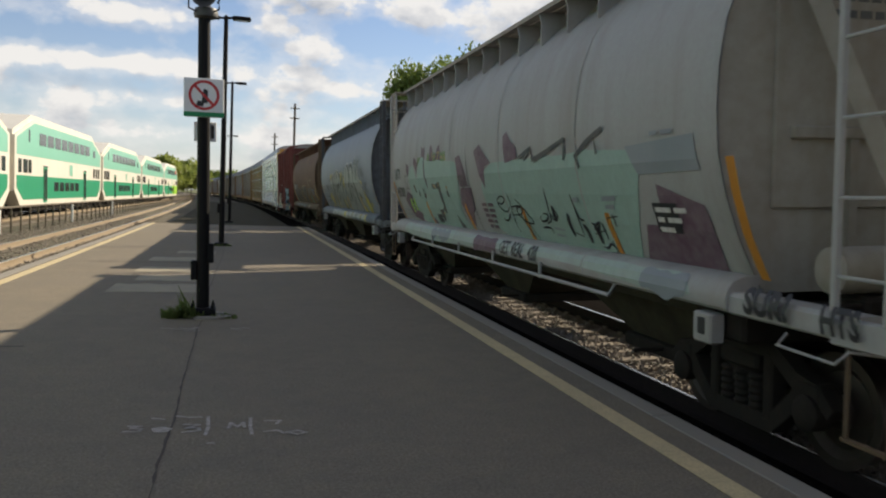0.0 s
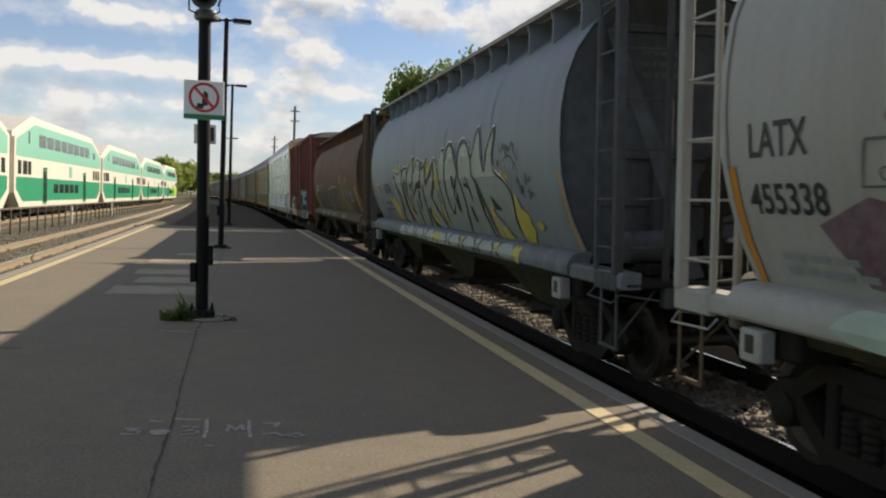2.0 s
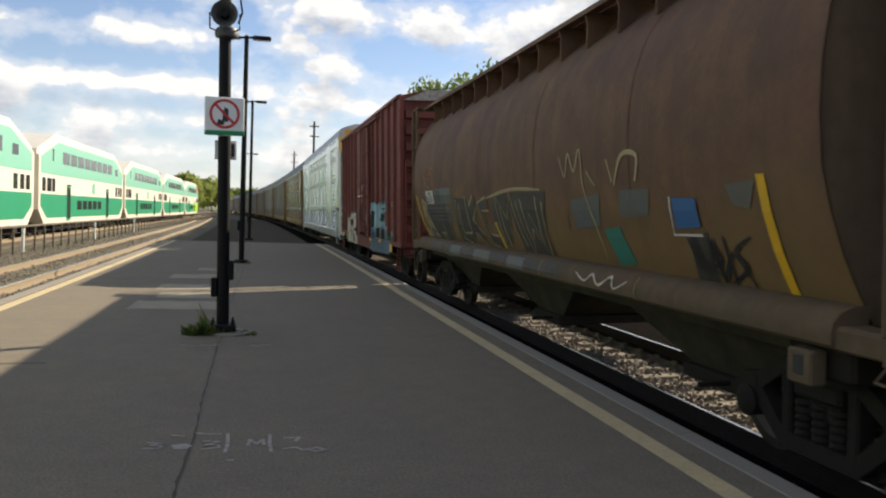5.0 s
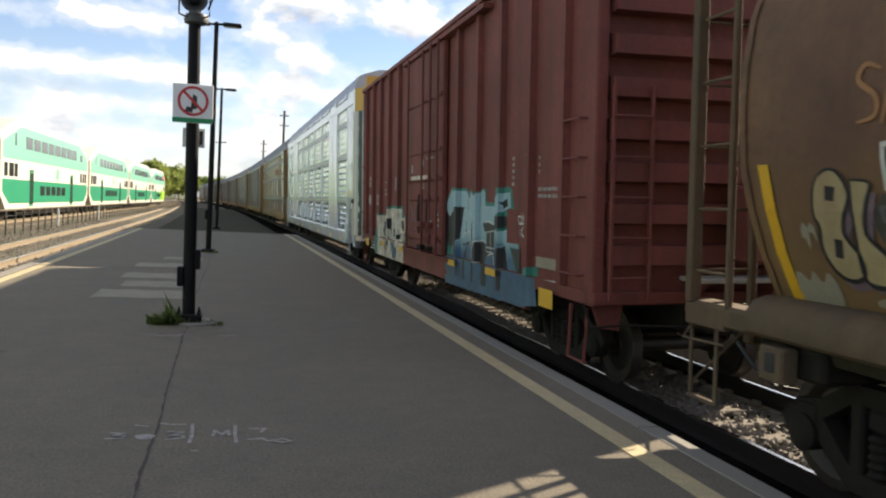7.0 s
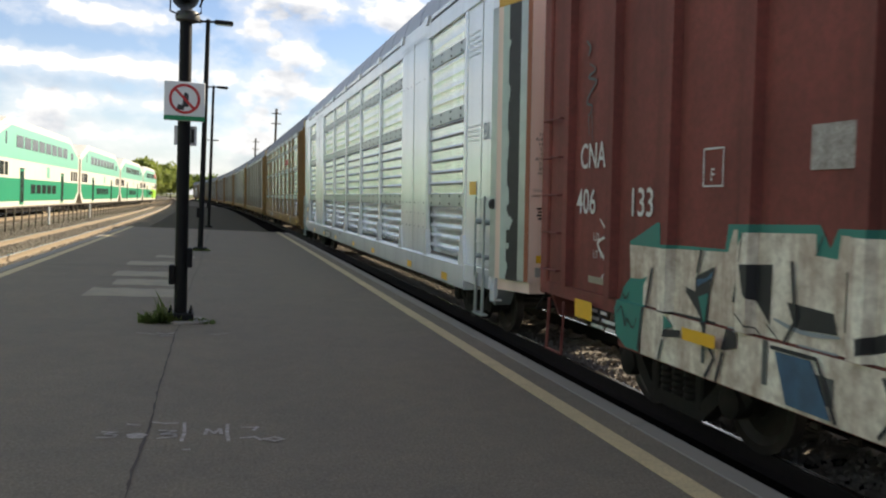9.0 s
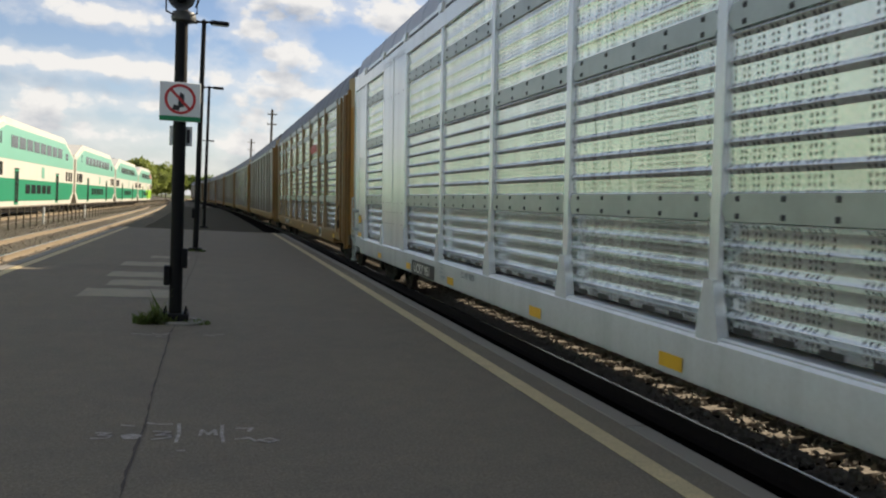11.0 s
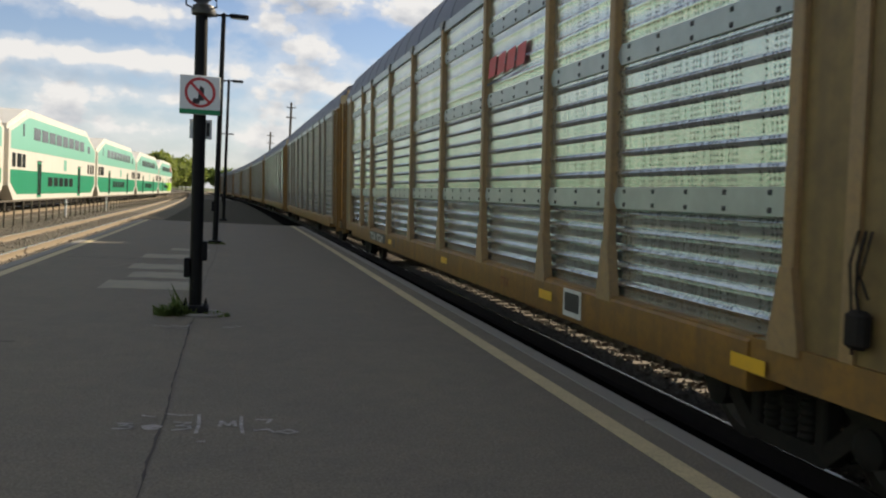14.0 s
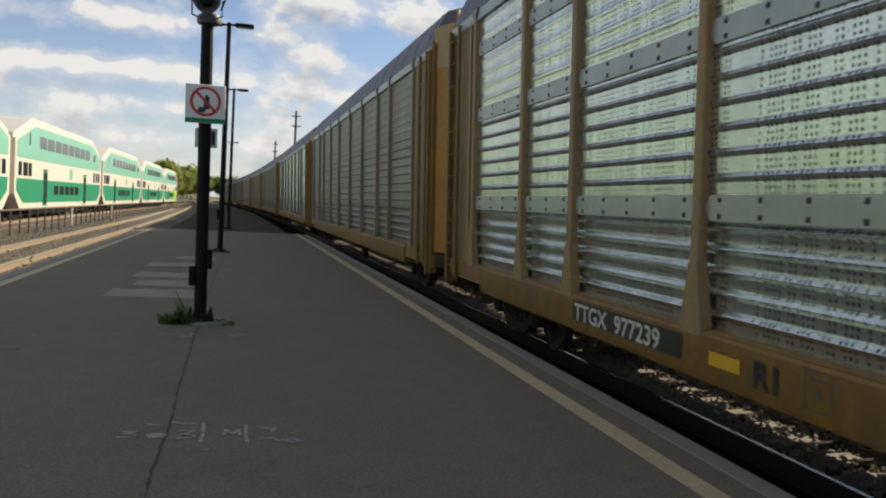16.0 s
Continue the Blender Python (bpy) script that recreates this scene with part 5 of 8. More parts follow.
            for yy in (outer, outer - s * 0.36):
                step.bevel_box(x - 0.01, x + 0.01, yy - 0.02, yy + 0.02, 0.52, 1.14, 0.004)
            step.bevel_box(x - 0.02, x + 0.02, min(outer, outer - s * 0.36) - 0.03, max(outer, outer - s * 0.36) + 0.03, 0.49, 0.52, 0.004)
            step.tube([(x, outer, 0.6), (x - g * 0.5, outer - s * 0.1, 1.1)], 0.014, 5)
            part("step", step, "hop_rust_end" if mat == "hop_white" else grime, c, "stirrup step")
            part("end_strut", Mesh().tube([(g * 0.98, yb, 4.0), (g * 0.50, end - s * 0.22, 1.2)], 0.10, 4), grime, c, "slanting end brace")
        for x in (-0.42, 0.42):
            part("end_post", Mesh().box(x - 0.04, x + 0.04, yb - s * 0.03, yb + s * 0.05, 1.2, 2.5), grime, c)
        # added plate closing the opening that let a spare sun patch through
        part("roof_apron", Mesh().box(-0.755, 0.755, min(end - s * 0.62, yb), max(end - s * 0.62, yb), 4.44, 4.47), board, c, "added plate that stops sun between the roof and its end walkway")
        part("roof_end", Mesh().box(-1.5, 1.5, min(end - s * 0.1, end - s * 0.62), max(end - s * 0.1, end - s * 0.62), 4.455, 4.49), board, c)
        part("cut_lever", Mesh().tube([(-1.50, end - s * 0.62, 1.10), (-1.58, end - s * 0.62, 1.02), (-1.58, end - s * 0.05, 1.0), (-1.50, end - s * 0.02, 1.08), (-1.1, end + s * 0.05, 1.02)], 0.011, 6), dusty, c, "thin uncoupling lever")
        pad = yb - s * 0.30
        part("jack_pad", Mesh().bevel_box(-1.54, -1.40, pad - 0.13, pad + 0.13, 0.85, 1.10, 0.015), "hop_white" if mat != "hop_rust" else grime, c, "pale jacking pad")
        part("pad_recess", Mesh().bevel_box(-1.546, -1.53, pad - 0.055, pad + 0.055, 0.92, 1.06, 0.006), "black_paint", c)
        part("bolster_box", Mesh().bevel_box(-1.38, 1.38, pad - 0.35, pad + 0.35, 0.88, 1.13, 0.03), "dark_steel", c)
        coupler(c, e - s * 0.28, s)
        truck(c, e - s * 2.35, WHEELSET_DATA)
    bx = e0 + 1.05
    part("brake_wheel", Mesh().lathe([(0.26, -0.02), (0.29, 0.0), (0.26, 0.02), (0.23, 0.0)], 1, (-0.35, e0 + 0.62, 2.15), 18).lathe([(0.05, -0.03), (0.05, 0.06)], 1, (-0.35, e0 + 0.62, 2.15), 8).tube([(-0.6, e0 + 0.62, 2.15), (-0.1, e0 + 0.62, 2.15)], 0.018, 5).tube([(-0.35, e0 + 0.62, 1.9), (-0.35, e0 + 0.62, 2.4)], 0.018, 5), "dark_steel", c, "hand brake wheel")
    part("brake_post", Mesh().bevel_box(-0.42, -0.28, e0 + 0.66, e0 + 0.86, 1.2, 2.5, 0.03), "dark_steel", c)
    part("air_tank", Mesh().lathe([(0.1, -0.42), (0.17, -0.38), (0.18, 0.38), (0.1, 0.42)], 0, (-0.72, bx + 0.2, 1.52), 16), grime, c, "air reservoir")
    part("brake_valve", Mesh().bevel_box(-0.95, -0.45, bx, bx + 0.35, 1.2, 1.34, 0.03).bevel_box(-0.2, 0.25, bx - 0.1, bx + 0.3, 1.2, 1.62, 0.05), "dark_steel", c)
    part("brake_pipe", Mesh().tube([(-1.3, bx + 0.1, 1.27), (-0.4, bx, 1.3), (-0.2, bx, 1.75), (0.3, bx + 0.2, 1.8)], 0.02, 6), "dark_steel", c)
    end_bars(c, y0 - 0.003, mat)
    art(c, e0, e1, y0, y1)
    return c


def stripe(c, y, z0=1.36, z1=2.15, mat="orange", lean=0.0, w=0.11):
    figure("reflector", [[(y - w / 2, z0), (y + w / 2, z0), (y + w / 2 + lean, z1), (y - w / 2 + lean, z1)]], mat, c, HOP, 0.012, "vertical reflective strip")


def blotch(y0, y1, z0, z1, seed, teeth=6, rough=0.25):
    """A sprayed patch with a ragged, jagged top and an uneven foot."""
    rng = random.Random(seed)
    n = teeth * 2
    top = [(y0 + (y1 - y0) * i / n, z1 + (rng.uniform(0, rough) if i % 2 else -rng.uniform(0, rough))) for i in range(n + 1)]
    bot = [(y1 + (y0 - y1) * i / 5, z0 + rng.uniform(-0.06, 0.08)) for i in range(6)]
    return top + bot


def art_white(c, e0, e1, y0, y1):
    sill = SILL[1:]
    figure("graffiti", [[(6.28, 1.89), (5.78, 2.08), (5.39, 2.0), (5.46, 1.87), (5.29, 1.64), (4.94, 1.59), (5.26, 1.42), (5.98, 1.5)], [(5.6, 2.54), (5.51, 2.7), (5.27, 2.62), (5.33, 2.4), (5.51, 2.45)], [(4.77, 2.67), (4.71, 2.8), (4.31, 2.67), (4.47, 2.44)], [(3.98, 2.74), (3.97, 2.99), (3.84, 2.92), (3.69, 2.97), (3.65, 2.86), (3.72, 2.7)], [(3.28, 2.62), (3.22, 2.89), (3.11, 2.98), (2.97, 2.87), (2.94, 2.62)], [(2.79, 2.62), (2.61, 2.88), (2.44, 2.95), (2.36, 2.81), (2.33, 2.6)], [(1.28, 2.65), (0.98, 2.69), (0.7, 2.39), (0.67, 2.16), (1.16, 2.16)], [(1.16, 2.14), (0.48, 2.14), (0.61, 1.79), (0.8, 1.72), (1.01, 1.48), (1.28, 1.6), (1.37, 1.87)]], "plum", c, HOP, 0.006, "plum graffiti spike")
    figure("graffiti", [[(5.38, 2.2), (5.35, 2.4), (5.2, 2.55), (4.85, 2.62), (4.68, 2.47), (4.46, 2.33), (4.4, 2.53), (4.11, 2.71), (3.85, 2.77), (3.67, 2.71), (3.18, 2.66), (2.77, 2.65), (2.56, 2.67), (2.2, 2.63), (1.85, 2.62), (1.29, 2.57), (1.21, 2.3), (1.4, 1.93), (1.5, 1.63), (1.48, 1.41), (4.16, 1.38), (5.12, 1.47), (4.95, 1.62), (5.3, 1.7)]], "mint", c, HOP, 0.009, "mint green graffiti fill")
    figure("graffiti", [blotch(2.94, 2.69, 2.6, 2.8, 81, 2, 0.06), blotch(2.36, 1.98, 2.58, 2.78, 82, 3, 0.05), blotch(4.34, 4.04, 2.6, 2.76, 83, 2, 0.03), blotch(3.45, 3.24, 2.6, 2.80, 84, 2, 0.05)], "green_spray", c, HOP, 0.004, "soft green sprayed glow")
    brush("graffiti_line", [[(2.92, 2.68), (2.83, 2.75), (2.72, 2.72)], [(2.33, 2.69), (2.2, 2.71), (2.08, 2.66)], [(2.6, 2.79), (2.45, 2.82)], [(5.26, 2.46), (5.29, 2.3)]], "ochre_spray", c, HOP, 0.05, 0.012)
    brush("graffiti_line", [[(3.07, 2.71), (3.02, 2.82)], [(2.58, 2.67), (2.44, 2.8)], [(1.96, 2.64), (2.04, 2.73)]], "yellow_spray", c, HOP, 0.06, 0.008)
    brush("graffiti_line", [[(3.72, 2.74), (3.76, 2.5), (3.7, 2.32), (3.61, 2.14)]], "plum", c, HOP, 0.085, 0.0135)
    brush("graffiti_line", [[(1.21, 2.17), (1.11, 2.32), (1.0, 2.34), (1.01, 2.2)], [(0.94, 2.5), (0.81, 2.43), (0.79, 2.29), (0.89, 2.15), (0.99, 2.15), (1.0, 2.24)], [(0.59, 2.82), (0.57, 2.46), (0.58, 2.05), (0.6, 1.78), (0.62, 1.42)]], "grey_dark", c, HOP, 0.028, 0.014)
    figure("graffiti", [[(3.2, 2.23), (2.96, 2.21), (2.66, 2.26), (2.59, 2.2), (2.61, 1.95), (2.66, 1.67), (2.82, 1.73), (2.74, 1.83), (2.78, 1.94), (2.76, 2.10), (2.88, 2.13), (3.22, 2.13)], [(3.21, 1.72), (2.85, 1.74), (3.02, 1.54), (3.16, 1.49), (3.2, 1.58)], [(4.98, 2.2), (4.85, 2.22), (4.74, 2.04), (4.87, 2.06)], [(4.61, 2.01), (4.46, 2.12), (4.49, 1.93)], [(4.09, 2.19), (4.0, 1.94), (4.13, 1.94)], [(3.72, 2.32), (3.59, 2.34), (3.62, 2.12)], [(2.01, 1.68), (1.85, 1.53), (1.71, 1.45), (1.99, 1.39), (2.01, 1.49)]], "grey_dark", c, HOP, 0.013, "dark letter gap")
    figure("graffiti", [[(4.10, 1.5), (3.91, 1.55), (3.80, 1.38), (4.07, 1.39)], [(4.0, 2.16), (3.92, 2.0), (3.98, 1.94)]], "plum", c, HOP, 0.0135, "plum letter gap")
    figure("graffiti", [[(3.18, 2.22), (2.96, 2.20), (2.91, 2.13), (3.06, 2.16)], [(2.68, 2.25), (2.64, 2.19), (2.73, 2.16)], [(2.18, 2.17), (2.04, 2.18), (2.08, 2.08)], [(2.99, 1.66), (2.83, 1.70), (2.91, 1.62)], [(4.92, 2.19), (4.87, 2.2), (4.8, 2.08)]], "ochre_spray", c, HOP, 0.017, "ochre letter shade")
    figure("graffiti", [[(2.18, 2.08), (2.06, 2.10), (2.02, 1.98), (2.14, 1.98)]], "grey_dark", c, HOP, 0.017, "dark letter gap")
    figure("placard", [[(5.62, 1.91), (5.27, 1.93), (5.27, 1.66), (5.66, 1.62)]], "grey_spray", c, HOP, 0.013, "grey notice plate")
    figure("placard_edge", [[(5.64, 1.91), (5.57, 1.91), (5.59, 1.62), (5.68, 1.62)], [(5.30, 1.93), (5.23, 1.93), (5.25, 1.67), (5.32, 1.66)]], "lime_tape", c, HOP, 0.024, "bright lime edge tape")
    figure("graffiti", [[(-0.42, 2.41), (-0.80, 2.5), (-3.61, 2.5), (-4.08, 2.53), (-5.26, 2.47), (-5.34, 2.29), (-5.13, 1.87), (-4.82, 1.36), (-0.72, 1.38), (-0.17, 1.56), (-0.09, 2.16)]], "mint", c, HOP, 0.006, "mint green graffiti fill")
    figure("graffiti", [[(-5.60, 2.15), (-6.33, 1.97), (-6.37, 1.81), (-6.35, 1.40), (-4.95, 1.38), (-5.23, 1.77), (-5.60, 1.78)]], "plum", c, HOP, 0.010, "plum graffiti patch")
    figure("graffiti", [[(-5.09, 2.51), (-6.31, 2.56), (-6.38, 2.26), (-5.31, 2.24)]], "grey_spray", c, HOP, 0.010, "grey sprayed patch")
    brush("graffiti_line", [[(-0.70, 1.94), (-0.92, 2.01), (-1.11, 1.98), (-0.93, 1.9), (-0.72, 1.91), (-0.85, 1.82), (-1.06, 1.79), (-1.22, 1.86)], [(-0.77, 1.68), (-0.95, 1.66), (-1.21, 1.78)], [(-1.28, 2.06), (-1.31, 1.89), (-1.25, 1.64), (-1.28, 1.49)], [(-1.55, 1.98), (-1.72, 1.9), (-1.91, 1.78), (-2.02, 1.66), (-1.72, 1.67), (-1.50, 1.82), (-1.76, 1.88), (-1.65, 1.77), (-1.27, 1.75)], [(-1.58, 1.77), (-1.74, 1.57), (-1.84, 1.45)], [(-1.71, 1.72), (-2.02, 1.44)], [(-1.29, 1.86), (-1.64, 1.88), (-1.72, 1.82)], [(-2.78, 2.13), (-2.75, 1.95), (-2.75, 1.81)], [(-2.40, 1.78), (-2.36, 1.7), (-2.58, 1.72), (-2.66, 1.79), (-2.49, 1.8)], [(-2.53, 1.67), (-2.71, 1.72), (-2.76, 1.81), (-2.83, 1.73), (-2.98, 1.78), (-2.89, 1.91)], [(-2.31, 1.61), (-2.58, 1.62), (-2.60, 1.54)], [(-3.56, 2.05), (-3.58, 1.93), (-3.60, 1.77), (-3.59, 1.58)], [(-3.59, 1.87), (-3.66, 1.77), (-3.77, 1.76)], [(-3.35, 1.6), (-3.57, 1.56)], [(-3.93, 1.73), (-4.04, 1.72), (-4.16, 1.75), (-4.03, 1.65), (-3.95, 1.68)], [(-4.21, 1.75), (-4.22, 1.67), (-4.21, 1.55)], [(-3.92, 1.61), (-4.20, 1.66)], [(-4.00, 1.68), (-4.04, 1.58), (-4.03, 1.51)], [(-3.99, 1.47), (-4.12, 1.47), (-4.24, 1.52), (-4.31, 1.44), (-4.13, 1.35)], [(-4.28, 1.55), (-4.33, 1.44)], [(-4.43, 1.85), (-4.36, 1.74)], [(-4.37, 1.8), (-4.65, 1.83)], [(-4.52, 1.85), (-4.55, 1.79), (-4.55, 1.71)]], "black_paint", c, HOP, 0.028, 0.015)
    brush("graffiti_line", [[(-3.32, 1.82), (-3.28, 1.69), (-3.31, 1.55)], [(-3.68, 1.7), (-3.74, 1.63), (-3.73, 1.5)], [(-2.88, 1.91), (-2.89, 1.78), (-2.89, 1.71)], [(-3.97, 1.7), (-4.03, 1.65), (-4.01, 1.51)]], "black_paint", c, HOP, 0.085, 0.015)
    figure("small_print", [[(-3.61, 2.01), (-3.78, 2.02), (-3.75, 1.96), (-3.58, 1.96)], [(-4.41, 2.03), (-4.74, 2.04), (-4.71, 1.99), (-4.38, 1.98)], [(-4.44, 1.94), (-4.65, 1.95), (-4.63, 1.9), (-4.42, 1.9)], [(-2.76, 1.64), (-3.05, 1.62), (-3.04, 1.6), (-2.73, 1.61)], [(-2.74, 1.56), (-2.99, 1.54), (-2.97, 1.52), (-2.71, 1.53)]], "grey_spray", c, HOP, 0.016)
    figure("graffiti", [[(-1.36, 2.84), (-1.51, 2.9), (-1.67, 2.78), (-1.94, 2.66), (-1.92, 2.52), (-1.42, 2.47)]], "plum", c, HOP, 0.010, "plum graffiti patch")
    brush("graffiti_line", [[(-2.00, 2.52), (-2.49, 2.63), (-2.54, 2.48), (-3.63, 2.67), (-3.58, 2.46)], [(-3.90, 2.46), (-4.40, 2.66), (-4.45, 2.47)], [(-3.90, 2.46), (-4.00, 2.35)]], "grey_dark", c, HOP, 0.045, 0.014, soft=False)
    figure("graffiti", [[(0.1, 2.71), (-0.2, 2.8), (-0.42, 2.66), (-0.74, 2.5), (-0.45, 2.46), (-0.29, 2.12), (-0.1, 2.36)]], "plum", c, HOP, 0.010, "plum graffiti patch")
    lettering("mark", "LATX", 0.345, 6.90, 2.36, "black_paint", c, HOP, spread=0.005, stretch=0.75)
    lettering("number", "455338", 0.30, 6.96, 1.96, "black_paint", c, HOP, spread=0.005, stretch=0.92)
    lettering("plate_letter", "C", 0.13, 5.66, 2.17, "grey_dark", c, HOP, 0.014)
    brush("label_frame", [[(5.74, 2.42), (5.40, 2.42), (5.47, 2.14), (5.81, 2.14), (5.74, 2.42)]], "grey_dark", c, HOP, 0.02, 0.012, soft=False)
    bars("small_print", 6.75, 1.68, 2, 0.9, 0.05, 0.05, "grey_spray", c, HOP, 0.016, 3)
    bars("small_print", -5.6, 2.62, 4, 0.5, 0.04, 0.05, "grey_spray", c, HOP, 0.016, 4)
    bars("small_print", 0.12, 1.9, 5, 0.5, 0.05, 0.035, "plum", c, HOP, 0.016, 5)
    figure("placard", [[(5.52, 1.88), (5.35, 1.89), (5.36, 1.82), (5.52, 1.81)], rect(3.58, 3.22, 1.47, 1.63), rect(-5.46, -5.88, 1.71, 1.98)], "black_paint", c, HOP, 0.018, "dark stencil panel")
    bars("placard_print", -5.5, 1.94, 3, 0.36, 0.045, 0.045, "white_paint", c, HOP, 0.022, 6)
    for y in (4.14, 1.15, -1.75, -4.4):
        stripe(c, y, 1.40, 1.86)
    stripe(c, -6.82, 1.40, 2.35)
    stripe(c, 7.13, 1.36, 2.3)
    lettering("scrawl", "SUR?", 0.26, -6.95, 1.185, "black_paint", c, sill, 0.012, spread=0.012, stretch=0.95, shear=-0.1)
    lettering("scrawl", "HTS", 0.25, -7.78, 1.17, "black_paint", c, sill, 0.012, spread=0.01, stretch=0.8, shear=-0.15)
    brush("graffiti_line", [[(-2.2, 2.5), (-2.49, 2.63), (-2.55, 2.46)], [(-2.6, 2.46), (-2.88, 2.52), (-3.19, 2.59), (-3.59, 2.67), (-3.56, 2.44)], [(-4.0, 2.34), (-3.88, 2.46), (-4.19, 2.6), (-4.6, 2.72)]], "grey_dark", c, HOP, 0.06, 0.014, "dark roof-like stroke", soft=False)
    figure("graffiti", [blotch(-6.0, 5.9, 1.175, 1.375, 61, 16, 0.008)], "mint_pale", c, sill, 0.003, "thin mint overspray on the sill")
    lettering("scrawl", "GET  REAL   420", 0.27, -0.98, 1.19, "black_paint", c, sill, 0.012, spread=0.004, stretch=0.80, shear=-0.12)
    figure("graffiti", [[(3.35, 1.19), (3.05, 1.19), (3.2, 1.33)], [(2.85, 1.19), (2.5, 1.19), (2.65, 1.35)]], "grey_spray", c, sill, 0.010, "grey sprayed triangle")
    figure("graffiti", [blotch(-0.75, 0.4, 1.18, 1.37, 19, 3, 0.01)], "plum", c, sill, 0.007, "plum sprayed patch")
    figure("graffiti", [blotch(2.0, 3.4, 1.18, 1.36, 20, 4, 0.03), blotch(-6.1, -5.3, 1.18, 1.37, 21, 3, 0.02)], "grey_spray", c, sill, 0.007, "grey sprayed patch")


def art_grey(c, e0, e1, y0, y1):
    sill = SILL[1:]
    crest = [(3.93, 2.47), (3.77, 2.61), (3.53, 2.55), (3.22, 2.56), (2.88, 2.72), (2.87, 2.51), (2.73, 2.63), (2.35, 2.65), (2.29, 2.54), (1.84, 2.76), (1.56, 2.84), (1.62, 2.54), (1.28, 2.73), (1.11, 2.79), (0.77, 2.69), (0.78, 2.58), (0.37, 2.74), (0.30, 2.77), (0.43, 2.31), (0.11, 2.51), (-0.29, 2.74), (-0.43, 2.7)]
    crest_b = [(-0.54, 2.54), (-0.72, 2.75), (-0.99, 2.89), (-1.20, 2.76), (-1.35, 2.93), (-1.67, 2.94), (-1.91, 2.71), (-1.97, 2.44), (-2.07, 2.81), (-2.29, 2.95), (-2.60, 2.93), (-2.89, 2.69), (-2.98, 2.76), (-3.29, 3.1), (-3.53, 2.44), (-3.77, 2.8), (-4.10, 3.04), (-4.00, 2.49), (-4.45, 2.27), (-4.67, 2.05), (-4.52, 1.67), (-4.54, 1.41)]
    for seed, (ya, yb) in enumerate(((3.91, 3.0), (3.16, 1.7), (1.60, 0.5), (0.4, -0.5))):
        figure("graffiti", [blotch(yb, ya, 2.2, 2.62, 60 + seed, 3, 0.22)], "yellow_spray", c, HOP, 0.006, "yellow graffiti glow")
    figure("graffiti", [crest + [(-0.31, 2.29), (-0.27, 1.87), (-0.10, 1.51), (0.17, 1.36), (1.01, 1.38), (2.25, 1.42), (3.65, 1.48), (3.97, 1.92)]], "fill_grey", c, HOP, 0.009, "silver graffiti fill")
    figure("graffiti", [crest_b + [(-3.01, 1.36), (-1.87, 1.36), (-1.41, 1.38), (-0.48, 1.42), (-0.53, 1.95)]], "fill_grey", c, HOP, 0.009, "silver graffiti fill")
    up = lambda line, d: [(y, z + d) for y, z in line]
    brush("graffiti_edge", [up(crest, 0.035), up(crest_b, 0.04)], "white_paint", c, HOP, 0.045, 0.012, "white graffiti outline")
    brush("graffiti_edge", [crest, crest_b], "black_paint", c, HOP, 0.06, 0.015, "black graffiti outline")
    brush("graffiti_line", [[(3.93, 2.5), (3.72, 2.45), (3.53, 1.87), (3.71, 1.57), (3.75, 1.42)], [(3.49, 2.17), (3.29, 2.02), (3.47, 1.68)], [(2.88, 2.64), (2.98, 2.0), (2.97, 1.45)], [(2.6, 2.46), (2.86, 1.89), (2.75, 1.45)], [(2.29, 2.54), (2.55, 2.05), (2.51, 1.76), (2.3, 1.64), (2.2, 2.07)], [(1.66, 2.53), (1.97, 2.02), (1.43, 2.25), (1.02, 2.24)], [(0.9, 2.69), (0.98, 2.34), (1.43, 2.25)], [(1.69, 1.95), (1.86, 1.42)], [(1.44, 2.06), (1.39, 1.91), (1.49, 1.76)], [(0.82, 2.27), (0.94, 1.78), (1.18, 1.4)]], "black_paint", c, HOP, 0.095, 0.018, soft=False)
    brush("graffiti_line", [[(-0.60, 2.57), (-0.66, 2.06), (-0.55, 1.55)], [(-1.16, 2.74), (-1.08, 2.45), (-1.05, 1.95), (-1.17, 1.74), (-1.46, 1.91)], [(-1.19, 2.66), (-1.35, 2.92), (-1.67, 2.91), (-1.92, 2.55), (-1.96, 2.4), (-1.56, 2.06), (-1.72, 1.76)], [(-1.55, 2.4), (-1.63, 2.2)]], "black_paint", c, HOP, 0.07, 0.018)
    brush("graffiti_line", [[(-2.05, 2.4), (-2.08, 2.78), (-2.32, 2.93), (-2.60, 2.91), (-2.83, 2.68), (-2.86, 2.4)], [(-2.05, 2.4), (-2.18, 1.97), (-1.88, 1.4)], [(-2.31, 2.24), (-2.59, 2.2), (-2.65, 1.97)], [(-2.48, 2.38), (-2.62, 2.08)], [(-2.41, 1.88), (-2.53, 1.65)], [(-2.86, 2.4), (-3.08, 2.23), (-3.09, 1.9), (-3.23, 1.4)], [(-3.07, 2.3), (-3.33, 1.85), (-3.38, 1.43)], [(-3.63, 1.86), (-4.20, 1.44)]], "black_paint", c, HOP, 0.075, 0.018)
    figure("graffiti", [[(-3.68, 2.07), (-4.11, 1.85), (-3.72, 1.86)], [(2.14, 2.3), (2.10, 2.12), (1.89, 2.3)], [(1.37, 2.2), (1.16, 2.1), (1.35, 2.0)]], "black_paint", c, HOP, 0.018, "black letter gap")
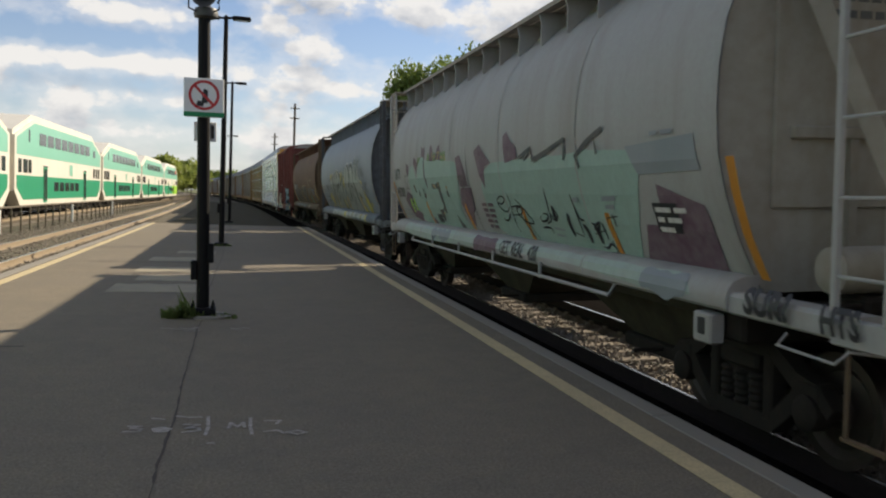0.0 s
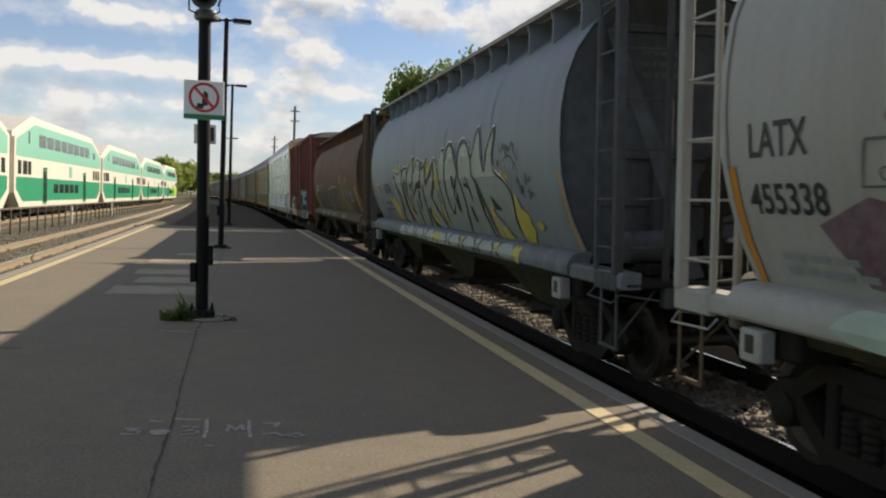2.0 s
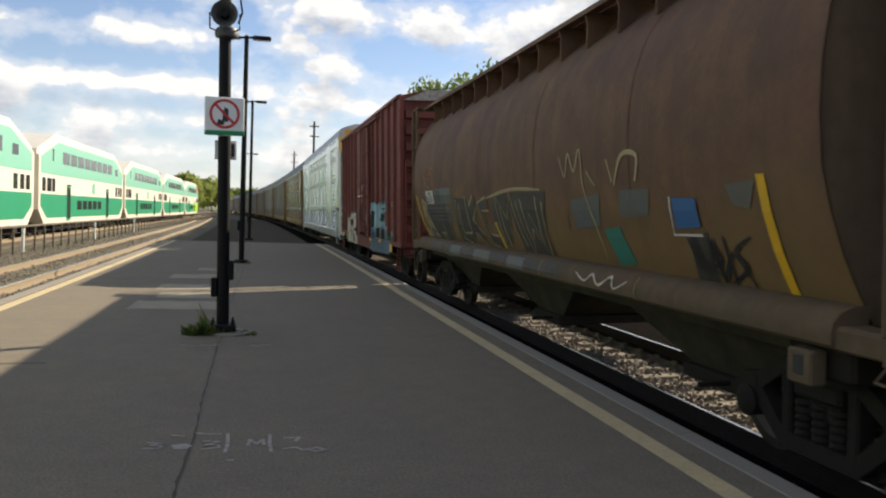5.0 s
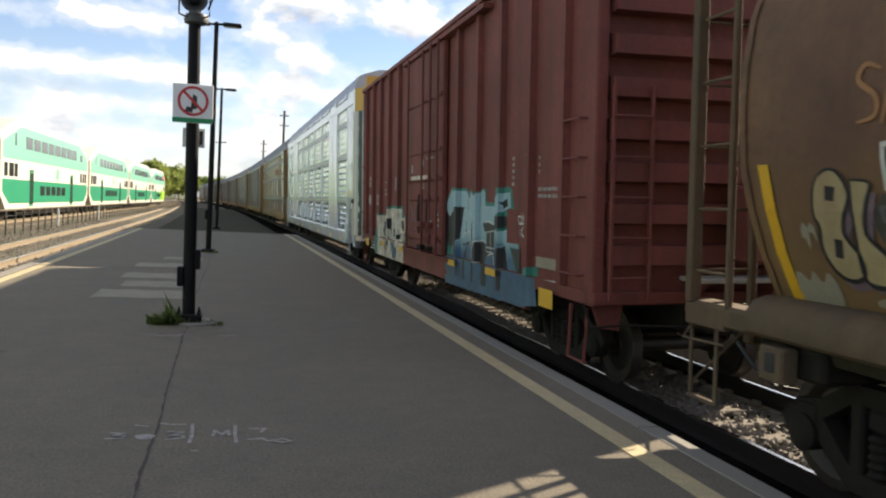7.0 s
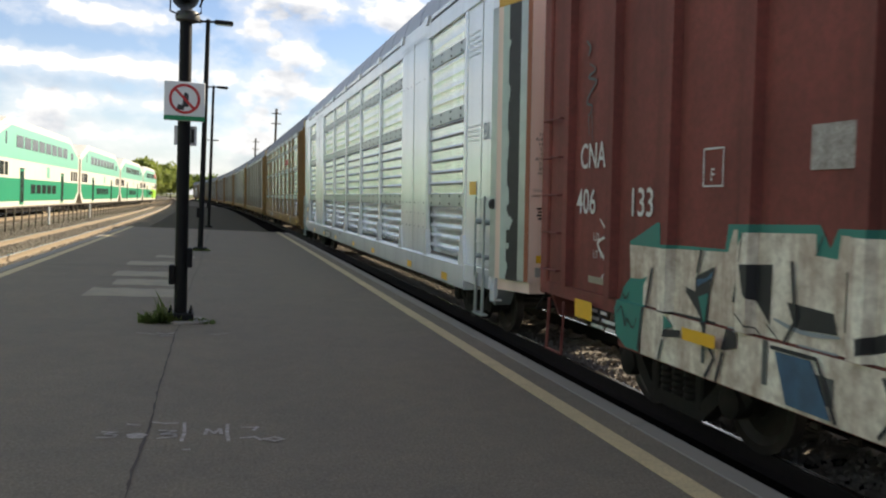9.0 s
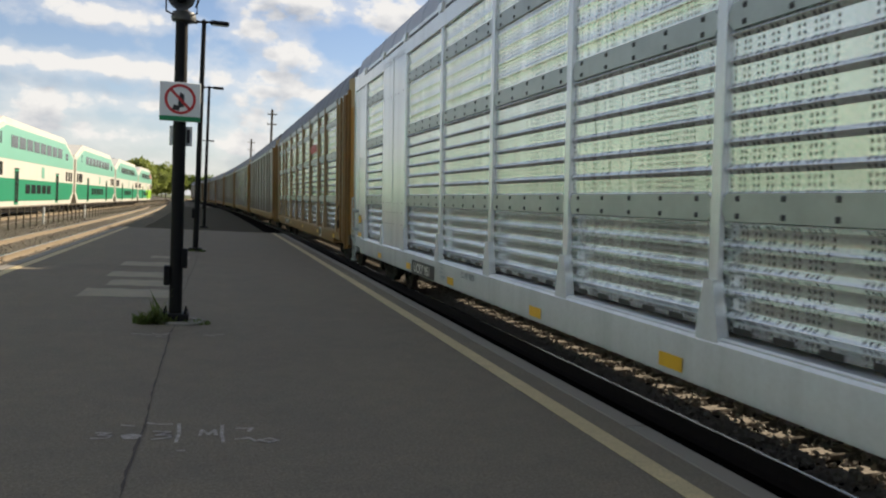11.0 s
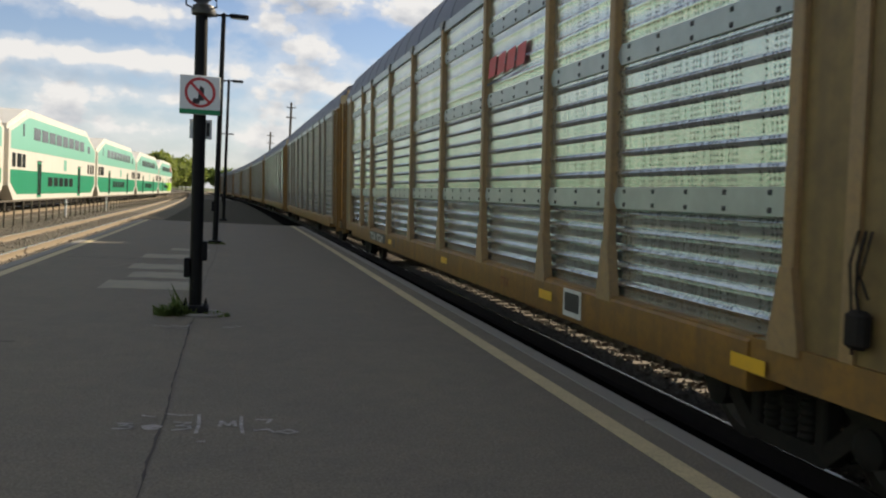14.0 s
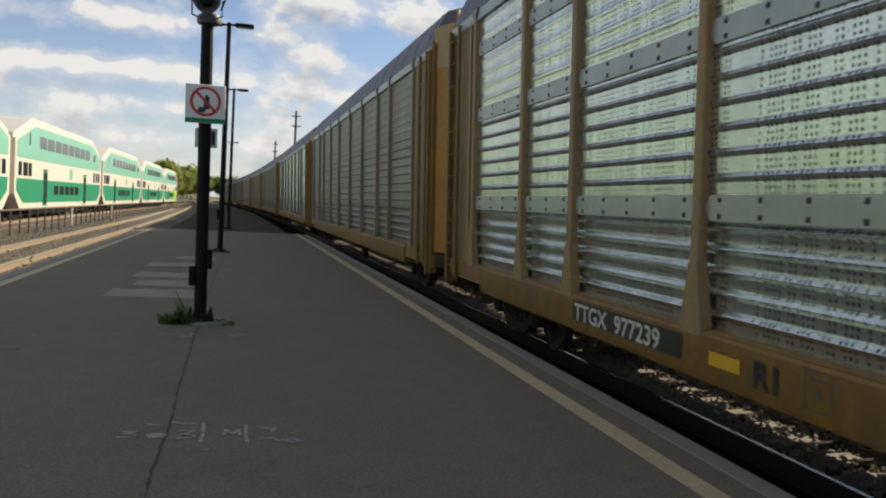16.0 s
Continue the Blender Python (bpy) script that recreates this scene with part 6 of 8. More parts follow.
    figure("graffiti", [[(0.63, 1.74), (0.55, 1.75), (0.43, 1.54), (0.34, 1.46), (0.59, 1.46), (0.68, 1.59)], [(0.36, 2.41), (0.25, 2.66), (0.2, 2.6), (0.11, 2.51)], [(-0.29, 2.3), (-0.35, 2.44), (-0.5, 2.25), (-0.35, 2.24)], [(3.69, 2.52), (3.43, 2.76), (3.22, 2.53)], [(2.16, 2.63), (1.88, 2.84), (1.77, 2.76)]], "yellow_spray", c, HOP, 0.012, "yellow graffiti fill")
    brush("graffiti_line", [[(0.49, 2.66), (0.55, 2.29), (-0.03, 2.5), (-0.27, 2.68), (-0.22, 2.32), (0.25, 2.03), (0.07, 1.81), (-0.18, 1.5)], [(0.64, 1.79), (0.81, 1.71), (0.79, 1.5), (0.45, 1.4)]], "black_paint", c, HOP, 0.12, 0.016, soft=False)
    figure("graffiti", [[(-1.58, 2.4), (-1.71, 2.4), (-1.64, 2.17), (-1.53, 2.2)], [(-3.01, 2.24), (-3.18, 2.23), (-3.2, 1.85), (-3.06, 1.9)], [(-2.41, 1.89), (-2.51, 1.89), (-2.55, 1.62), (-2.45, 1.64)], [(-1.6, 1.97), (-1.82, 2.15), (-1.74, 1.75), (-1.6, 1.8)]], "black_paint", c, HOP, 0.021, "black letter gap")
    brush("graffiti_shine", [[(-1.37, 2.62), (-1.49, 2.74), (-1.66, 2.76), (-1.78, 2.66)], [(-2.22, 2.6), (-2.39, 2.72), (-2.59, 2.7)], [(0.95, 2.5), (1.19, 2.55)], [(-3.82, 2.62), (-3.99, 2.8)]], "white_paint", c, HOP, 0.035, 0.018)
    figure("graffiti", [[(4.76, 1.94), (4.5, 1.92), (4.2, 2.07), (4.05, 1.76), (4.1, 1.5), (4.35, 1.45)], [(4.83, 1.96), (4.74, 2.02), (4.70, 1.95), (4.79, 1.88)], [(0.38, 2.37), (0.27, 2.69), (0.19, 2.6), (0.09, 2.53)], [(0.64, 1.8), (0.48, 1.78), (0.29, 1.47), (0.62, 1.52)], [(-0.31, 2.29), (-0.37, 2.47), (-0.50, 2.28), (-0.40, 2.27)], [(-4.74, 2.05), (-4.86, 2.11), (-4.91, 1.9), (-5.17, 1.81), (-5.12, 1.7), (-5.2, 1.6), (-5.08, 1.52), (-4.95, 1.4), (-4.66, 1.4), (-4.6, 1.7)], [(-5.32, 1.7), (-5.5, 1.74), (-5.62, 1.68), (-5.41, 1.6)], [(-3.75, 1.58), (-3.98, 1.65), (-4.1, 1.38), (-3.7, 1.38)]], "yellow_spray", c, HOP, 0.017, "yellow sprayed patch")
    brush("tag_line", [[(-4.3, 2.84), (-4.39, 2.67), (-4.5, 2.79), (-4.65, 2.64), (-4.65, 2.77), (-4.76, 2.68), (-4.89, 2.79), (-4.99, 2.65), (-5.11, 2.54), (-5.13, 2.72)], [(-4.46, 2.56), (-4.75, 2.62), (-4.98, 2.51), (-5.07, 2.39)], [(-4.81, 2.39), (-4.94, 2.24)], [(-4.94, 2.16), (-5.04, 2.32), (-5.08, 2.09), (-5.13, 2.19), (-5.22, 2.17), (-5.11, 2.09), (-5.23, 2.05)], [(-5.27, 2.33), (-5.35, 2.21), (-5.38, 2.36), (-5.45, 2.26), (-5.57, 2.33)], [(-5.32, 2.11), (-5.44, 2.15), (-5.38, 2.03), (-5.51, 2.11), (-5.59, 2.05)], [(-5.27, 1.97), (-5.28, 1.79)]], "grey_dark", c, HOP, 0.03, 0.012)
    for yy, zz, mt in ((-4.25, 2.53, "grey_dark"), (-4.51, 2.49, "grey_spray"), (-4.71, 2.48, "grey_spray"), (-4.86, 2.46, "grey_spray"), (-4.72, 2.26, "grey_spray"), (-4.4, 2.39, "yellow_spray"), (-4.52, 2.35, "yellow_spray"), (-4.62, 2.33, "yellow_spray")):
        figure("paint_dab", [[(yy + 0.05 * math.cos(k), zz + 0.055 * math.sin(k)) for k in range(6)]], mt, c, HOP, 0.012)
    figure("patch", [rect(6.68, 5.95, 2.02, 2.36)], "hop_white", c, HOP, 0.009, "pale patch under the mark")
    lettering("mark", "LATX", 0.34, 6.72, 2.06, "black_paint", c, HOP, 0.014, stretch=0.82)
    lettering("number", "455024", 0.34, 5.41, 2.10, "black_paint", c, HOP, 0.014, stretch=0.85)
    lettering("load_mark", "LD LMT", 0.10, 6.45, 1.80, "grey_dark", c, HOP, 0.016, stretch=0.85)
    lettering("load_mark", "LT WT", 0.10, 6.30, 1.64, "grey_dark", c, HOP, 0.016, stretch=0.85)
    bars("small_print", 5.75, 1.88, 2, 1.0, 0.055, 0.10, "grey_dark", c, HOP, 0.016, 7)
    brush("tag_line", [[(6.1, 1.65), (5.98, 1.47), (5.84, 1.7), (5.7, 1.53), (5.54, 1.75), (5.49, 1.51), (5.22, 1.6)], [(5.35, 1.56), (5.26, 1.43)]], "grey_dark", c, HOP, 0.05, 0.018)
    figure("graffiti", [[(5.17, 1.46), (4.69, 1.49), (4.75, 1.41), (5.16, 1.40)]], "orange", c, HOP, 0.01, "orange sprayed patch")
    for y, mat in ((4.0, "orange"), (2.64, "amber"), (-0.4, "amber"), (-3.55, "amber")):
        stripe(c, y, 1.42, 1.9, mat)
    stripe(c, -6.55, 1.42, 2.36)
    stripe(c, 7.13, 1.36, 2.36)
    figure("graffiti", [blotch(-4.6, 3.4, 1.18, 1.37, 29, 12, 0.02)], "fill_grey", c, sill, 0.006, "silver sprayed sill")
    for k in range(8):
        y = 3.0 - k * 0.95
        brush("graffiti_line", [[(y, 1.375), (y - 0.16, 1.27), (y - 0.05, 1.18)], [(y - 0.42, 1.375), (y - 0.30, 1.25), (y - 0.46, 1.18)]], "black_paint", c, sill, 0.065, 0.010, soft=False)
    figure("graffiti", [[(-1.9, 1.37), (-2.1, 1.37), (-2.0, 1.24)], [(-3.8, 1.37), (-4.05, 1.37), (-3.95, 1.22)]], "yellow_spray", c, sill, 0.012, "yellow sprayed wedge")
    figure("graffiti", [blotch(-0.4, 0.1, 1.18, 1.37, 33, 2, 0.02), blotch(-5.0, -4.7, 1.18, 1.37, 34, 2, 0.02)], "yellow_spray", c, sill, 0.012, "yellow sprayed patch")


def art_rust(c, e0, e1, y0, y1):
    figure("graffiti", [[(3.5, 2.29), (2.37, 2.22), (2.98, 1.42), (3.96, 1.38)], [(0.85, 2.28), (0.02, 2.33), (0.48, 1.5), (1.3, 1.47)], [(-0.16, 2.3), (-1.68, 2.3), (-1.27, 1.66), (-1.33, 1.41), (0.05, 1.36), (-0.1, 1.83)], [(-5.13, 1.83), (-5.45, 1.87), (-5.34, 1.4), (-4.97, 1.38)]], "tar_spray", c, HOP, 0.009, "dark graffiti fill")
    figure("graffiti", [[(-2.52, 2.17), (-3.41, 2.24), (-3.2, 1.88), (-2.45, 1.82)], [(-3.92, 2.26), (-4.59, 2.26), (-4.45, 2.0), (-3.81, 1.98)], [(-5.89, 2.26), (-6.3, 2.29), (-6.17, 2.07), (-5.95, 2.1)]], "slate_spray", c, HOP, 0.009, "slate blue sprayed patch")
    figure("graffiti", [[(-3.29, 1.84), (-3.71, 1.88), (-3.8, 1.49), (-3.35, 1.43)]], "teal_spray", c, HOP, 0.009, "dull green sprayed patch")
    brush("graffiti_line", [[(1.18, 2.24), (-0.21, 2.35), (-1.52, 2.32)], [(-3.13, 2.49), (-3.34, 2.32)], [(-3.68, 2.59), (-3.8, 2.35)], [(-3.84, 2.31), (-4.05, 2.61), (-4.39, 2.59), (-4.33, 2.34)], [(4.08, 2.37), (4.66, 1.36)]], "ochre_spray", c, HOP, 0.05, 0.013)
    brush("graffiti_line", [[(-5.39, 1.81), (-5.55, 1.64), (-5.25, 1.53)], [(-5.67, 1.85), (-5.65, 1.58), (-5.62, 1.42)], [(-6.07, 1.85), (-5.8, 1.72), (-5.89, 1.59), (-5.56, 1.44)], [(-5.28, 1.63), (-5.48, 1.44)], [(2.47, 2.14), (2.16, 1.8), (3.62, 1.39)], [(-2.24, 1.77), (-2.25, 2.04)]], "black_paint", c, HOP, 0.04, 0.015)
    figure("placard", [[(-5.0, 2.17), (-5.4, 2.16), (-5.38, 1.91), (-4.95, 1.89)]], "blue_glass", c, HOP, 0.018, "small blue placard")
    brush("placard_rim", [[(-4.96, 2.18), (-4.88, 1.83), (-5.38, 1.84)]], "white_paint", c, HOP, 0.025, 0.020, soft=False)
    figure("graffiti", [blotch(6.66, 7.06, 1.43, 1.62, 95, 3, 0.05), blotch(6.05, 6.36, 1.42, 1.52, 96, 2, 0.03), blotch(6.72, 6.86, 1.85, 1.95, 97, 2, 0.03)], "pale_paint", c, HOP, 0.010, "pale worn patch")
    figure("graffiti", [[(6.09, 2.16), (5.4, 2.14), (4.9, 2.17), (4.1, 2.3), (4.5, 1.42), (5.0, 1.40), (5.97, 1.41), (6.08, 1.75), (6.22, 2.0)]], "tar_spray", c, HOP, 0.009, "sooty black sprayed field")
    eight = [[(6.6, 2.27), (6.50, 2.31), (6.41, 2.28), (6.35, 2.15), (6.43, 2.0), (6.45, 1.9), (6.36, 1.77), (6.38, 1.65), (6.5, 1.61), (6.62, 1.66), (6.68, 1.81), (6.66, 1.95), (6.69, 2.02), (6.66, 2.18)], [(6.32, 2.24), (6.17, 2.22), (6.22, 2.1), (6.27, 1.92), (6.15, 1.8), (6.08, 1.7), (6.2, 1.6), (6.37, 1.62), (6.36, 1.89)]]
    figure("graffiti", [[(y - 0.04, z - 0.06) for y, z in line] for line in eight], "plum", c, HOP, 0.012, "dark letter shade")
    figure("graffiti", eight, "ochre_spray", c, HOP, 0.015, "ochre looping letter")
    brush("graffiti_line", [line + line[:1] for line in eight], "black_paint", c, HOP, 0.03, 0.018)
    figure("graffiti", [[(6.54, 2.21), (6.45, 2.2), (6.49, 2.11), (6.56, 2.12)], [(6.55, 1.88), (6.48, 1.87), (6.51, 1.75), (6.58, 1.76)]], "black_paint", c, HOP, 0.018, "dark letter gap")
    brush("graffiti_line", [[(6.18, 1.66), (5.97, 1.42)], [(5.13, 1.42), (5.13, 1.54), (5.12, 1.76)], [(5.13, 1.54), (5.45, 1.55), (5.64, 1.57), (5.39, 1.42), (5.31, 1.42), (5.34, 1.52)]], "ochre_spray", c, HOP, 0.03, 0.014, soft=False)
    brush("tag_line", [[(6.06, 2.86), (6.18, 2.9), (6.23, 2.81), (6.09, 2.71), (6.1, 2.6), (6.24, 2.57)], [(6.05, 2.55), (5.92, 2.92), (5.88, 2.61)], [(6.0, 2.7), (5.87, 2.73)], [(5.64, 2.99), (5.79, 2.73), (5.83, 2.58), (5.74, 2.52), (5.66, 2.57)], [(5.66, 2.95), (5.53, 2.86), (5.7, 2.76), (5.53, 2.66)], [(5.27, 2.89), (5.38, 2.94), (5.47, 2.86), (5.31, 2.73), (5.29, 2.61), (5.44, 2.57)]], "rust_tag", c, HOP, 0.035, 0.012, "faded orange chalk-like tag")
    figure("graffiti", [blotch(4.6, 5.93, 1.18, 1.365, 91, 3, 0.012), blotch(-1.9, 4.3, 1.18, 1.36, 92, 10, 0.012)], "tar_spray", c, SILL[1:], 0.004, "sooty sprayed sill")
    figure("patch", [rect(6.06, 5.31, 2.175, 2.45)], "white_paint", c, HOP, 0.012, "white patch under the mark")
    lettering("mark", "LATX", 0.315, 6.04, 2.20, "black_paint", c, HOP, 0.016, spread=0.006, stretch=0.82)
    figure("patch", [rect(5.18, 3.7, 2.17, 2.48)], "slate_spray", c, HOP, 0.010, "grey painted-out patch")
    lettering("number", "700", 0.34, 5.12, 2.21, "black_paint", c, HOP, 0.016, stretch=0.95)
    figure("patch", [rect(6.12, 3.9, 1.99, 2.09), rect(6.12, 3.9, 1.83, 1.93)], "slate_spray", c, HOP, 0.013, "grey painted-over line")
    bars("small_print", 6.08, 2.07, 2, 2.0, 0.06, 0.10, "black_paint", c, HOP, 0.018, 9)
    for y, z in ((7.12, 2.36), (-6.38, 2.33), (1.01, 1.85)):
        stripe(c, y, 1.42, z, "amber")
    # blocky faded letters, dark with a worn ochre edge
    block = [[(3.3, 2.2), (3.55, 1.55), (2.9, 1.5)], [(2.5, 2.25), (2.75, 1.5)], [(2.6, 1.9), (2.0, 2.2)], [(2.6, 1.85), (2.05, 1.5)], [(1.2, 2.15), (1.75, 2.1), (1.6, 1.55), (1.1, 1.5)], [(0.75, 1.5), (0.6, 2.2), (0.3, 1.8), (-0.05, 2.2), (-0.1, 1.5)], [(-0.45, 2.2), (-0.5, 1.5), (-0.8, 1.9), (-1.1, 1.5), (-1.35, 2.2)]]
    brush("graffiti_edge", block, "ochre_spray", c, HOP, 0.27, 0.0115, "worn ochre letter edge", soft=False)
    brush("graffiti_line", block, "tar_spray", c, HOP, 0.19, 0.0145, "sooty block letter", soft=False)
    brush("graffiti_line", [[(-2.3, 2.7), (-2.45, 2.45), (-2.6, 2.72), (-2.75, 2.5), (-2.95, 2.75), (-3.0, 2.3), (-3.1, 1.8), (-3.05, 1.5)]], "ochre_spray", c, HOP, 0.035, 0.012)
    brush("graffiti_line", [[(-5.09, 1.82), (-5.15, 1.51), (-5.2, 1.85), (-5.25, 1.5), (-5.5, 1.8), (-5.45, 1.45), (-5.75, 1.7), (-5.9, 1.42)]], "black_paint", c, HOP, 0.06, 0.015)
    brush("graffiti_line", [[(-2.6, 1.32), (-2.9, 1.24), (-3.1, 1.33), (-3.3, 1.22), (-3.6, 1.34), (-3.7, 1.22), (-4.0, 1.32)]], "cream_spray", c, SILL[1:], 0.03, 0.010)
    figure("patch", [rect(4.0, 3.2, 1.19, 1.36), rect(2.2, 1.2, 1.19, 1.36), rect(0.2, -0.6, 1.19, 1.36)], "slate_spray", c, SILL[1:], 0.006, "dull grey sprayed sill")


GAPS = [-13.4, 3.75, 20.9, 37.95, 55.4, 72.6, 99.75, 126.9, 155.4, 183.9, 212.5, 241.0, 269.5, 298.0, 326.5, 355.0]
hopper(GAPS[0], GAPS[1], "hop_white", "pale grey covered hopper car, weathered", lambda *a: None)
hopper(GAPS[1], GAPS[2], "hop_white", "pale covered hopper car under mint and plum graffiti", art_white, 1.9, 0.5)
hopper(GAPS[2], GAPS[3], "hop_grey", "blue-grey covered hopper car with bold silver graffiti letters", art_grey, 1.9, 0.96)
hopper(GAPS[3], GAPS[4], "hop_rust", "rusty brown covered hopper car with faded graffiti", art_rust, 1.65, 0.96)


def boxcar(a, b):
    c = car("boxcar", "oxide red boxcar with ribbed sides and graffiti", "freight car", a, b)
    L = b - a
    e0, e1 = -L / 2, L / 2
    y0, y1 = e0 + 1.42, e1 - 0.82
    X = 1.48
    m = Mesh()
    m.extrude([(-X, 1.0), (X, 1.0), (X, 5.12), (0.75, 5.26), (0, 5.29), (-0.75, 5.26), (-X, 5.12)], 1, y0 + 0.02, y1 - 0.02)
    part("body", m, "box_red", c, "oxide red steel body")
    # side ribs: the door lies between 62.3 and 65.8 m along the train
    mid = (a + b) / 2
    d0, d1 = 62.5 - mid, 65.85 - mid
    left, right = [-6.47, -5.40, -4.25, -3.17, -2.07], [2.8, 3.9, 5.0, 6.05, 7.1]
    for s in (-1, 1):
        for y in left + right:
            w = 0.075
            m = Mesh().extrude([(s * X, y - w), (s * (X + 0.085), y - w * 0.8), (s * (X + 0.085), y + w * 0.8), (s * X, y + w)], 2, 1.145, 5.05)
            part("side_post", m, "box_red", c)
        m = Mesh().extrude([(s * (X - 0.05), 0.70), (s * (X + 0.026), 0.70), (s * (X + 0.026), 1.02), (s * (X - 0.05), 1.02)], 1, y0 + 1.9, y1 - 1.9)
        part("side_sill", m, "box_red", c)
        m = Mesh().extrude([(s * (X - 0.05), 1.0), (s * (X + 0.03), 1.0), (s * (X + 0.03), 1.14), (s * (X - 0.05), 1.14)], 1, y0, y1)
        part("sill_flange", m, "box_red", c)
        m = Mesh().extrude([(s * (X - 0.05), 5.04), (s * (X + 0.09), 5.04), (s * (X + 0.09), 5.12), (s * (X - 0.05), 5.16)], 1, y0, y1)
        part("roof_eave", m, "box_red", c)
        # double door with ribs, bars and track
        d = part("door", Mesh().bevel_box(min(s * (X + 0.02), s * (X + 0.11)), max(s * (X + 0.02), s * (X + 0.11)), d0 + 0.2, d1 - 0.1, 1.12, 4.86, 0.015), "box_red", c, "sliding steel door")
        for z in (1.35, 2.47, 3.0, 3.95):
            part("door_rib", Mesh().extrude([(s * (X + 0.11), z - 0.04), (s * (X + 0.14), z - 0.025), (s * (X + 0.14), z + 0.025), (s * (X + 0.11), z + 0.04)], 1, d0 + 0.25, d1 - 0.15), "box_red", d)
        for y in (-1.16, -0.61, -0.02, 1.26):
            part("lock_bar", Mesh().tube([(s * (X + 0.18), y, 1.1), (s * (X + 0.18), y, 4.9)], 0.025, 6), "box_red", d, "vertical lock bar")
        part("door_track", Mesh().box(min(s * (X + 0.02), s * (X + 0.13)), max(s * (X + 0.02), s * (X + 0.13)), d0 - 0.3, d1 + 0.1, 1.05, 1.10), "box_red", c)
        part("door_track", Mesh().box(min(s * (X + 0.02), s * (X + 0.16)), max(s * (X + 0.02), s * (X + 0.16)), d0 - 2.2, d1 + 0.1, 4.87, 4.95), "box_red", c)
    part("latch_plate", Mesh().bevel_box(-X - 0.17, -X - 0.12, -0.44, 0.97, 2.47, 2.55, 0.01), "cream_spray", c, "pale worn latch bar")
    part("latch_rail", Mesh().bevel_box(-X - 0.16, -X - 0.12, -1.1, 1.74, 2.46, 2.54, 0.01), "box_red", c)
    for yy in (-0.02, 0.12, -0.61):
        part("lock_handle", Mesh().tube([(-X - 0.17, yy + 0.1, 2.2), (-X - 0.2, yy + 0.08, 1.95), (-X - 0.19, yy + 0.13, 1.65), (-X - 0.17, yy + 0.1, 1.45)], 0.014, 6), "dark_steel", c, "dark bent lock handle")
        part("lock_keeper", Mesh().bevel_box(-X - 0.22, -X - 0.11, yy - 0.05, yy + 0.05, 1.58, 1.68, 0.01), "box_red", c)
        part("lock_keeper", Mesh().bevel_box(-X - 0.22, -X - 0.11, yy - 0.06, yy + 0.06, 1.15, 1.24, 0.01), "dark_steel", c)
    for ya, yb in ((-1.08, -0.68), (-0.52, -0.1), (0.15, 1.15)):
        part("door_stiffener", Mesh().extrude([(-X - 0.11, 2.06), (-X - 0.15, 2.09), (-X - 0.15, 2.12), (-X - 0.11, 2.15)], 1, ya, yb), "box_red", c)
        part("door_stiffener", Mesh().extrude([(-X - 0.11, 1.30), (-X - 0.14, 1.34), (-X - 0.14, 1.44), (-X - 0.11, 1.48)], 1, ya, yb), "box_red", c)
    # corrugated ends
    for s, y, e in ((-1, y0, e0), (1, y1, e1)):
        for k in range(8):
            z = 1.53 + k * 0.44
            m = Mesh().extrude([(y, z - 0.12), (y + s * 0.17, z - 0.10), (y + s * 0.17, z + 0.10), (y, z + 0.12)], 0, -1.34, 1.34)
            part("end_rib", m, "box_red", c)
        for x in (-1.44, 1.44):
            part("corner_post", Mesh().bevel_box(x - 0.07, x + 0.07, y - 0.09, y + 0.13, 0.98, 5.1, 0.02), "box_red", c)
        part("end_sill", Mesh().bevel_box(-1.5, 1.5, min(y, y + s * 0.12), max(y, y + s * 0.12), 1.0, 1.14, 0.015), "box_red", c)
        part("draft_plate", Mesh().extrude([(-1.44, 1.0), (-1.08, 1.0), (-1.12, 0.70), (-1.34, 0.74)], 1, min(y - s * 0.1, y - s * 0.04), max(y - s * 0.1, y - s * 0.04)), "box_red", c)
        for k in range(5):
            z = 1.3 + k * 0.42
            part("grab_iron", Mesh().tube([(-X - 0.02, y - s * 0.12, z), (-X - 0.12, y - s * 0.12, z), (-X - 0.12, y - s * 0.58, z), (-X - 0.02, y - s * 0.58, z)], 0.013, 6), "box_red", c)
        part("step", Mesh().tube([(-1.47, y - s * 0.52, 0.95), (-1.5, y - s * 0.52, 0.36), (-1.5, y - s * 0.1, 0.36), (-1.47, y - s * 0.1, 0.95)], 0.022, 6), "box_red", c)
        stile = Mesh()
        for x in (-1.36, -0.92):
            stile.bevel_box(x - 0.02, x + 0.02, min(y + s * 0.18, y + s * 0.22), max(y + s * 0.18, y + s * 0.22), 1.05, 3.3, 0.006)
        rack = part("ladder", stile, "box_red", c)
        for k in range(5):
            part("rung", Mesh().tube([(-1.36, y + s * 0.24, 1.3 + k * 0.42), (-0.92, y + s * 0.24, 1.3 + k * 0.42)], 0.013, 6), "box_red", rack)
        # board and brackets are additions that hold back low sun between the cars
        m = Mesh().bevel_box(-0.5, 1.45, min(y + s * 0.1, y + s * 0.52), max(y + s * 0.1, y + s * 0.52), 1.26, 1.31, 0.01)
        part("crossover_board", m, "walkway", c, "added grating step that blocks sun past the end")
        for x in (-0.4, 0.5, 1.35):
            part("board_bracket", Mesh().extrude([(y + s * 0.1, 1.26), (y + s * 0.5, 1.26), (y + s * 0.1, 0.92)], 0, x - 0.02, x + 0.02), "box_red", c)
        part("uncoupling_rod", Mesh().tube([(-1.52, y - s * 0.1, 1.0), (-1.54, y + s * 0.16, 0.78), (-1.2, y + s * 0.2, 0.80), (-0.2, y + s * 0.34, 0.78)], 0.014, 6), "dark_steel", c)
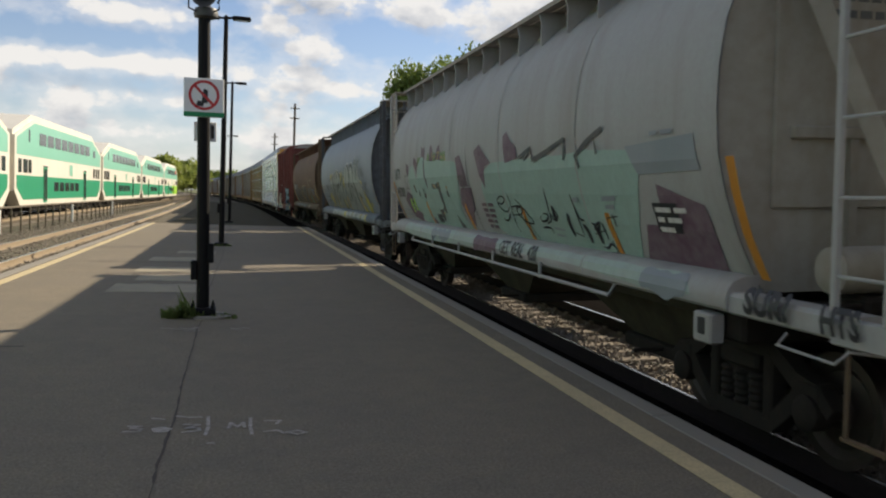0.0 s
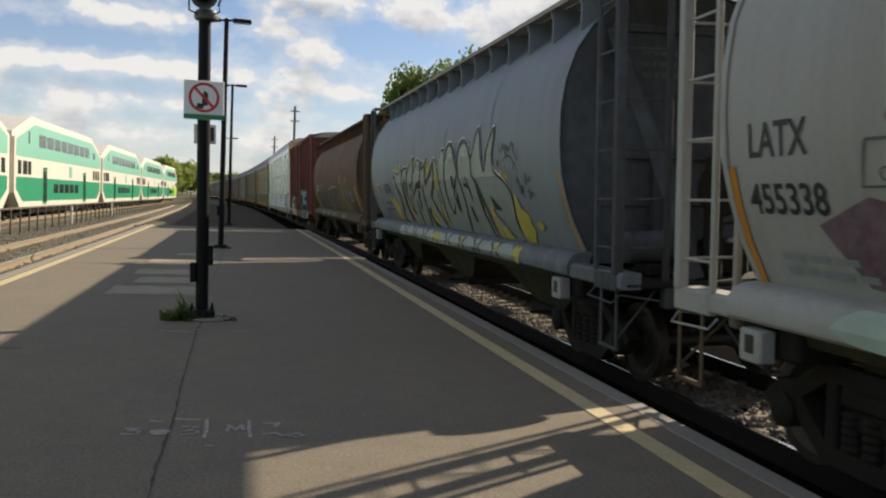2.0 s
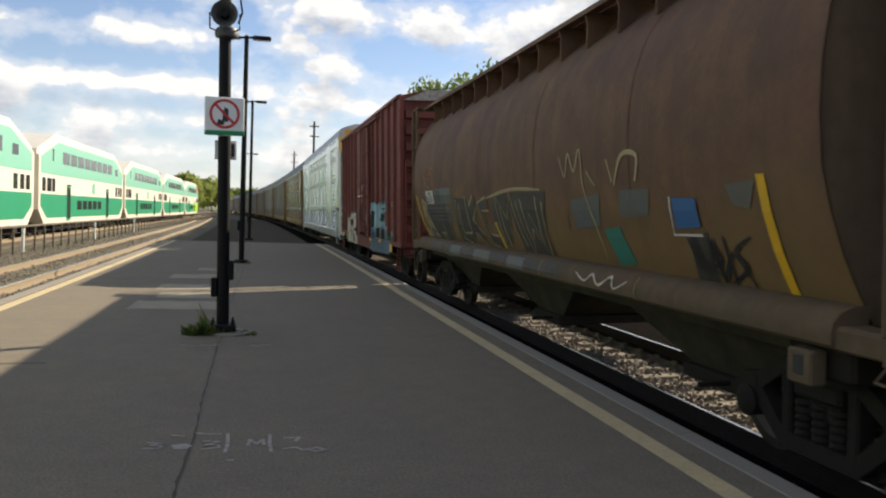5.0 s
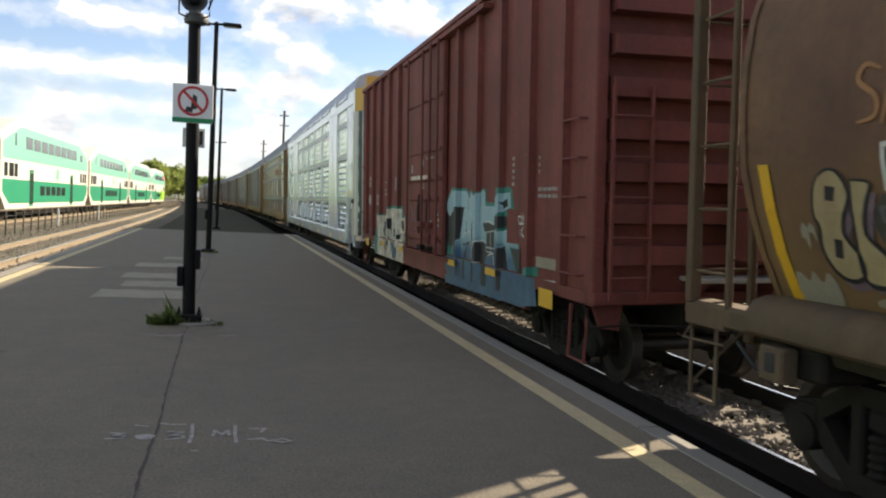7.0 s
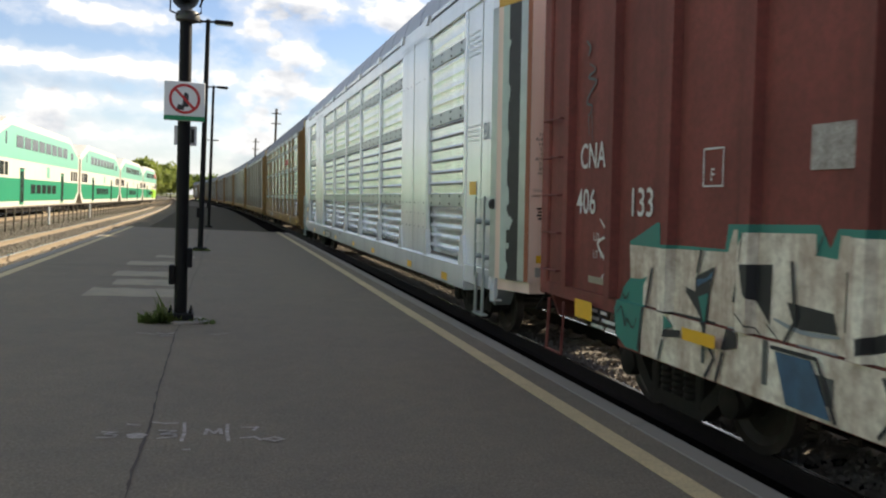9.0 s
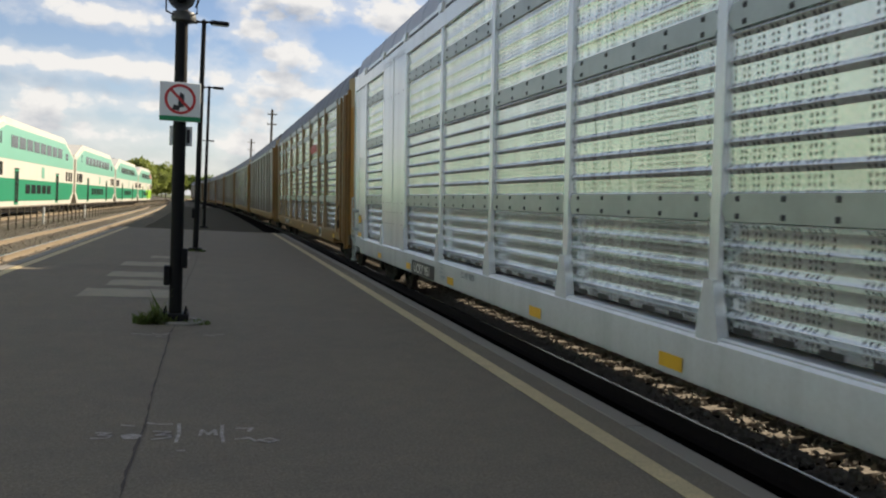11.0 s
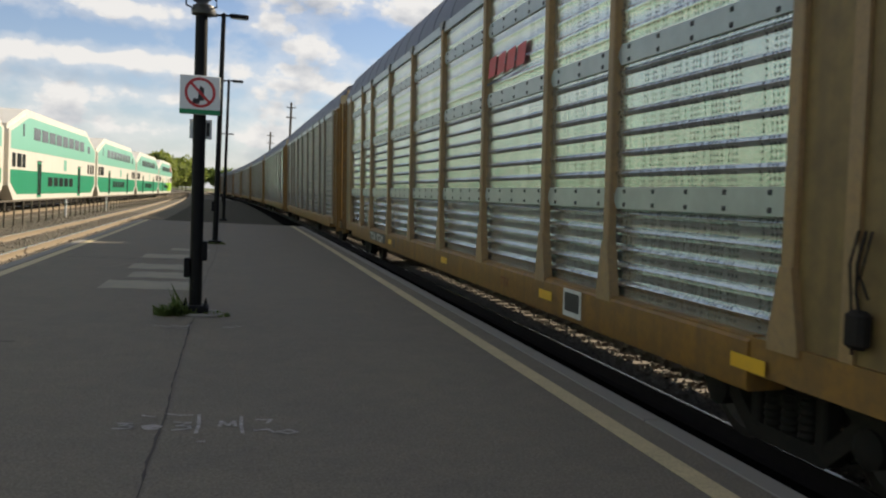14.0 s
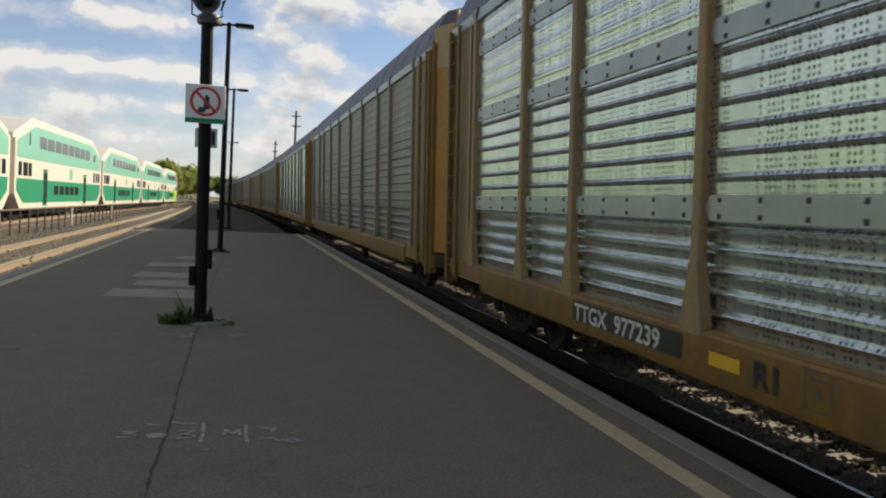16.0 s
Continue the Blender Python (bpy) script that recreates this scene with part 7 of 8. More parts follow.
        if s < 0:
            # brake housing made larger than life so that it cuts the sun strip
            part("brake_gear", Mesh().bevel_box(0.1, 1.32, min(y + s * 0.1, y + s * 0.46), max(y + s * 0.1, y + s * 0.46), 1.45, 2.3, 0.04).bevel_box(0.7, 1.3, min(y + s * 0.1, y + s * 0.4), max(y + s * 0.1, y + s * 0.4), 2.28, 2.9, 0.04), "box_red", c, "hand-brake housing, enlarged to block the sun")
            # invented block, placed only to narrow the sun strip on the platform
            part("brake_guard", Mesh().bevel_box(1.12, 1.44, min(y + s * 0.1, y + s * 0.47), max(y + s * 0.1, y + s * 0.47), 1.3, 4.0, 0.03), "box_red", c, "added tall block that stops sun through the car gap")
        coupler(c, e - s * 0.28, s)
        part("draft_sill", Mesh().bevel_box(-0.3, 0.3, min(y, e - s * 0.9), max(y, e - s * 0.9) + 0.001, 0.72, 1.0, 0.02), "dark_steel", c)
        truck(c, e - s * 3.05, WHEELSET_DATA)
    part("underframe", Mesh().bevel_box(-0.4, 0.4, y0, y1, 0.68, 1.0, 0.03), "dark_steel", c)
    # bearers and low sill are additions that shut out sun from the far side
    for k in range(9):
        yb = y0 + 2.9 + (y1 - y0 - 5.8) * k / 8
        part("cross_bearer", Mesh().extrude([(-1.42, 0.98), (1.42, 0.98), (1.42, 0.78), (0.5, 0.5), (-0.5, 0.5), (-1.42, 0.78)], 1, yb - 0.05, yb + 0.05), "dark_steel", c, "added cross-bearer that keeps sun off the stones")
    part("centre_skirt", Mesh().bevel_box(-0.62, 0.62, y0 + 3.0, y1 - 3.0, 0.42, 0.72, 0.04), "dark_steel", c, "added low sill that darkens the space under the car")
    part("end_fascia", Mesh().extrude([(-1.42, 4.98), (1.42, 4.98), (0.75, 5.25), (0, 5.28), (-0.75, 5.25)], 1, y0 - 0.12, y0 + 0.02), "chalk", c, "pale end fascia")
    flat = [(X + 0.004, 0.7), (X + 0.004, 5.2)]
    # near piece: pale cyan letters that fade to blue; far piece: cream block letters with teal edges
    ribbed = {"x": X, "posts": left + right}
    sill_face = [(X + 0.033, 0.6), (X + 0.033, 1.2)]
    figure("letter_foot", [[(-1.35, 1.135), (-5.62, 1.135), (-5.72, 0.80), (-5.1, 0.71), (-1.7, 0.71), (-1.32, 0.92)]], "blue_spray", c, sill_face, 0.006, "blue letter foot")
    figure("letter_gap", [rect(-2.0, -2.08, 0.82, 1.135), rect(-2.4, -2.52, 0.82, 1.135), rect(-2.88, -2.98, 0.82, 1.135), rect(-3.4, -3.66, 0.82, 1.135), rect(-4.12, -4.3, 0.82, 1.135)], "black_paint", c, sill_face, 0.010, "black letter gap")
    figure("letter_foot", [rect(5.42, 2.25, 0.71, 1.135)], "cream_spray", c, sill_face, 0.006, "cream letter foot")
    figure("letter_gap", [rect(4.45, 4.40, 0.82, 1.135), rect(3.7, 3.64, 0.82, 1.135), rect(3.3, 3.0, 0.82, 1.0)], "grey_dark", c, sill_face, 0.010, "dark letter gap")
    figure("graffiti", [[(-1.18, 1.42), (-1.18, 1.8), (-1.21, 2.09), (-1.47, 2.23), (-1.61, 2.33), (-1.75, 2.23), (-1.94, 2.29), (-2.45, 2.29), (-2.57, 2.22), (-2.75, 2.26), (-2.88, 2.16), (-2.89, 2.05), (-3.06, 2.1), (-3.18, 2.2), (-3.35, 2.28), (-3.49, 2.26), (-3.52, 2.07), (-3.92, 2.06), (-3.97, 2.01), (-4.13, 2.06), (-4.22, 2.19), (-4.32, 1.15), (-2.85, 1.15), (-1.25, 1.15)], [(-4.13, 2.26), (-4.51, 2.29), (-4.66, 2.24), (-4.74, 1.95), (-4.97, 1.52), (-5.05, 1.15), (-5.5, 1.15), (-5.49, 1.15), (-5.23, 1.15), (-4.24, 1.15)], [(-5.22, 1.17), (-5.38, 1.25), (-5.67, 1.28), (-5.64, 1.15), (-5.62, 1.15), (-5.5, 1.15), (-5.44, 1.15), (-5.31, 1.15)]], "teal_spray", c, ribbed, 0.006, "teal graffiti edge")
    figure("graffiti", [[(-1.18, 1.8), (-1.25, 2.06), (-1.52, 2.21), (-1.77, 2.21), (-2.46, 2.25), (-2.61, 2.19), (-2.84, 2.16), (-2.9, 2.02), (-3.45, 2.24), (-3.51, 2.01), (-3.97, 1.97), (-4.22, 2.09), (-4.32, 1.15), (-2.85, 1.15), (-2.04, 1.15), (-1.53, 1.3), (-1.41, 1.31), (-1.21, 1.43)]], "black_paint", c, ribbed, 0.009, "black graffiti ground")
    figure("graffiti", [[(-1.25, 1.91), (-1.27, 2.04), (-1.47, 2.17), (-1.61, 2.29), (-1.72, 2.19), (-2.04, 2.25), (-2.51, 2.24), (-2.63, 2.14), (-2.6, 2.01), (-2.53, 1.94), (-2.37, 1.98), (-2.03, 1.99), (-1.95, 1.59), (-1.94, 1.15), (-1.97, 1.15), (-1.66, 1.15), (-1.79, 1.53), (-1.9, 1.97), (-1.74, 1.95), (-1.5, 1.81)], [(-2.63, 2.1), (-2.75, 2.23), (-2.86, 2.16), (-2.87, 1.91), (-2.78, 1.7), (-2.77, 1.53), (-2.82, 1.15), (-2.7, 1.15), (-2.54, 1.15), (-2.53, 1.35), (-2.36, 1.21), (-2.35, 1.15), (-2.11, 1.15), (-2.1, 1.36), (-2.23, 1.66), (-2.37, 1.97), (-2.61, 1.94)], [(-2.89, 2.03), (-3.06, 2.08), (-3.14, 2.16), (-3.36, 2.26), (-3.46, 2.23), (-3.5, 2.01), (-3.92, 2.01), (-3.99, 1.94), (-3.99, 1.8), (-3.89, 1.75), (-3.8, 1.75), (-3.53, 1.78), (-3.39, 1.72), (-3.48, 1.63), (-3.57, 1.6), (-3.58, 1.45), (-3.38, 1.49), (-3.2, 1.47), (-3.11, 1.36), (-3.1, 1.15), (-3.27, 1.15), (-3.14, 1.15), (-2.94, 1.15), (-2.92, 1.29), (-3.0, 1.63), (-3.07, 1.72), (-2.89, 1.75)], [(-3.47, 1.15), (-3.62, 1.27), (-3.85, 1.32), (-3.93, 1.22), (-3.93, 1.15), (-3.74, 1.15), (-3.7, 1.15), (-3.49, 1.15), (-3.3, 1.15)], [(-3.99, 1.77), (-4.16, 1.86), (-4.23, 2.0), (-4.32, 1.15), (-4.11, 1.15), (-4.08, 1.15), (-4.08, 1.15), (-4.13, 1.39), (-4.15, 1.69), (-4.02, 1.65)], [(-4.16, 2.12), (-4.28, 2.19), (-4.59, 2.21), (-4.64, 2.0), (-4.44, 1.97), (-4.15, 1.88)], [(-4.17, 1.64), (-4.55, 1.71), (-4.75, 1.66), (-4.87, 1.57), (-4.98, 1.46), (-4.66, 1.46), (-4.18, 1.5)], [(-4.18, 1.46), (-4.56, 1.5), (-4.69, 1.34), (-4.84, 1.15), (-5.11, 1.15), (-5.42, 1.15), (-5.46, 1.15), (-5.23, 1.15), (-4.23, 1.15)]], "fade_spray", c, ribbed, 0.012, "pale cyan letter fading to blue")
    figure("graffiti", [[(-4.31, 2.07), (-4.48, 2.13), (-4.53, 2.02), (-4.34, 1.98)], [(-4.15, 1.88), (-4.52, 1.88), (-4.47, 1.75), (-4.17, 1.67)], [(-4.24, 1.4), (-4.43, 1.48), (-4.51, 1.24), (-4.55, 1.15), (-4.37, 1.15), (-4.23, 1.15)], [(-4.66, 1.44), (-5.0, 1.45), (-5.04, 1.15), (-4.9, 1.15)]], "black_paint", c, ribbed, 0.015, "black letter gap")
    figure("graffiti", [[(-1.34, 0.81), (-2.04, 0.83), (-2.92, 0.78), (-4.37, 0.77), (-4.37, 0.69), (-3.78, 0.69), (-2.86, 0.68), (-1.35, 0.66)]], "blue_spray", c, sill_face, 0.01, "blue sprayed sill")
    brush("graffiti_line", [[(-1.5, 1.81), (-1.74, 1.95), (-1.9, 1.97), (-1.79, 1.53), (-1.66, 1.15)], [(-2.33, 1.48), (-2.42, 1.56), (-2.65, 1.6), (-2.77, 1.53), (-2.82, 1.15)], [(-2.53, 1.94), (-2.62, 2.03), (-2.63, 2.12)], [(-2.89, 1.75), (-3.07, 1.72), (-3.0, 1.63)], [(-3.39, 1.72), (-3.64, 1.79), (-3.89, 1.75), (-3.99, 1.8), (-4.0, 1.94)], [(-3.11, 1.36), (-3.2, 1.46), (-3.38, 1.49), (-3.58, 1.45)], [(-3.62, 1.27), (-3.85, 1.32), (-3.93, 1.22), (-3.93, 1.15)], [(-3.1, 1.15), (-3.27, 1.15)]], "white_paint", c, ribbed, 0.022, 0.016)
    brush("graffiti_line", [[(-2.63, 2.1), (-2.61, 1.94)], [(-2.86, 2.16), (-2.87, 1.91)], [(-3.39, 1.73), (-3.48, 1.75), (-3.75, 1.74), (-3.8, 1.66)], [(-2.33, 1.48), (-2.35, 1.37), (-2.73, 1.43), (-2.53, 1.35)], [(-2.54, 1.77), (-2.51, 1.61), (-2.61, 1.61)]], "black_paint", c, ribbed, 0.025, 0.018)
    brush("tag_line", [[(-4.95, 1.88), (-5.01, 1.79), (-5.11, 1.83), (-5.05, 1.89), (-4.95, 1.88)], [(-5.13, 1.93), (-5.18, 1.81), (-5.06, 1.79)], [(-5.16, 1.76), (-5.09, 1.69), (-5.16, 1.63), (-5.24, 1.69)], [(-5.01, 1.73), (-5.05, 1.62)]], "white_paint", c, ribbed, 0.022, 0.024)
    figure("placard", [[(-3.57, 1.62), (-3.97, 1.66), (-3.99, 1.33), (-3.59, 1.34)]], "black_paint", c, ribbed, 0.016, "dark stencil panel")
    brush("label_frame", [[(-3.57, 1.62), (-3.97, 1.66), (-3.99, 1.33), (-3.59, 1.34), (-3.57, 1.62)], [(-3.77, 1.64), (-3.79, 1.34)], [(-3.58, 1.4), (-3.98, 1.4)]], "white_paint", c, ribbed, 0.016, 0.020, soft=False)
    # faded stencils: two lines of small words, and upright columns of single characters
    for z in (2.22, 2.135):
        figure("small_print", [rect(-5.63 - p, -5.63 - q, z, z + 0.042) for p, q in ((0, 0.09), (0.11, 0.16), (0.18, 0.29), (0.32, 0.42), (0.44, 0.55), (0.57, 0.63), (0.65, 0.70))], "chalk", c, ribbed, 0.012, "faded white stencilled line")
    for y, z, k, w, gap in ((-4.66, 2.68, 5, 0.09, 0.085), (-5.14, 2.70, 7, 0.05, 0.085), (-5.63, 2.65, 3, 0.04, 0.085), (-6.24, 2.68, 3, 0.1, 0.085)):
        figure("stencil", [rect(y, y - w, z - i * gap - 0.045, z - i * gap) for i in range(k)], "chalk", c, ribbed, 0.012, "faded white column of stencils")
    figure("patch", [rect(-4.5, -5.27, 1.52, 1.98)], "box_red", c, ribbed, 0.018, "square of fresh red paint")
    figure("small_print", [[(-5.66, 1.13), (-6.29, 1.16), (-6.29, 1.13), (-5.66, 1.1)], [(-5.65, 1.05), (-5.83, 1.05), (-5.84, 1.02), (-5.65, 1.02)]], "white_paint", c, ribbed, 0.012)
    figure("graffiti", [[(5.25, 1.9), (5.05, 1.9), (5.04, 1.72), (4.23, 1.73), (4.2, 1.92), (3.22, 1.95), (3.12, 1.8), (3.06, 1.93), (2.53, 1.94), (2.4, 1.84), (2.44, 1.75), (2.08, 1.71), (2.06, 1.43), (2.26, 1.15), (2.54, 1.15), (3.6, 1.15), (5.67, 1.15), (5.73, 1.71)]], "teal_spray", c, ribbed, 0.006, "teal graffiti edge")
    figure("graffiti", [[(5.73, 1.68), (5.24, 1.68), (4.19, 1.71), (4.13, 1.88), (4.05, 1.89), (3.99, 1.71), (3.9, 1.87), (3.25, 1.89), (3.24, 1.75), (3.05, 1.74), (3.03, 1.89), (2.55, 1.88), (2.57, 1.69), (2.09, 1.69), (2.27, 1.29), (2.31, 1.22), (2.54, 1.15), (3.19, 1.15), (3.76, 1.15), (5.67, 1.15)]], "cream_spray", c, ribbed, 0.009, "cream block letters")
    figure("graffiti", [[(4.61, 1.48), (4.37, 1.56), (4.41, 1.39), (4.6, 1.34)], [(4.76, 1.36), (4.44, 1.38), (4.49, 1.15)], [(3.93, 1.64), (3.66, 1.66), (3.67, 1.24), (3.88, 1.44)], [(3.5, 1.42), (3.06, 1.4), (3.02, 1.27), (3.41, 1.25)], [(2.59, 1.61), (2.44, 1.64), (2.29, 1.6), (2.26, 1.5), (2.32, 1.39), (2.4, 1.4), (2.58, 1.46)], [(2.79, 1.29), (2.62, 1.35), (2.62, 1.24), (2.78, 1.19)], [(4.19, 1.15), (3.98, 1.15), (3.97, 1.15), (4.18, 1.15)], [(3.47, 1.15), (3.1, 1.15), (3.12, 1.15), (3.46, 1.15)]], "black_paint", c, ribbed, 0.013, "dark letter gap")
    brush("graffiti_line", [[(4.55, 1.67), (4.59, 1.47)], [(3.9, 1.87), (3.93, 1.66)], [(4.03, 1.33), (3.76, 1.15)], [(3.71, 1.24), (3.57, 1.15)], [(2.96, 1.67), (2.96, 1.3)], [(3.24, 1.75), (3.18, 1.88)], [(2.62, 1.35), (2.27, 1.31), (2.09, 1.66)], [(5.07, 1.15), (4.32, 1.15), (4.54, 1.15)]], "black_paint", c, ribbed, 0.022, 0.015)
    brush("graffiti_line", [[(2.62, 1.34), (2.27, 1.31), (2.11, 1.62)], [(3.37, 1.15), (3.01, 1.15)], [(4.15, 1.15), (3.95, 1.15)], [(3.63, 1.29), (3.34, 1.24), (2.99, 1.26)]], "grey_spray", c, ribbed, 0.03, 0.017)
    step = [(X + 0.036, 0.6), (X + 0.036, 1.138), (X + 0.006, 1.15), (X + 0.006, 5.2)]
    figure("graffiti", [[(5.7, 1.37), (5.5, 1.38), (5.32, 1.43), (5.28, 1.51), (5.39, 1.1), (5.46, 0.72), (5.71, 0.72), (5.9, 0.81), (5.95, 1.06), (5.83, 1.27)]], "teal_spray", c, step, 0.004, "teal sprayed patch")
    brush("graffiti_line", [[(5.89, 1.01), (5.79, 1.09), (5.72, 0.92), (5.68, 0.99), (5.57, 0.92), (5.5, 1.02)], [(5.86, 1.24), (5.78, 1.17), (5.70, 1.24)]], "black_paint", c, step, 0.02, 0.010)
    figure("graffiti", [[(4.57, 1.5), (4.33, 1.59), (4.39, 1.4), (4.42, 1.09), (4.74, 1.39), (4.59, 1.37)], [(4.12, 1.14), (4.0, 1.14), (3.99, 1.02), (4.18, 0.97)], [(5.01, 1.0), (4.75, 1.03), (4.76, 0.97), (5.04, 0.93)]], "black_paint", c, step, 0.018, "black letter gap")
    figure("graffiti", [[(4.54, 1.33), (4.4, 1.38), (4.45, 1.13)], [(5.01, 1.12), (4.85, 1.04), (5.01, 1.0)]], "teal_spray", c, step, 0.021, "teal letter gap")
    figure("graffiti", [[(4.57, 1.47), (4.44, 1.49), (4.35, 1.55), (4.36, 1.5), (4.56, 1.41)], [(3.55, 1.08), (3.2, 1.08), (3.0, 0.74), (3.42, 0.74)]], "blue_spray", c, step, 0.021, "blue letter gap")
    brush("graffiti_line", [[(4.33, 0.97), (4.26, 0.89), (4.38, 0.72)], [(4.52, 1.71), (4.57, 1.52)], [(4.04, 1.53), (4.08, 1.35), (4.01, 1.35)], [(4.15, 0.96), (4.23, 0.72)], [(5.02, 0.91), (5.09, 0.72)], [(5.28, 1.5), (5.39, 1.1), (5.45, 0.74)], [(3.6, 1.1), (3.15, 1.1), (2.96, 0.73)], [(2.6, 1.1), (2.5, 0.9), (2.62, 0.74)], [(3.45, 1.7), (3.4, 1.3), (3.5, 1.15)], [(2.85, 1.75), (2.8, 1.45)]], "black_paint", c, step, 0.03, 0.020, soft=False)
    brush("tag_line", [[(6.78, 3.75), (6.68, 3.66), (6.74, 3.58)], [(6.70, 3.5), (6.55, 3.42), (6.72, 3.36), (6.52, 3.3), (6.66, 3.2), (6.74, 3.1), (6.6, 3.05), (6.7, 2.95)], [(6.62, 3.0), (6.58, 2.7)], [(6.7, 2.98), (6.66, 2.75)]], "grey_dark", c, flat, 0.03, 0.010)
    lettering("mark", "CNA", 0.37, 6.86, 2.42, "white_paint", c, flat, 0.012, spread=0.003, stretch=0.74)
    lettering("number", "406", 0.37, 6.93, 1.95, "white_paint", c, flat, 0.012, spread=0.003, stretch=0.84)
    lettering("number", "133", 0.37, 5.76, 1.95, "white_paint", c, flat, 0.012, spread=0.003, stretch=0.84)
    lettering("load_mark", "LD", 0.11, 6.5, 1.68, "white_paint", c, flat, 0.012)
    lettering("load_mark", "LT WT", 0.11, 6.5, 1.50, "white_paint", c, flat, 0.012)
    lettering("plate_letter", "F", 0.14, 4.45, 2.25, "white_paint", c, flat, 0.012)
    brush("label_frame", [[(4.54, 2.50), (4.28, 2.50), (4.28, 2.21), (4.54, 2.21), (4.54, 2.50)]], "white_paint", c, flat, 0.018, 0.012, soft=False)
    brush("tag_line", [[(6.35, 1.9), (6.2, 1.75), (6.4, 1.65), (6.2, 1.45), (6.3, 1.3)], [(1.95, 2.25), (1.89, 2.85), (1.74, 2.83)]], "white_paint", c, flat, 0.03, 0.012)
    figure("patch", [rect(3.32, 2.92, 2.30, 2.59)], "chalk", c, flat, 0.012, "pale worn notice patch")
    figure("patch", [rect(6.6, 6.0, 1.24, 1.31), rect(-5.6, -6.36, 1.28, 1.41)], "pale_paint", c, flat, 0.012, "pale paint patch")
    figure("reflector", [rect(6.71, 6.30, 0.87, 1.06), rect(-5.95, -6.39, 0.84, 1.06)], "amber", c, flat, 0.105, "yellow reflective plate")
    figure("reflector", [rect(4.62, 4.16, 0.98, 1.08), rect(-1.76, -2.18, 1.0, 1.1), rect(-3.85, -4.3, 1.03, 1.13), rect(2.4, 1.95, 0.98, 1.08)], "amber", c, flat, 0.112, "yellow reflective strip")
    door = [(X + 0.115, 0.7), (X + 0.115, 5.2)]
    disc = [(0.17 + 0.085 * math.cos(k * math.tau / 16), 2.8 + 0.11 * math.sin(k * math.tau / 16)) for k in range(16)]
    figure("door_mark", [disc], "white_paint", c, door, 0.004, "round white mark")
    figure("door_mark", [rect(0.21, 0.185, 2.75, 2.85), rect(0.155, 0.13, 2.75, 2.85)], "box_red", c, door, 0.007)
    bars("small_print", -0.1, 2.88, 1, 0.55, 0.03, 0.05, "chalk", c, door, 0.004, 67)
    figure("notice", [rect(0.40, 0.23, 1.85, 2.10), rect(1.15, 1.0, 2.62, 2.78)], "chalk", c, door, 0.004, "worn pale notice patch")
    figure("stencil", [rect(0.35, 0.2, 2.36, 2.40), rect(0.15, 0.0, 2.36, 2.40), rect(0.35, 0.2, 2.30, 2.34), rect(0.15, 0.0, 2.30, 2.34)], "chalk", c, door, 0.004)
    lettering("door_mark", "7", 0.16, -0.26, 1.84, "chalk", c, door, 0.004)
    bars("small_print", -0.2, 1.72, 1, 0.3, 0.06, 0.05, "chalk", c, door, 0.004, 70)
    bars("small_print", -0.85, 1.86, 3, 0.3, 0.05, 0.05, "chalk", c, door, 0.004, 71)
    brush("tag_line", [[(1.1, 1.95), (0.98, 1.75), (1.06, 1.62)], [(1.0, 1.95), (1.1, 1.78)], [(0.9, 1.9), (0.75, 1.85), (0.8, 1.7), (0.65, 1.66)], [(0.9, 1.55), (0.7, 1.5)]], "grey_spray", c, door, 0.015, 0.004)
    bars("small_print", 6.5, 0.98, 3, 0.4, 0.035, 0.04, "white_paint", c, flat, 0.012, 69)
    return c


boxcar(GAPS[4], GAPS[5])

# louvred rack sides: height of the belts and of the ribs
BELTS = ((1.96, 2.17), (3.38, 3.58), (4.42, 4.62))


def sheet_profile(z0, z1, x, s):
    """The ribbed side sheet in section: deep round waves below the first belt, courses with a rolled rib above it."""
    pts, z = [], z0
    while z < z1 - 0.02:
        low = z < 1.90
        p = min(0.176 if low else 0.2, z1 - z)
        if low:
            pts += [(s * (x - d), z + p * k) for d, k in ((0.050, 0.0), (0.050, 0.42), (0.040, 0.52), (0.015, 0.64), (0.003, 0.73), (0.012, 0.82), (0.036, 0.92))]
        else:
            r = 0.024 if z < 3.4 else 0.014
            pts += [(s * (x - 0.012), z), (s * (x - 0.008), z + p * 0.55), (s * (x - 0.008 + r * 0.55), z + p * 0.64), (s * (x - 0.008 + r), z + p * 0.76), (s * (x - 0.008 + r * 0.55), z + p * 0.87), (s * (x - 0.012), z + p * 0.93)]
        z += p
    pts.append((s * x, z1))
    return pts


BOLT = Mesh().add([(0, -0.022, -0.022), (0, 0.022, -0.022), (0, 0.022, 0.022), (0, -0.022, 0.022), (-0.014, -0.012, -0.012), (-0.014, 0.012, -0.012), (-0.014, 0.012, 0.012), (-0.014, -0.012, 0.012)], [(0, 1, 5, 4), (1, 2, 6, 5), (2, 3, 7, 6), (3, 0, 4, 7), (4, 5, 6, 7)]).data("bolt", M["bolt"], False)

STUD = Mesh().add([(0, -0.015, -0.015), (0, 0.015, -0.015), (0, 0.015, 0.015), (0, -0.015, 0.015), (-0.01, -0.009, -0.009), (-0.01, 0.009, -0.009), (-0.01, 0.009, 0.009), (-0.01, -0.009, 0.009)], [(0, 1, 5, 4), (1, 2, 6, 5), (2, 3, 7, 6), (3, 0, 4, 7), (4, 5, 6, 7)]).data("bolt", M["bolt"], False)


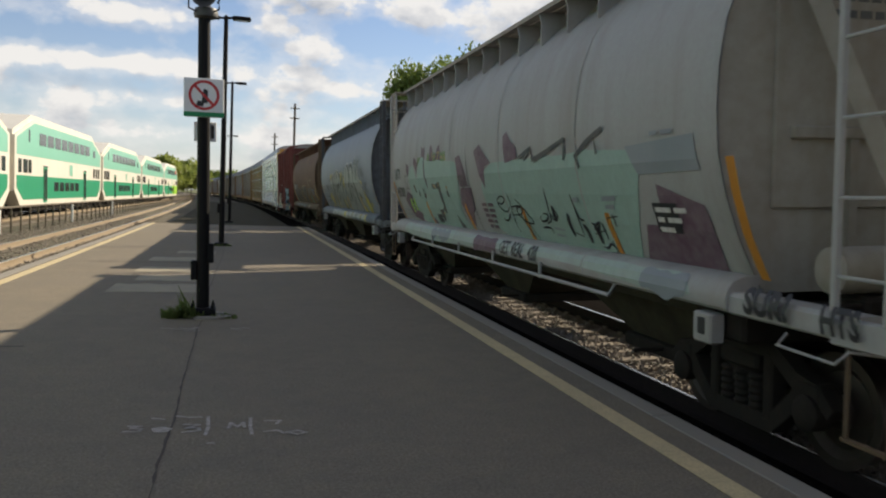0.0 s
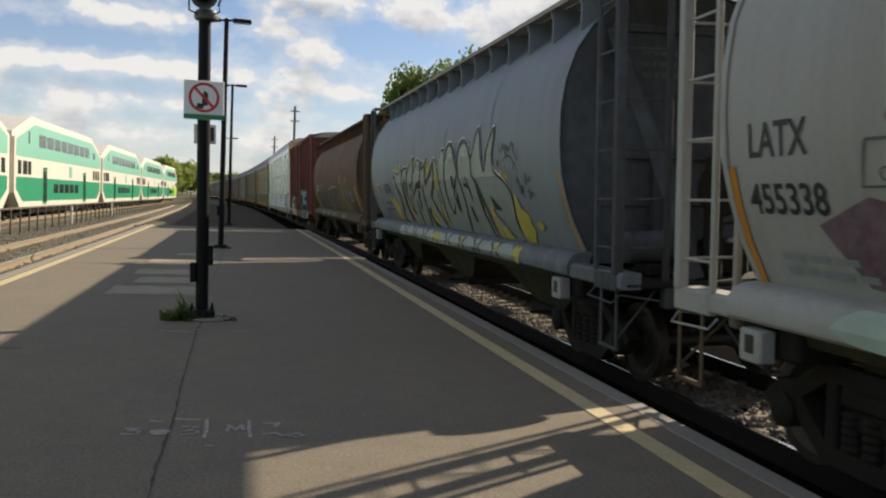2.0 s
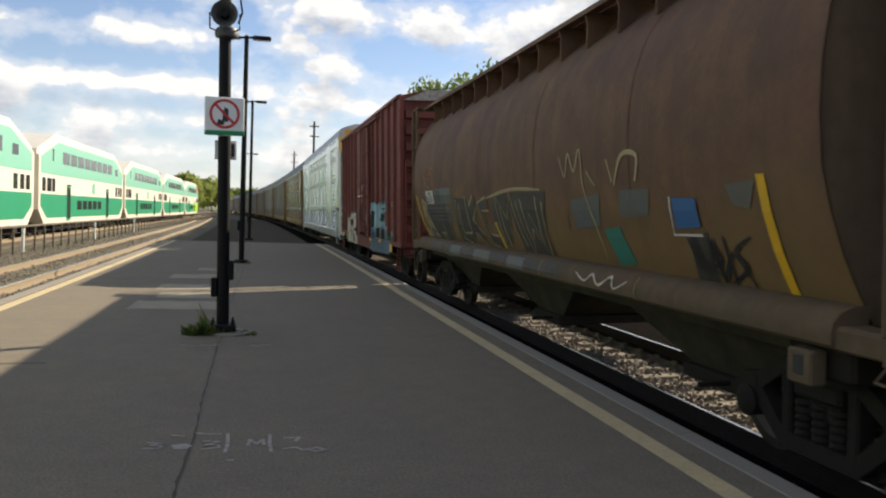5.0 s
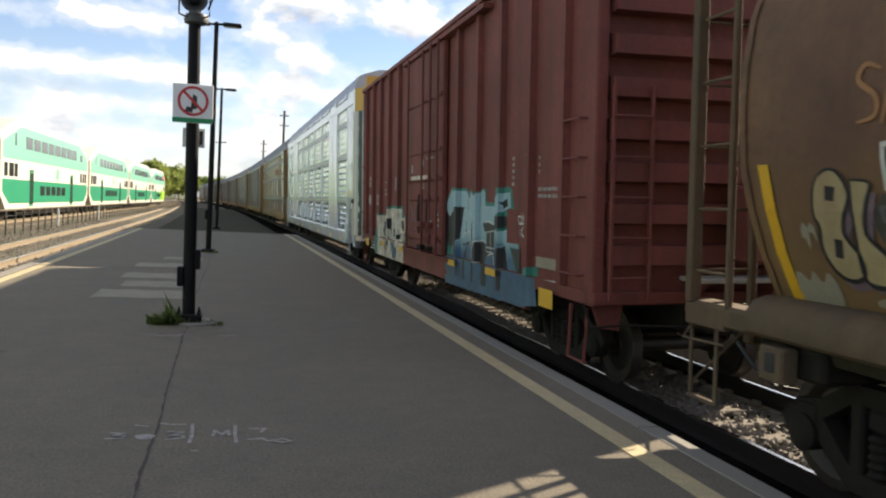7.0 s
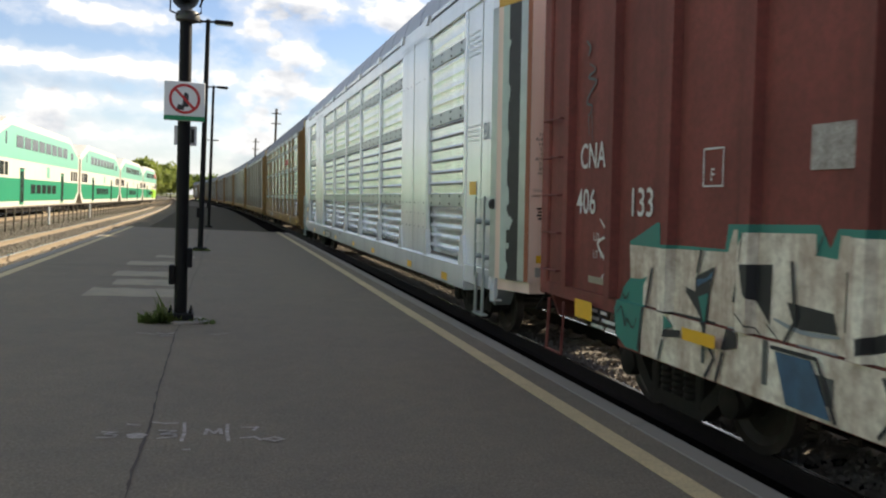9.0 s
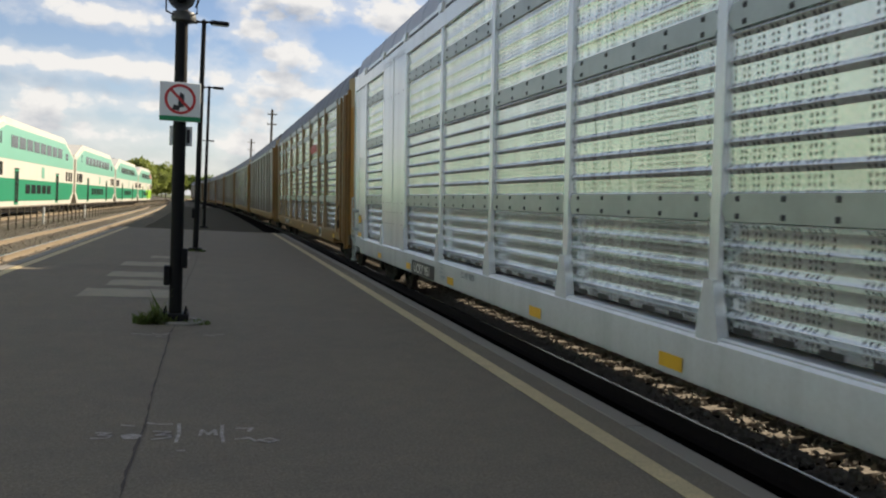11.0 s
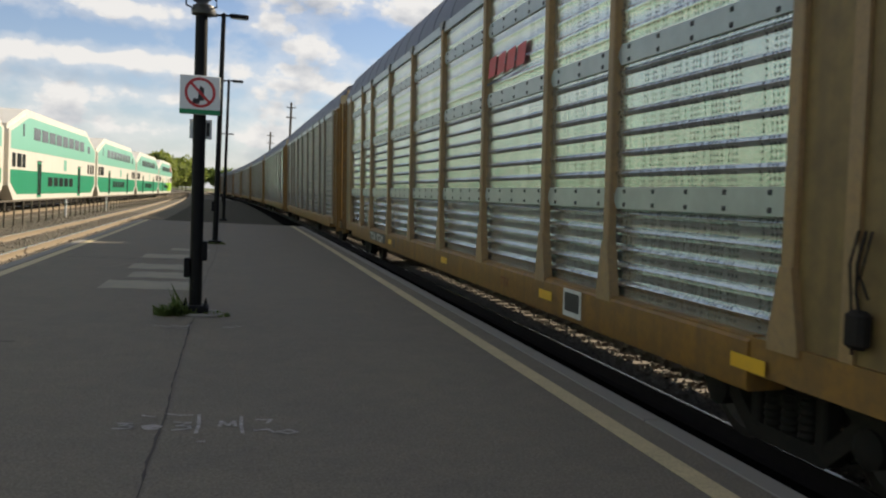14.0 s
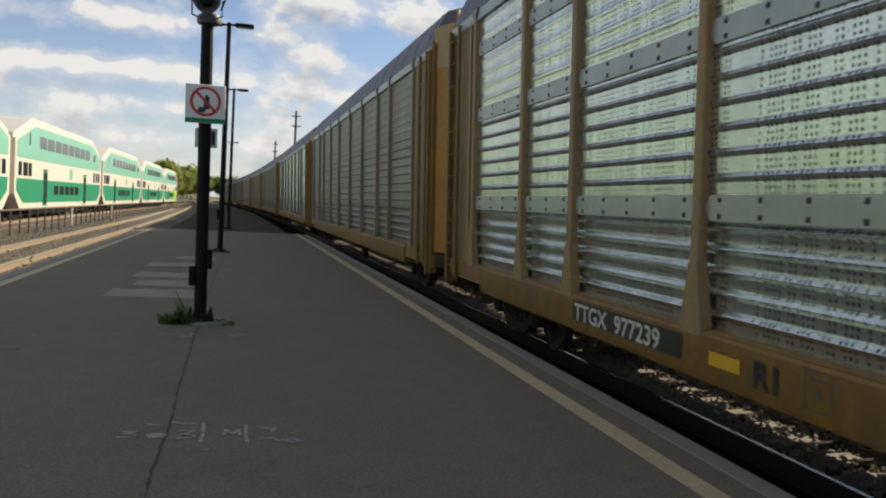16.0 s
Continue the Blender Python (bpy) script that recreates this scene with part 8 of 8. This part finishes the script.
def rack_panel(c, ya, yb, z0, z1, X, s, sheet, belts, bolt_data):
    m = Mesh()
    pts = sheet_profile(z0, z1, X, s)
    n = len(pts)
    m.add([(x, y, z) for y in (ya, yb) for x, z in pts], [(k, k + 1, n + k + 1, n + k) for k in range(n - 1)])
    p = part("panel", m, sheet, c)
    if belts:
        for b0, b1 in BELTS:
            part("belt", Mesh().extrude([(ya + 0.06, (b0 + b1) / 2 - 0.03), (ya + 0.12, b0), (yb - 0.12, b0), (yb - 0.06, (b0 + b1) / 2 - 0.03), (yb - 0.06, (b0 + b1) / 2 + 0.03), (yb - 0.12, b1), (ya + 0.12, b1), (ya + 0.06, (b0 + b1) / 2 + 0.03)], 0, min(s * (X - 0.01), s * (X + 0.02)), max(s * (X - 0.01), s * (X + 0.02))), "rack_belt", p)
        if s < 0:
            k = max(2, round((yb - ya) / 0.55))
            for b0, b1 in BELTS:
                for i in range(k):
                    y = ya + (i + 0.5) * (yb - ya) / k
                    for zz in (b0 + 0.04, b1 - 0.04):
                        part("bolt", bolt_data, None, p, m=pose(-X - 0.02, y, zz))
    return p


def rack_roof(c, y0, y1, X, mat, top=5.18):
    arch = [(X + 0.01, top), (X - 0.03, top + 0.20), (X - 0.14, top + 0.45), (X - 0.32, 5.93), (0.7, 6.06), (0, 6.10)]
    m = Mesh().extrude([(-x, z) for x, z in arch] + [(x, z) for x, z in reversed(arch[:-1])], 1, y0, y1)
    r = part("roof", m, mat, c, "ribbed curved roof")
    k = y0 + 0.4
    while k < y1:
        mm = Mesh().extrude([(-x, z) for x, z in arch] + [(-x * 1.004 - 0.002, z + 0.007) for x, z in reversed(arch)], 1, k, k + 0.06)
        part("roof_rib", mm, mat, r)
        k += 1.35


def end_word(text, size, x, z, y, c):
    cu = bpy.data.curves.new("letters", "FONT")
    cu.body, cu.size, cu.align_x, cu.resolution_u = text, size, "CENTER", 2
    ob = bpy.data.objects.new("letters", cu)
    scene.collection.objects.link(ob)
    me = bpy.data.meshes.new_from_object(ob.evaluated_get(bpy.context.evaluated_depsgraph_get()))
    bpy.data.objects.remove(ob)
    me.transform(Matrix.Translation((x, y, z)) @ Matrix.Rotation(radians(90), 4, "X"))
    me.materials.clear()
    me.materials.append(M["black_paint"])
    o = new("stencil", me)
    o.parent = c


def autorack(a, b, frame_mat, sheet, label, white=False, detail=True):
    c = car("autorack", label, "freight car", a, b)
    L = b - a
    e0, e1 = -L / 2, L / 2
    y0, y1 = e0 + (1.27 if white else 1.0), e1 - (0.43 if white else 0.72)
    X = 1.46
    k = (y1 - y0) / 25.7
    mid = (a + b) / 2
    if white:
        cuts = [u - mid for u in (75.23, 77.62, 79.73, 82.28, 85.06, 87.65, 90.33, 93.06, 95.32, 97.68)]
    elif detail:
        cuts = [u - mid for u in (102.57, 105.4, 107.2, 109.8, 112.45, 115.1, 117.75, 120.45, 122.2, 124.6)]
    else:
        cuts = [y0 + q * k for q in (1.6, 4.36, 6.16, 8.9, 11.55, 14.5, 17.2, 19.85, 21.6, 24.3)]
    z0, z1 = (1.08, 5.0) if not white else (1.12, 5.0)
    post = frame_mat if white else ("rack_post" if detail else "rack_grey")
    lo = 0.66
    for s in (-1, 1):
        # floor sill: the flat car
        m = Mesh().extrude([(s * 1.2, lo), (s * 1.52, lo), (s * 1.54, lo + 0.04), (s * 1.54, 1.03), (s * 1.50, 1.08), (s * 1.2, 1.08)], 1, y0 + (2.2 if not white else 1.2), y1 - (2.2 if not white else 1.2))
        part("side_sill", m, frame_mat, c, "deep side sill")
        m = Mesh().extrude([(s * 1.2, 0.80), (s * 1.52, 0.80), (s * 1.52, 1.07), (s * 1.2, 1.07)], 1, y0, y1)
        part("sill_end", m, frame_mat, c)
        for ya, yb in zip(cuts, cuts[1:]):
            solidp = white and (yb - cuts[2] < 0.01 and ya > cuts[1] - 0.01 or ya > cuts[7] - 0.01 and yb < cuts[8] + 0.01)
            if solidp:
                p = part("smooth_panel", Mesh().bevel_box(min(s * (X - 0.03), s * (X + 0.05)), max(s * (X - 0.03), s * (X + 0.05)), ya, yb, 1.06, 5.15, 0.012), "rack_white", c, "smooth white side panel")
                if s < 0:
                    for zz in (1.55, 1.80, 2.0, 4.3):
                        for i in range(6):
                            part("bolt", STUD, None, p, m=pose(-X - 0.049, ya + (i + 0.5 + 0.12 * (i % 2)) * (yb - ya) / 6, zz))
                    part("seam_strip", Mesh().box(-X - 0.056, -X - 0.05, (ya + yb) / 2 - 0.01, (ya + yb) / 2 + 0.01, 1.0, 5.1), "rack_belt", p)
            else:
                rack_panel(c, ya, yb, z0, z1, X, s, sheet, detail, BOLT)
        for i, y in enumerate(cuts):
            w = 0.062
            if white:
                part("side_post", Mesh().bevel_box(min(s * (X - 0.02), s * (X + 0.04)), max(s * (X - 0.02), s * (X + 0.04)), y - 0.06, y + 0.06, 1.5, 5.1, 0.01).extrude([(y - 0.06, 1.51), (y + 0.06, 1.51), (y + 0.15, 1.08), (y + 0.15, 1.0), (y - 0.15, 1.0), (y - 0.15, 1.08)], 0, min(s * (X - 0.02), s * (X + 0.075)), max(s * (X - 0.02), s * (X + 0.075))), "rack_white", c)
            else:
                m = Mesh().bevel_box(min(s * (X - 0.02), s * (X + 0.075)), max(s * (X - 0.02), s * (X + 0.075)), y - w, y + w, 1.55, 5.12, 0.012)
                m.extrude([(y - w, 1.62), (y + w, 1.62), (y + w * 2.6, 1.1), (y + w * 2.6, 1.02), (y - w * 2.6, 1.02), (y - w * 2.6, 1.1)], 0, min(s * (X - 0.02), s * (X + 0.085)), max(s * (X - 0.02), s * (X + 0.085)))
                part("side_post", m, post, c)
        # closed end bays
        for ya, yb in ((y0, cuts[0]), (cuts[-1], y1)):
            part("end_bay", Mesh().bevel_box(min(s * (X - 0.04), s * (X + 0.02)), max(s * (X - 0.04), s * (X + 0.02)), ya, yb, 0.96, 5.12, 0.012), frame_mat if white else "rack_bay", c, "smooth end bay sheet")
        tr = 5.38 if white else 5.16
        m = Mesh().extrude([(s * (X - 0.03), 5.0), (s * (X + 0.05), 5.0), (s * (X + 0.05), tr), (s * (X - 0.03), tr + 0.05)], 1, y0, y1)
        rail = part("top_rail", m, "rack_white" if white else "rack_belt", c)
        if s < 0:
            for y in cuts:
                part("gusset", Mesh().extrude([(y - 0.16, tr + 0.02), (y - 0.07, tr - 0.12), (y + 0.07, tr - 0.12), (y + 0.16, tr + 0.02)], 0, -X - 0.085, -X - 0.045), "rack_white" if white else "rack_sheet_dull", rail)
            if white:
                for ya, yb in zip(cuts, cuts[1:]):
                    if yb - ya > 2.2:
                        part("roof_slot", Mesh().box(-X - 0.054, -X - 0.04, ya + 0.25, yb - 0.25, 5.26, 5.31), "black_paint", rail, "dark slot under the roof")
    rack_roof(c, y0 + 0.1, y1 - 0.1, X, "rack_roof_pale" if white else "rack_roof", 5.40 if white else 5.18)
    part("deck", Mesh().bevel_box(-1.4, 1.4, y0, y1, 0.86, 1.0, 0.02), "dark_steel", c)
    part("centre_sill", Mesh().bevel_box(-0.35, 0.35, e0 + 0.5, e1 - 0.5, 0.6, 0.9, 0.03), "dark_steel", c)
    for s, e, y in ((-1, e0, y0), (1, e1, y1)):
        # end doors: two curved leaves with posts and ladder
        for x in (-1, 1):
            curve = [(0.02, 0.82), (0.8, 0.80), (1.12, 0.72), (1.25, 0.52), (1.36, 0.28), (1.44, 0.0), (1.39, 0.0), (1.31, 0.26), (1.2, 0.49), (1.08, 0.67), (0.79, 0.75), (0.02, 0.77)]
            if s > 0:
                curve = [(p, q * 0.42) for p, q in curve]
            if white:
                curve = [(0.02, 0.85), (1.258, 0.85), (1.258, 0.79), (0.02, 0.79)] if s < 0 else [(0.02, 0.28), (1.0, 0.28), (1.0, 0.22), (0.02, 0.22)]
            for za, zb, paint in ((0.98 if white else 1.05, 4.72, "tan_panel" if white else "rack_door"), (4.724, 5.72 if white else 5.55, "door_yellow" if white else "door_beige")):
                part("end_door", Mesh().extrude([(p * x, y + s * q) for p, q in curve], 2, za, zb), paint, c, "tall end door leaf")
            part("corner_post", Mesh().bevel_box(x * 1.42 - 0.07, x * 1.42 + 0.07, y - 0.12, y + 0.06, 0.62, 5.25, 0.02), frame_mat, c)
        if not white:
            ladder(c, -X - 0.10, y - s * 0.43 - 0.3, y - s * 0.43 + 0.3, 0.75, 5.1, 11, frame_mat)
            part("end_channel", Mesh().box(-X - 0.10, -X - 0.02, y - 0.05, y + 0.05, 0.6, 5.1), frame_mat, c)
            part("end_channel", Mesh().box(-X - 0.05, -X - 0.02, y - s * 1.25 - 0.06, y - s * 1.25 + 0.06, 0.9, 5.1), "rack_post", c)
            if detail and s < 0:
                for q, w, drop in ((0.0, 0.011, 0.55), (0.06, 0.009, 0.75), (-0.05, 0.008, 0.4)):
                    part("hanging_chain", Mesh().tube([(-X - 0.06, y + 1.12 + q, 1.9), (-X - 0.13, y + 1.1 + q, 1.7), (-X - 0.10, y + 1.13 + q * 0.5, 1.9 - drop * 0.7), (-X - 0.12, y + 1.06 + q, 1.9 - drop)], w, 6), "dark_steel", c, "dark hanging chain and strap")
                part("ratchet", Mesh().bevel_box(-X - 0.14, -X - 0.03, y + 1.04, y + 1.2, 1.18, 1.42, 0.03), "dark_steel", c, "grimy ratchet box")
                seg = lambda q, o: (-1.25 + 0.13 * q - 0.84 * o, y + s * (0.52 + 0.2 * q + 0.55 * o))
                for qa, qb, za, zb in ((0.0, 0.06, 1.43, 2.1), (0.94, 1.0, 1.43, 2.1), (0.06, 0.94, 1.43, 1.445), (0.06, 0.94, 2.085, 2.1)):
                    part("door_panel_edge", Mesh().extrude([seg(qa, 0.004), seg(qb, 0.004), seg(qb, -0.01), seg(qa, -0.01)], 2, za, zb), "hop_rust", c)
                for zz in (2.6, 2.55, 2.50, 3.36):
                    part("small_print", Mesh().extrude([seg(0.1, 0.003), seg(0.9, 0.003), seg(0.9, -0.01), seg(0.1, -0.01)], 2, zz - 0.012, zz + 0.012), "black_paint", c)
        else:
            ya, yb = y - s * 0.10, y - s * 0.50
            stiles = Mesh()
            for yy in (ya, yb):
                stiles.bevel_box(-X - 0.13, -X - 0.10, yy - 0.018, yy + 0.018, 0.95, 2.12, 0.005)
            t = part("ladder", stiles, "rack_belt", c, "thin grey side ladder")
            for z in (1.12, 1.46, 1.80, 2.08):
                part("rung", Mesh().tube([(-X - 0.115, ya + s * 0.05, z), (-X - 0.115, yb - s * 0.05, z)], 0.013, 6), "rack_belt", t)
            for yy in (ya, yb):
                for z in (1.75, 1.25):
                    part("stand_off", Mesh().lathe([(0.035, -0.10), (0.035, -0.02), (0.055, 0.0)], 0, (-X - 0.01, yy, z), 8), "rack_belt", t)
            steps = Mesh()
            for yy in (ya - s * 0.04, yb + s * 0.04):
                steps.extrude([(yy - 0.035, 1.0), (yy + 0.035, 1.0), (yy + 0.035 - s * 0.05, 0.42), (yy - 0.035 - s * 0.05, 0.42)], 0, -1.57, -1.545)
            steps.box(-1.60, -1.50, min(ya, yb) - 0.02, max(ya, yb) + 0.02, 0.40, 0.425)
            part("corner_step", steps, "rack_belt", c, "grey strap step under the corner")
            part("bay_seam", Mesh().box(-X - 0.026, -X - 0.02, y - s * 0.56 - 0.012, y - s * 0.56 + 0.012, 1.0, 5.1), "rack_belt", c)
            for x in (-1, 1):
                corner = [(1.52, 0.0), (1.481, 0.128), (1.447, 0.237), (1.406, 0.372), (1.33, 0.621), (1.288, 0.757), (1.262, 0.848)]
                if s > 0:
                    corner = [(1.52, 0.0), (1.45, 0.05), (1.39, 0.09), (1.3, 0.14), (1.15, 0.2), (1.08, 0.24), (1.004, 0.278)]
                looks = [("rack_belt", "grey steel corner post"), ("tan_panel", "faded pink edge strip"), ("torn_mint", "pale torn seal strip"), ("black_paint", "dark rubber door gap"), ("rack_belt", "blue-grey door post"), ("copper_strip", "rusty red door edge")]
                for (xa, da), (xb, db), (mat2, lab) in zip(corner, corner[1:], looks):
                    m = Mesh().extrude([(xa * x, y + s * da), (xb * x, y + s * db), ((xb - 0.05) * x, y + s * (db - 0.05)), ((xa - 0.05) * x, y + s * (da - 0.05))], 2, 0.98, 4.73)
                    part("end_strip", m, mat2, c, lab)
                    hi = Mesh().extrude([(xa * x, y + s * (da + 0.004)), (xb * x, y + s * (db + 0.004)), ((xb - 0.05) * x, y + s * (db - 0.05)), ((xa - 0.05) * x, y + s * (da - 0.05))], 2, 4.734, 5.42)
                    part("end_strip_top", hi, "door_yellow" if da > 0.1 else "rack_white", c, "yellow door head")
        if white and s < 0:
            rng = random.Random(31)
            a0, b0 = Vector((-1.406, y - 0.372)), Vector((-1.33, y - 0.621))
            nrm = Vector((-0.956, -0.292))
            for q0, q1, z0_, z1_ in ((-0.25, 0.30, 1.95, 2.30), (-0.2, 0.45, 1.62, 1.93), (0.1, 0.55, 1.72, 1.85), (-0.3, 0.22, 1.02, 1.30), (-0.2, 0.15, 2.6, 3.1), (-0.3, 0.2, 3.4, 3.7), (0.0, 0.3, 1.40, 1.5), (-0.25, 0.18, 4.1, 4.3)):
                ring = []
                for k in range(14):
                    r = rng.uniform(0.6, 1.05)
                    q = (q0 + q1) / 2 + (q1 - q0) / 2 * r * math.cos(k * math.tau / 14)
                    p = a0.lerp(b0, q) + nrm * 0.006
                    ring.append((p.x, p.y, (z0_ + z1_) / 2 + (z1_ - z0_) / 2 * r * math.sin(k * math.tau / 14)))
                back = [(px - nrm.x * 0.004, py - nrm.y * 0.004, pz) for px, py, pz in ring]
                part("torn_seal", Mesh().add(ring + back, [tuple(range(14)), tuple(range(27, 13, -1))] + [(k, (k + 1) % 14, 14 + (k + 1) % 14, 14 + k) for k in range(14)]), "torn_mint", c, "ragged scrap of pale door seal")
        if white:
            part("end_sill", Mesh().extrude([(-1.47, y), (-1.22 if s < 0 else -1.0, y + s * (0.8 if s < 0 else 0.25)), (1.22 if s < 0 else 1.0, y + s * (0.8 if s < 0 else 0.25)), (1.47, y)], 2, 0.82, 0.975), "tan_panel", c, "faded end sill")
            part("sill_plate", Mesh().extrude([(y - s * 0.05, 0.62), (y + s * 0.04, 0.58), (y + s * 0.16, 0.72), (y + s * 0.18, 0.82), (y - s * 0.05, 0.82)], 0, -1.44, -1.2), "rack_belt", c, "bent grey step plate")
        else:
            part("end_sill", Mesh().bevel_box(-1.45, 1.45, min(y, y + s * 0.3), max(y, y + s * 0.3), 0.72, 1.0, 0.03), "hop_rust_end", c, "grimy end sill")
        coupler(c, e - s * 0.2, s)
        truck(c, e - s * 3.35, WHEELSET_DATA)
    flat = [(X + 0.02, 0.5), (X + 0.02, 5.2)]
    sill = [(1.545, 0.5), (1.545, 1.0)]
    P = lambda u: u - mid
    if white:
        figure("plate", [rect(5.94, 4.23, 0.68, 0.93)], "black_paint", c, sill, 0.004, "black number plate on the sill")
        lettering("number", "UCRY 951", 0.235, 5.76, 0.72, "white_paint", c, sill, 0.008, spread=0.007, stretch=1.2)
        figure("reflector", [rect(q, q + 0.36, 0.72, 0.84) for q in (9.0, 6.05, 3.05, -0.6, -3.6, -7.6, -10.2)], "amber", c, sill, 0.006, "yellow reflective strips")
        figure("reflector", [rect(P(98.66), P(98.26), 1.44, 1.62), rect(-11.2, -11.55, 2.15, 2.35), rect(P(98.69), P(98.24), 1.0, 1.18)], "amber", c, flat, 0.01, "yellow notice plate")
        lettering("mark", "BI", 0.36, P(74.33), 2.95, "grey_spray", c, flat, 0.008)
        figure("notice_rim", [rect(P(98.69), P(98.23), 1.41, 1.65)], "black_paint", c, flat, 0.007, "black rim of a yellow notice")
        lettering("number", "G 951", 0.17, P(98.69), 2.52, "grey_dark", c, flat, 0.008, stretch=0.8)
        bars("small_print", P(98.7), 3.15, 3, 0.4, 0.03, 0.07, "grey_spray", c, flat, 0.008, 75)
        bars("small_print", P(75.1), 3.2, 4, 0.5, 0.022, 0.05, "rack_belt", c, flat, 0.008, 72)
        bars("small_print", P(75.1), 4.6, 5, 0.5, 0.022, 0.06, "rack_belt", c, flat, 0.008, 73)
        face = y0 - 0.854
        for i, word in enumerate(("LOWER", "AND LOCK", "HINGED", "DECKS", "CLOSE", "AND LOCK", "DOORS", "BEFORE", "MOVING", "CAR")):
            end_word(word, 0.066, -1.02, 2.93 - i * 0.065, face, c)
        end_word("DO NOT APPLY", 0.052, -1.02, 2.19, face, c)
        end_word("HEAT TO DOORS", 0.052, -1.02, 2.12, face, c)
        for i in range(4):
            part("small_print", Mesh().box(-1.15 + 0.02 * (i % 2), -0.89 - 0.03 * (i % 3), face - 0.001, face + 0.002, 1.955 - i * 0.045, 1.98 - i * 0.045), "black_paint", c)
        part("notice", Mesh().box(-1.15, -0.88, face - 0.006, face + 0.002, 1.24, 1.34), "amber", c, "yellow notice plate")
        part("notice", Mesh().box(-1.16, -0.86, face - 0.004, face + 0.002, 1.05, 1.18), "rack_belt", c, "small grey printed notice")
        part("door_hook", Mesh().tube([(-1.02, face, 1.6), (-1.0, face - 0.06, 1.53), (-1.04, face - 0.06, 1.45), (-1.08, face - 0.02, 1.47)], 0.014, 6), "rack_belt", c, "bright steel hook")
        part("buffer_knob", Mesh().lathe([(0.06, 0.0), (0.075, 0.03), (0.03, 0.06)], 1, (-1.5, y0 - 0.1, 2.02), 12), "bolt", c, "round dark rubber stop")
        lettering("load_mark", "LD LMT  80000", 0.13, 2.62, 0.90, "black_paint", c, sill, 0.008, stretch=0.8)
        brush("label_frame", [[(3.87, 1.0), (3.60, 1.0), (3.60, 0.76), (3.87, 0.76), (3.87, 1.0)]], "grey_spray", c, sill, 0.018, 0.008, soft=False)
        bars("small_print", 3.82, 0.96, 3, 0.16, 0.03, 0.04, "grey_spray", c, sill, 0.008, 91)
        figure("drain_slot", [rect(P(u), P(u + 0.22), 1.13, 1.18) for u in [80.0 + 0.45 * i for i in range(29)]], "black_paint", c, [(X + 0.012, 0.5), (X + 0.012, 5.2)], 0.006, "row of dark drain slots")
    elif detail:
        figure("plate", [rect(6.9, 4.55, 0.78, 1.0)], "black_paint", c, sill, 0.004, "black number plate on the sill")
        lettering("number", "TTGX  977239", 0.255, 6.84, 0.795, "white_paint", c, sill, 0.008, spread=0.005, stretch=1.22)
        figure("reflector", [rect(q, q + 0.42, 0.82, 0.93) for q in (3.7, -1.6, -6.56, -10.6)], "amber", c, sill, 0.006, "yellow reflective strips")
        lettering("mark", "R1", 0.27, 3.55, 0.775, "black_paint", c, sill, 0.006, spread=0.008, stretch=1.15)
        brush("label_frame", [[(2.98, 1.02), (2.72, 1.02), (2.72, 0.76), (2.98, 0.76), (2.98, 1.02)]], "grey_dark", c, sill, 0.011, 0.006, soft=False)
        figure("small_print", [rect(2.93, 2.86, 0.955, 0.975), rect(2.84, 2.77, 0.955, 0.975), rect(2.87, 2.83, 0.84, 0.90)], "grey_dark", c, sill, 0.006)
        figure("placard", [rect(-6.91, -7.41, 0.72, 1.03)], "white_paint", c, sill, 0.004, "white and black stencil panel")
        figure("placard", [rect(-6.96, -7.36, 0.78, 0.99)], "black_paint", c, sill, 0.008)
        lettering("chalk_mark", "TTX", 0.18, -4.64, 0.80, "box_red", c, sill, 0.006)
        bars("small_print", P(101.6), 3.6, 4, 0.5, 0.06, 0.06, "black_paint", c, flat, 0.006, 74)
        # the road's emblem, as plain slanting red shapes
        figure("emblem", [[(-3.66 - i * 0.42, 3.80), (-3.99 - i * 0.42, 3.82), (-4.07 - i * 0.42, 4.10), (-3.74 - i * 0.42, 4.08)] for i in range(4)], "sign_red", c, [(X + 0.03, 0.5), (X + 0.03, 5.2)], 0.008, "slanting red emblem shapes")
        figure("emblem_bar", [[(-3.62, 3.70), (-5.2, 3.78), (-5.2, 3.80), (-3.62, 3.735)]], "sign_dark", c, [(X + 0.03, 0.5), (X + 0.03, 5.2)], 0.008)
    return c


autorack(GAPS[5], GAPS[6], "rack_white", "rack_sheet_white", "white three-deck car carrier with louvred side panels", white=True)
autorack(GAPS[6], GAPS[7], "rack_yellow", "rack_sheet", "yellow car carrier with bright galvanised side panels")
autorack(GAPS[7], GAPS[8], "rack_yellow", "rack_sheet_dull", "yellow car carrier with dull weathered side panels", detail=False)
for i in range(8, len(GAPS) - 1):
    autorack(GAPS[i], GAPS[i + 1], "rack_yellow", "rack_sheet" if i % 3 == 2 else "rack_sheet_dull", "distant yellow car carrier with galvanised side panels", detail=False)
stones()


def motions():
    """The freight train rolls towards the camera at a steady pace."""
    for c, u in CARS:
        walk(c, [(t, on_track(u - SPEED * t)) for t in range(0, 17, 2)])
    for w in WHEELS[4:32]:
        y = w.matrix_local.translation.y
        turn = math.degrees(SPEED / 0.425)
        walk(w, [(0.08 * i, pose(0, y, 0.425, turn * 0.08 * i)) for i in range(201)])


motions()
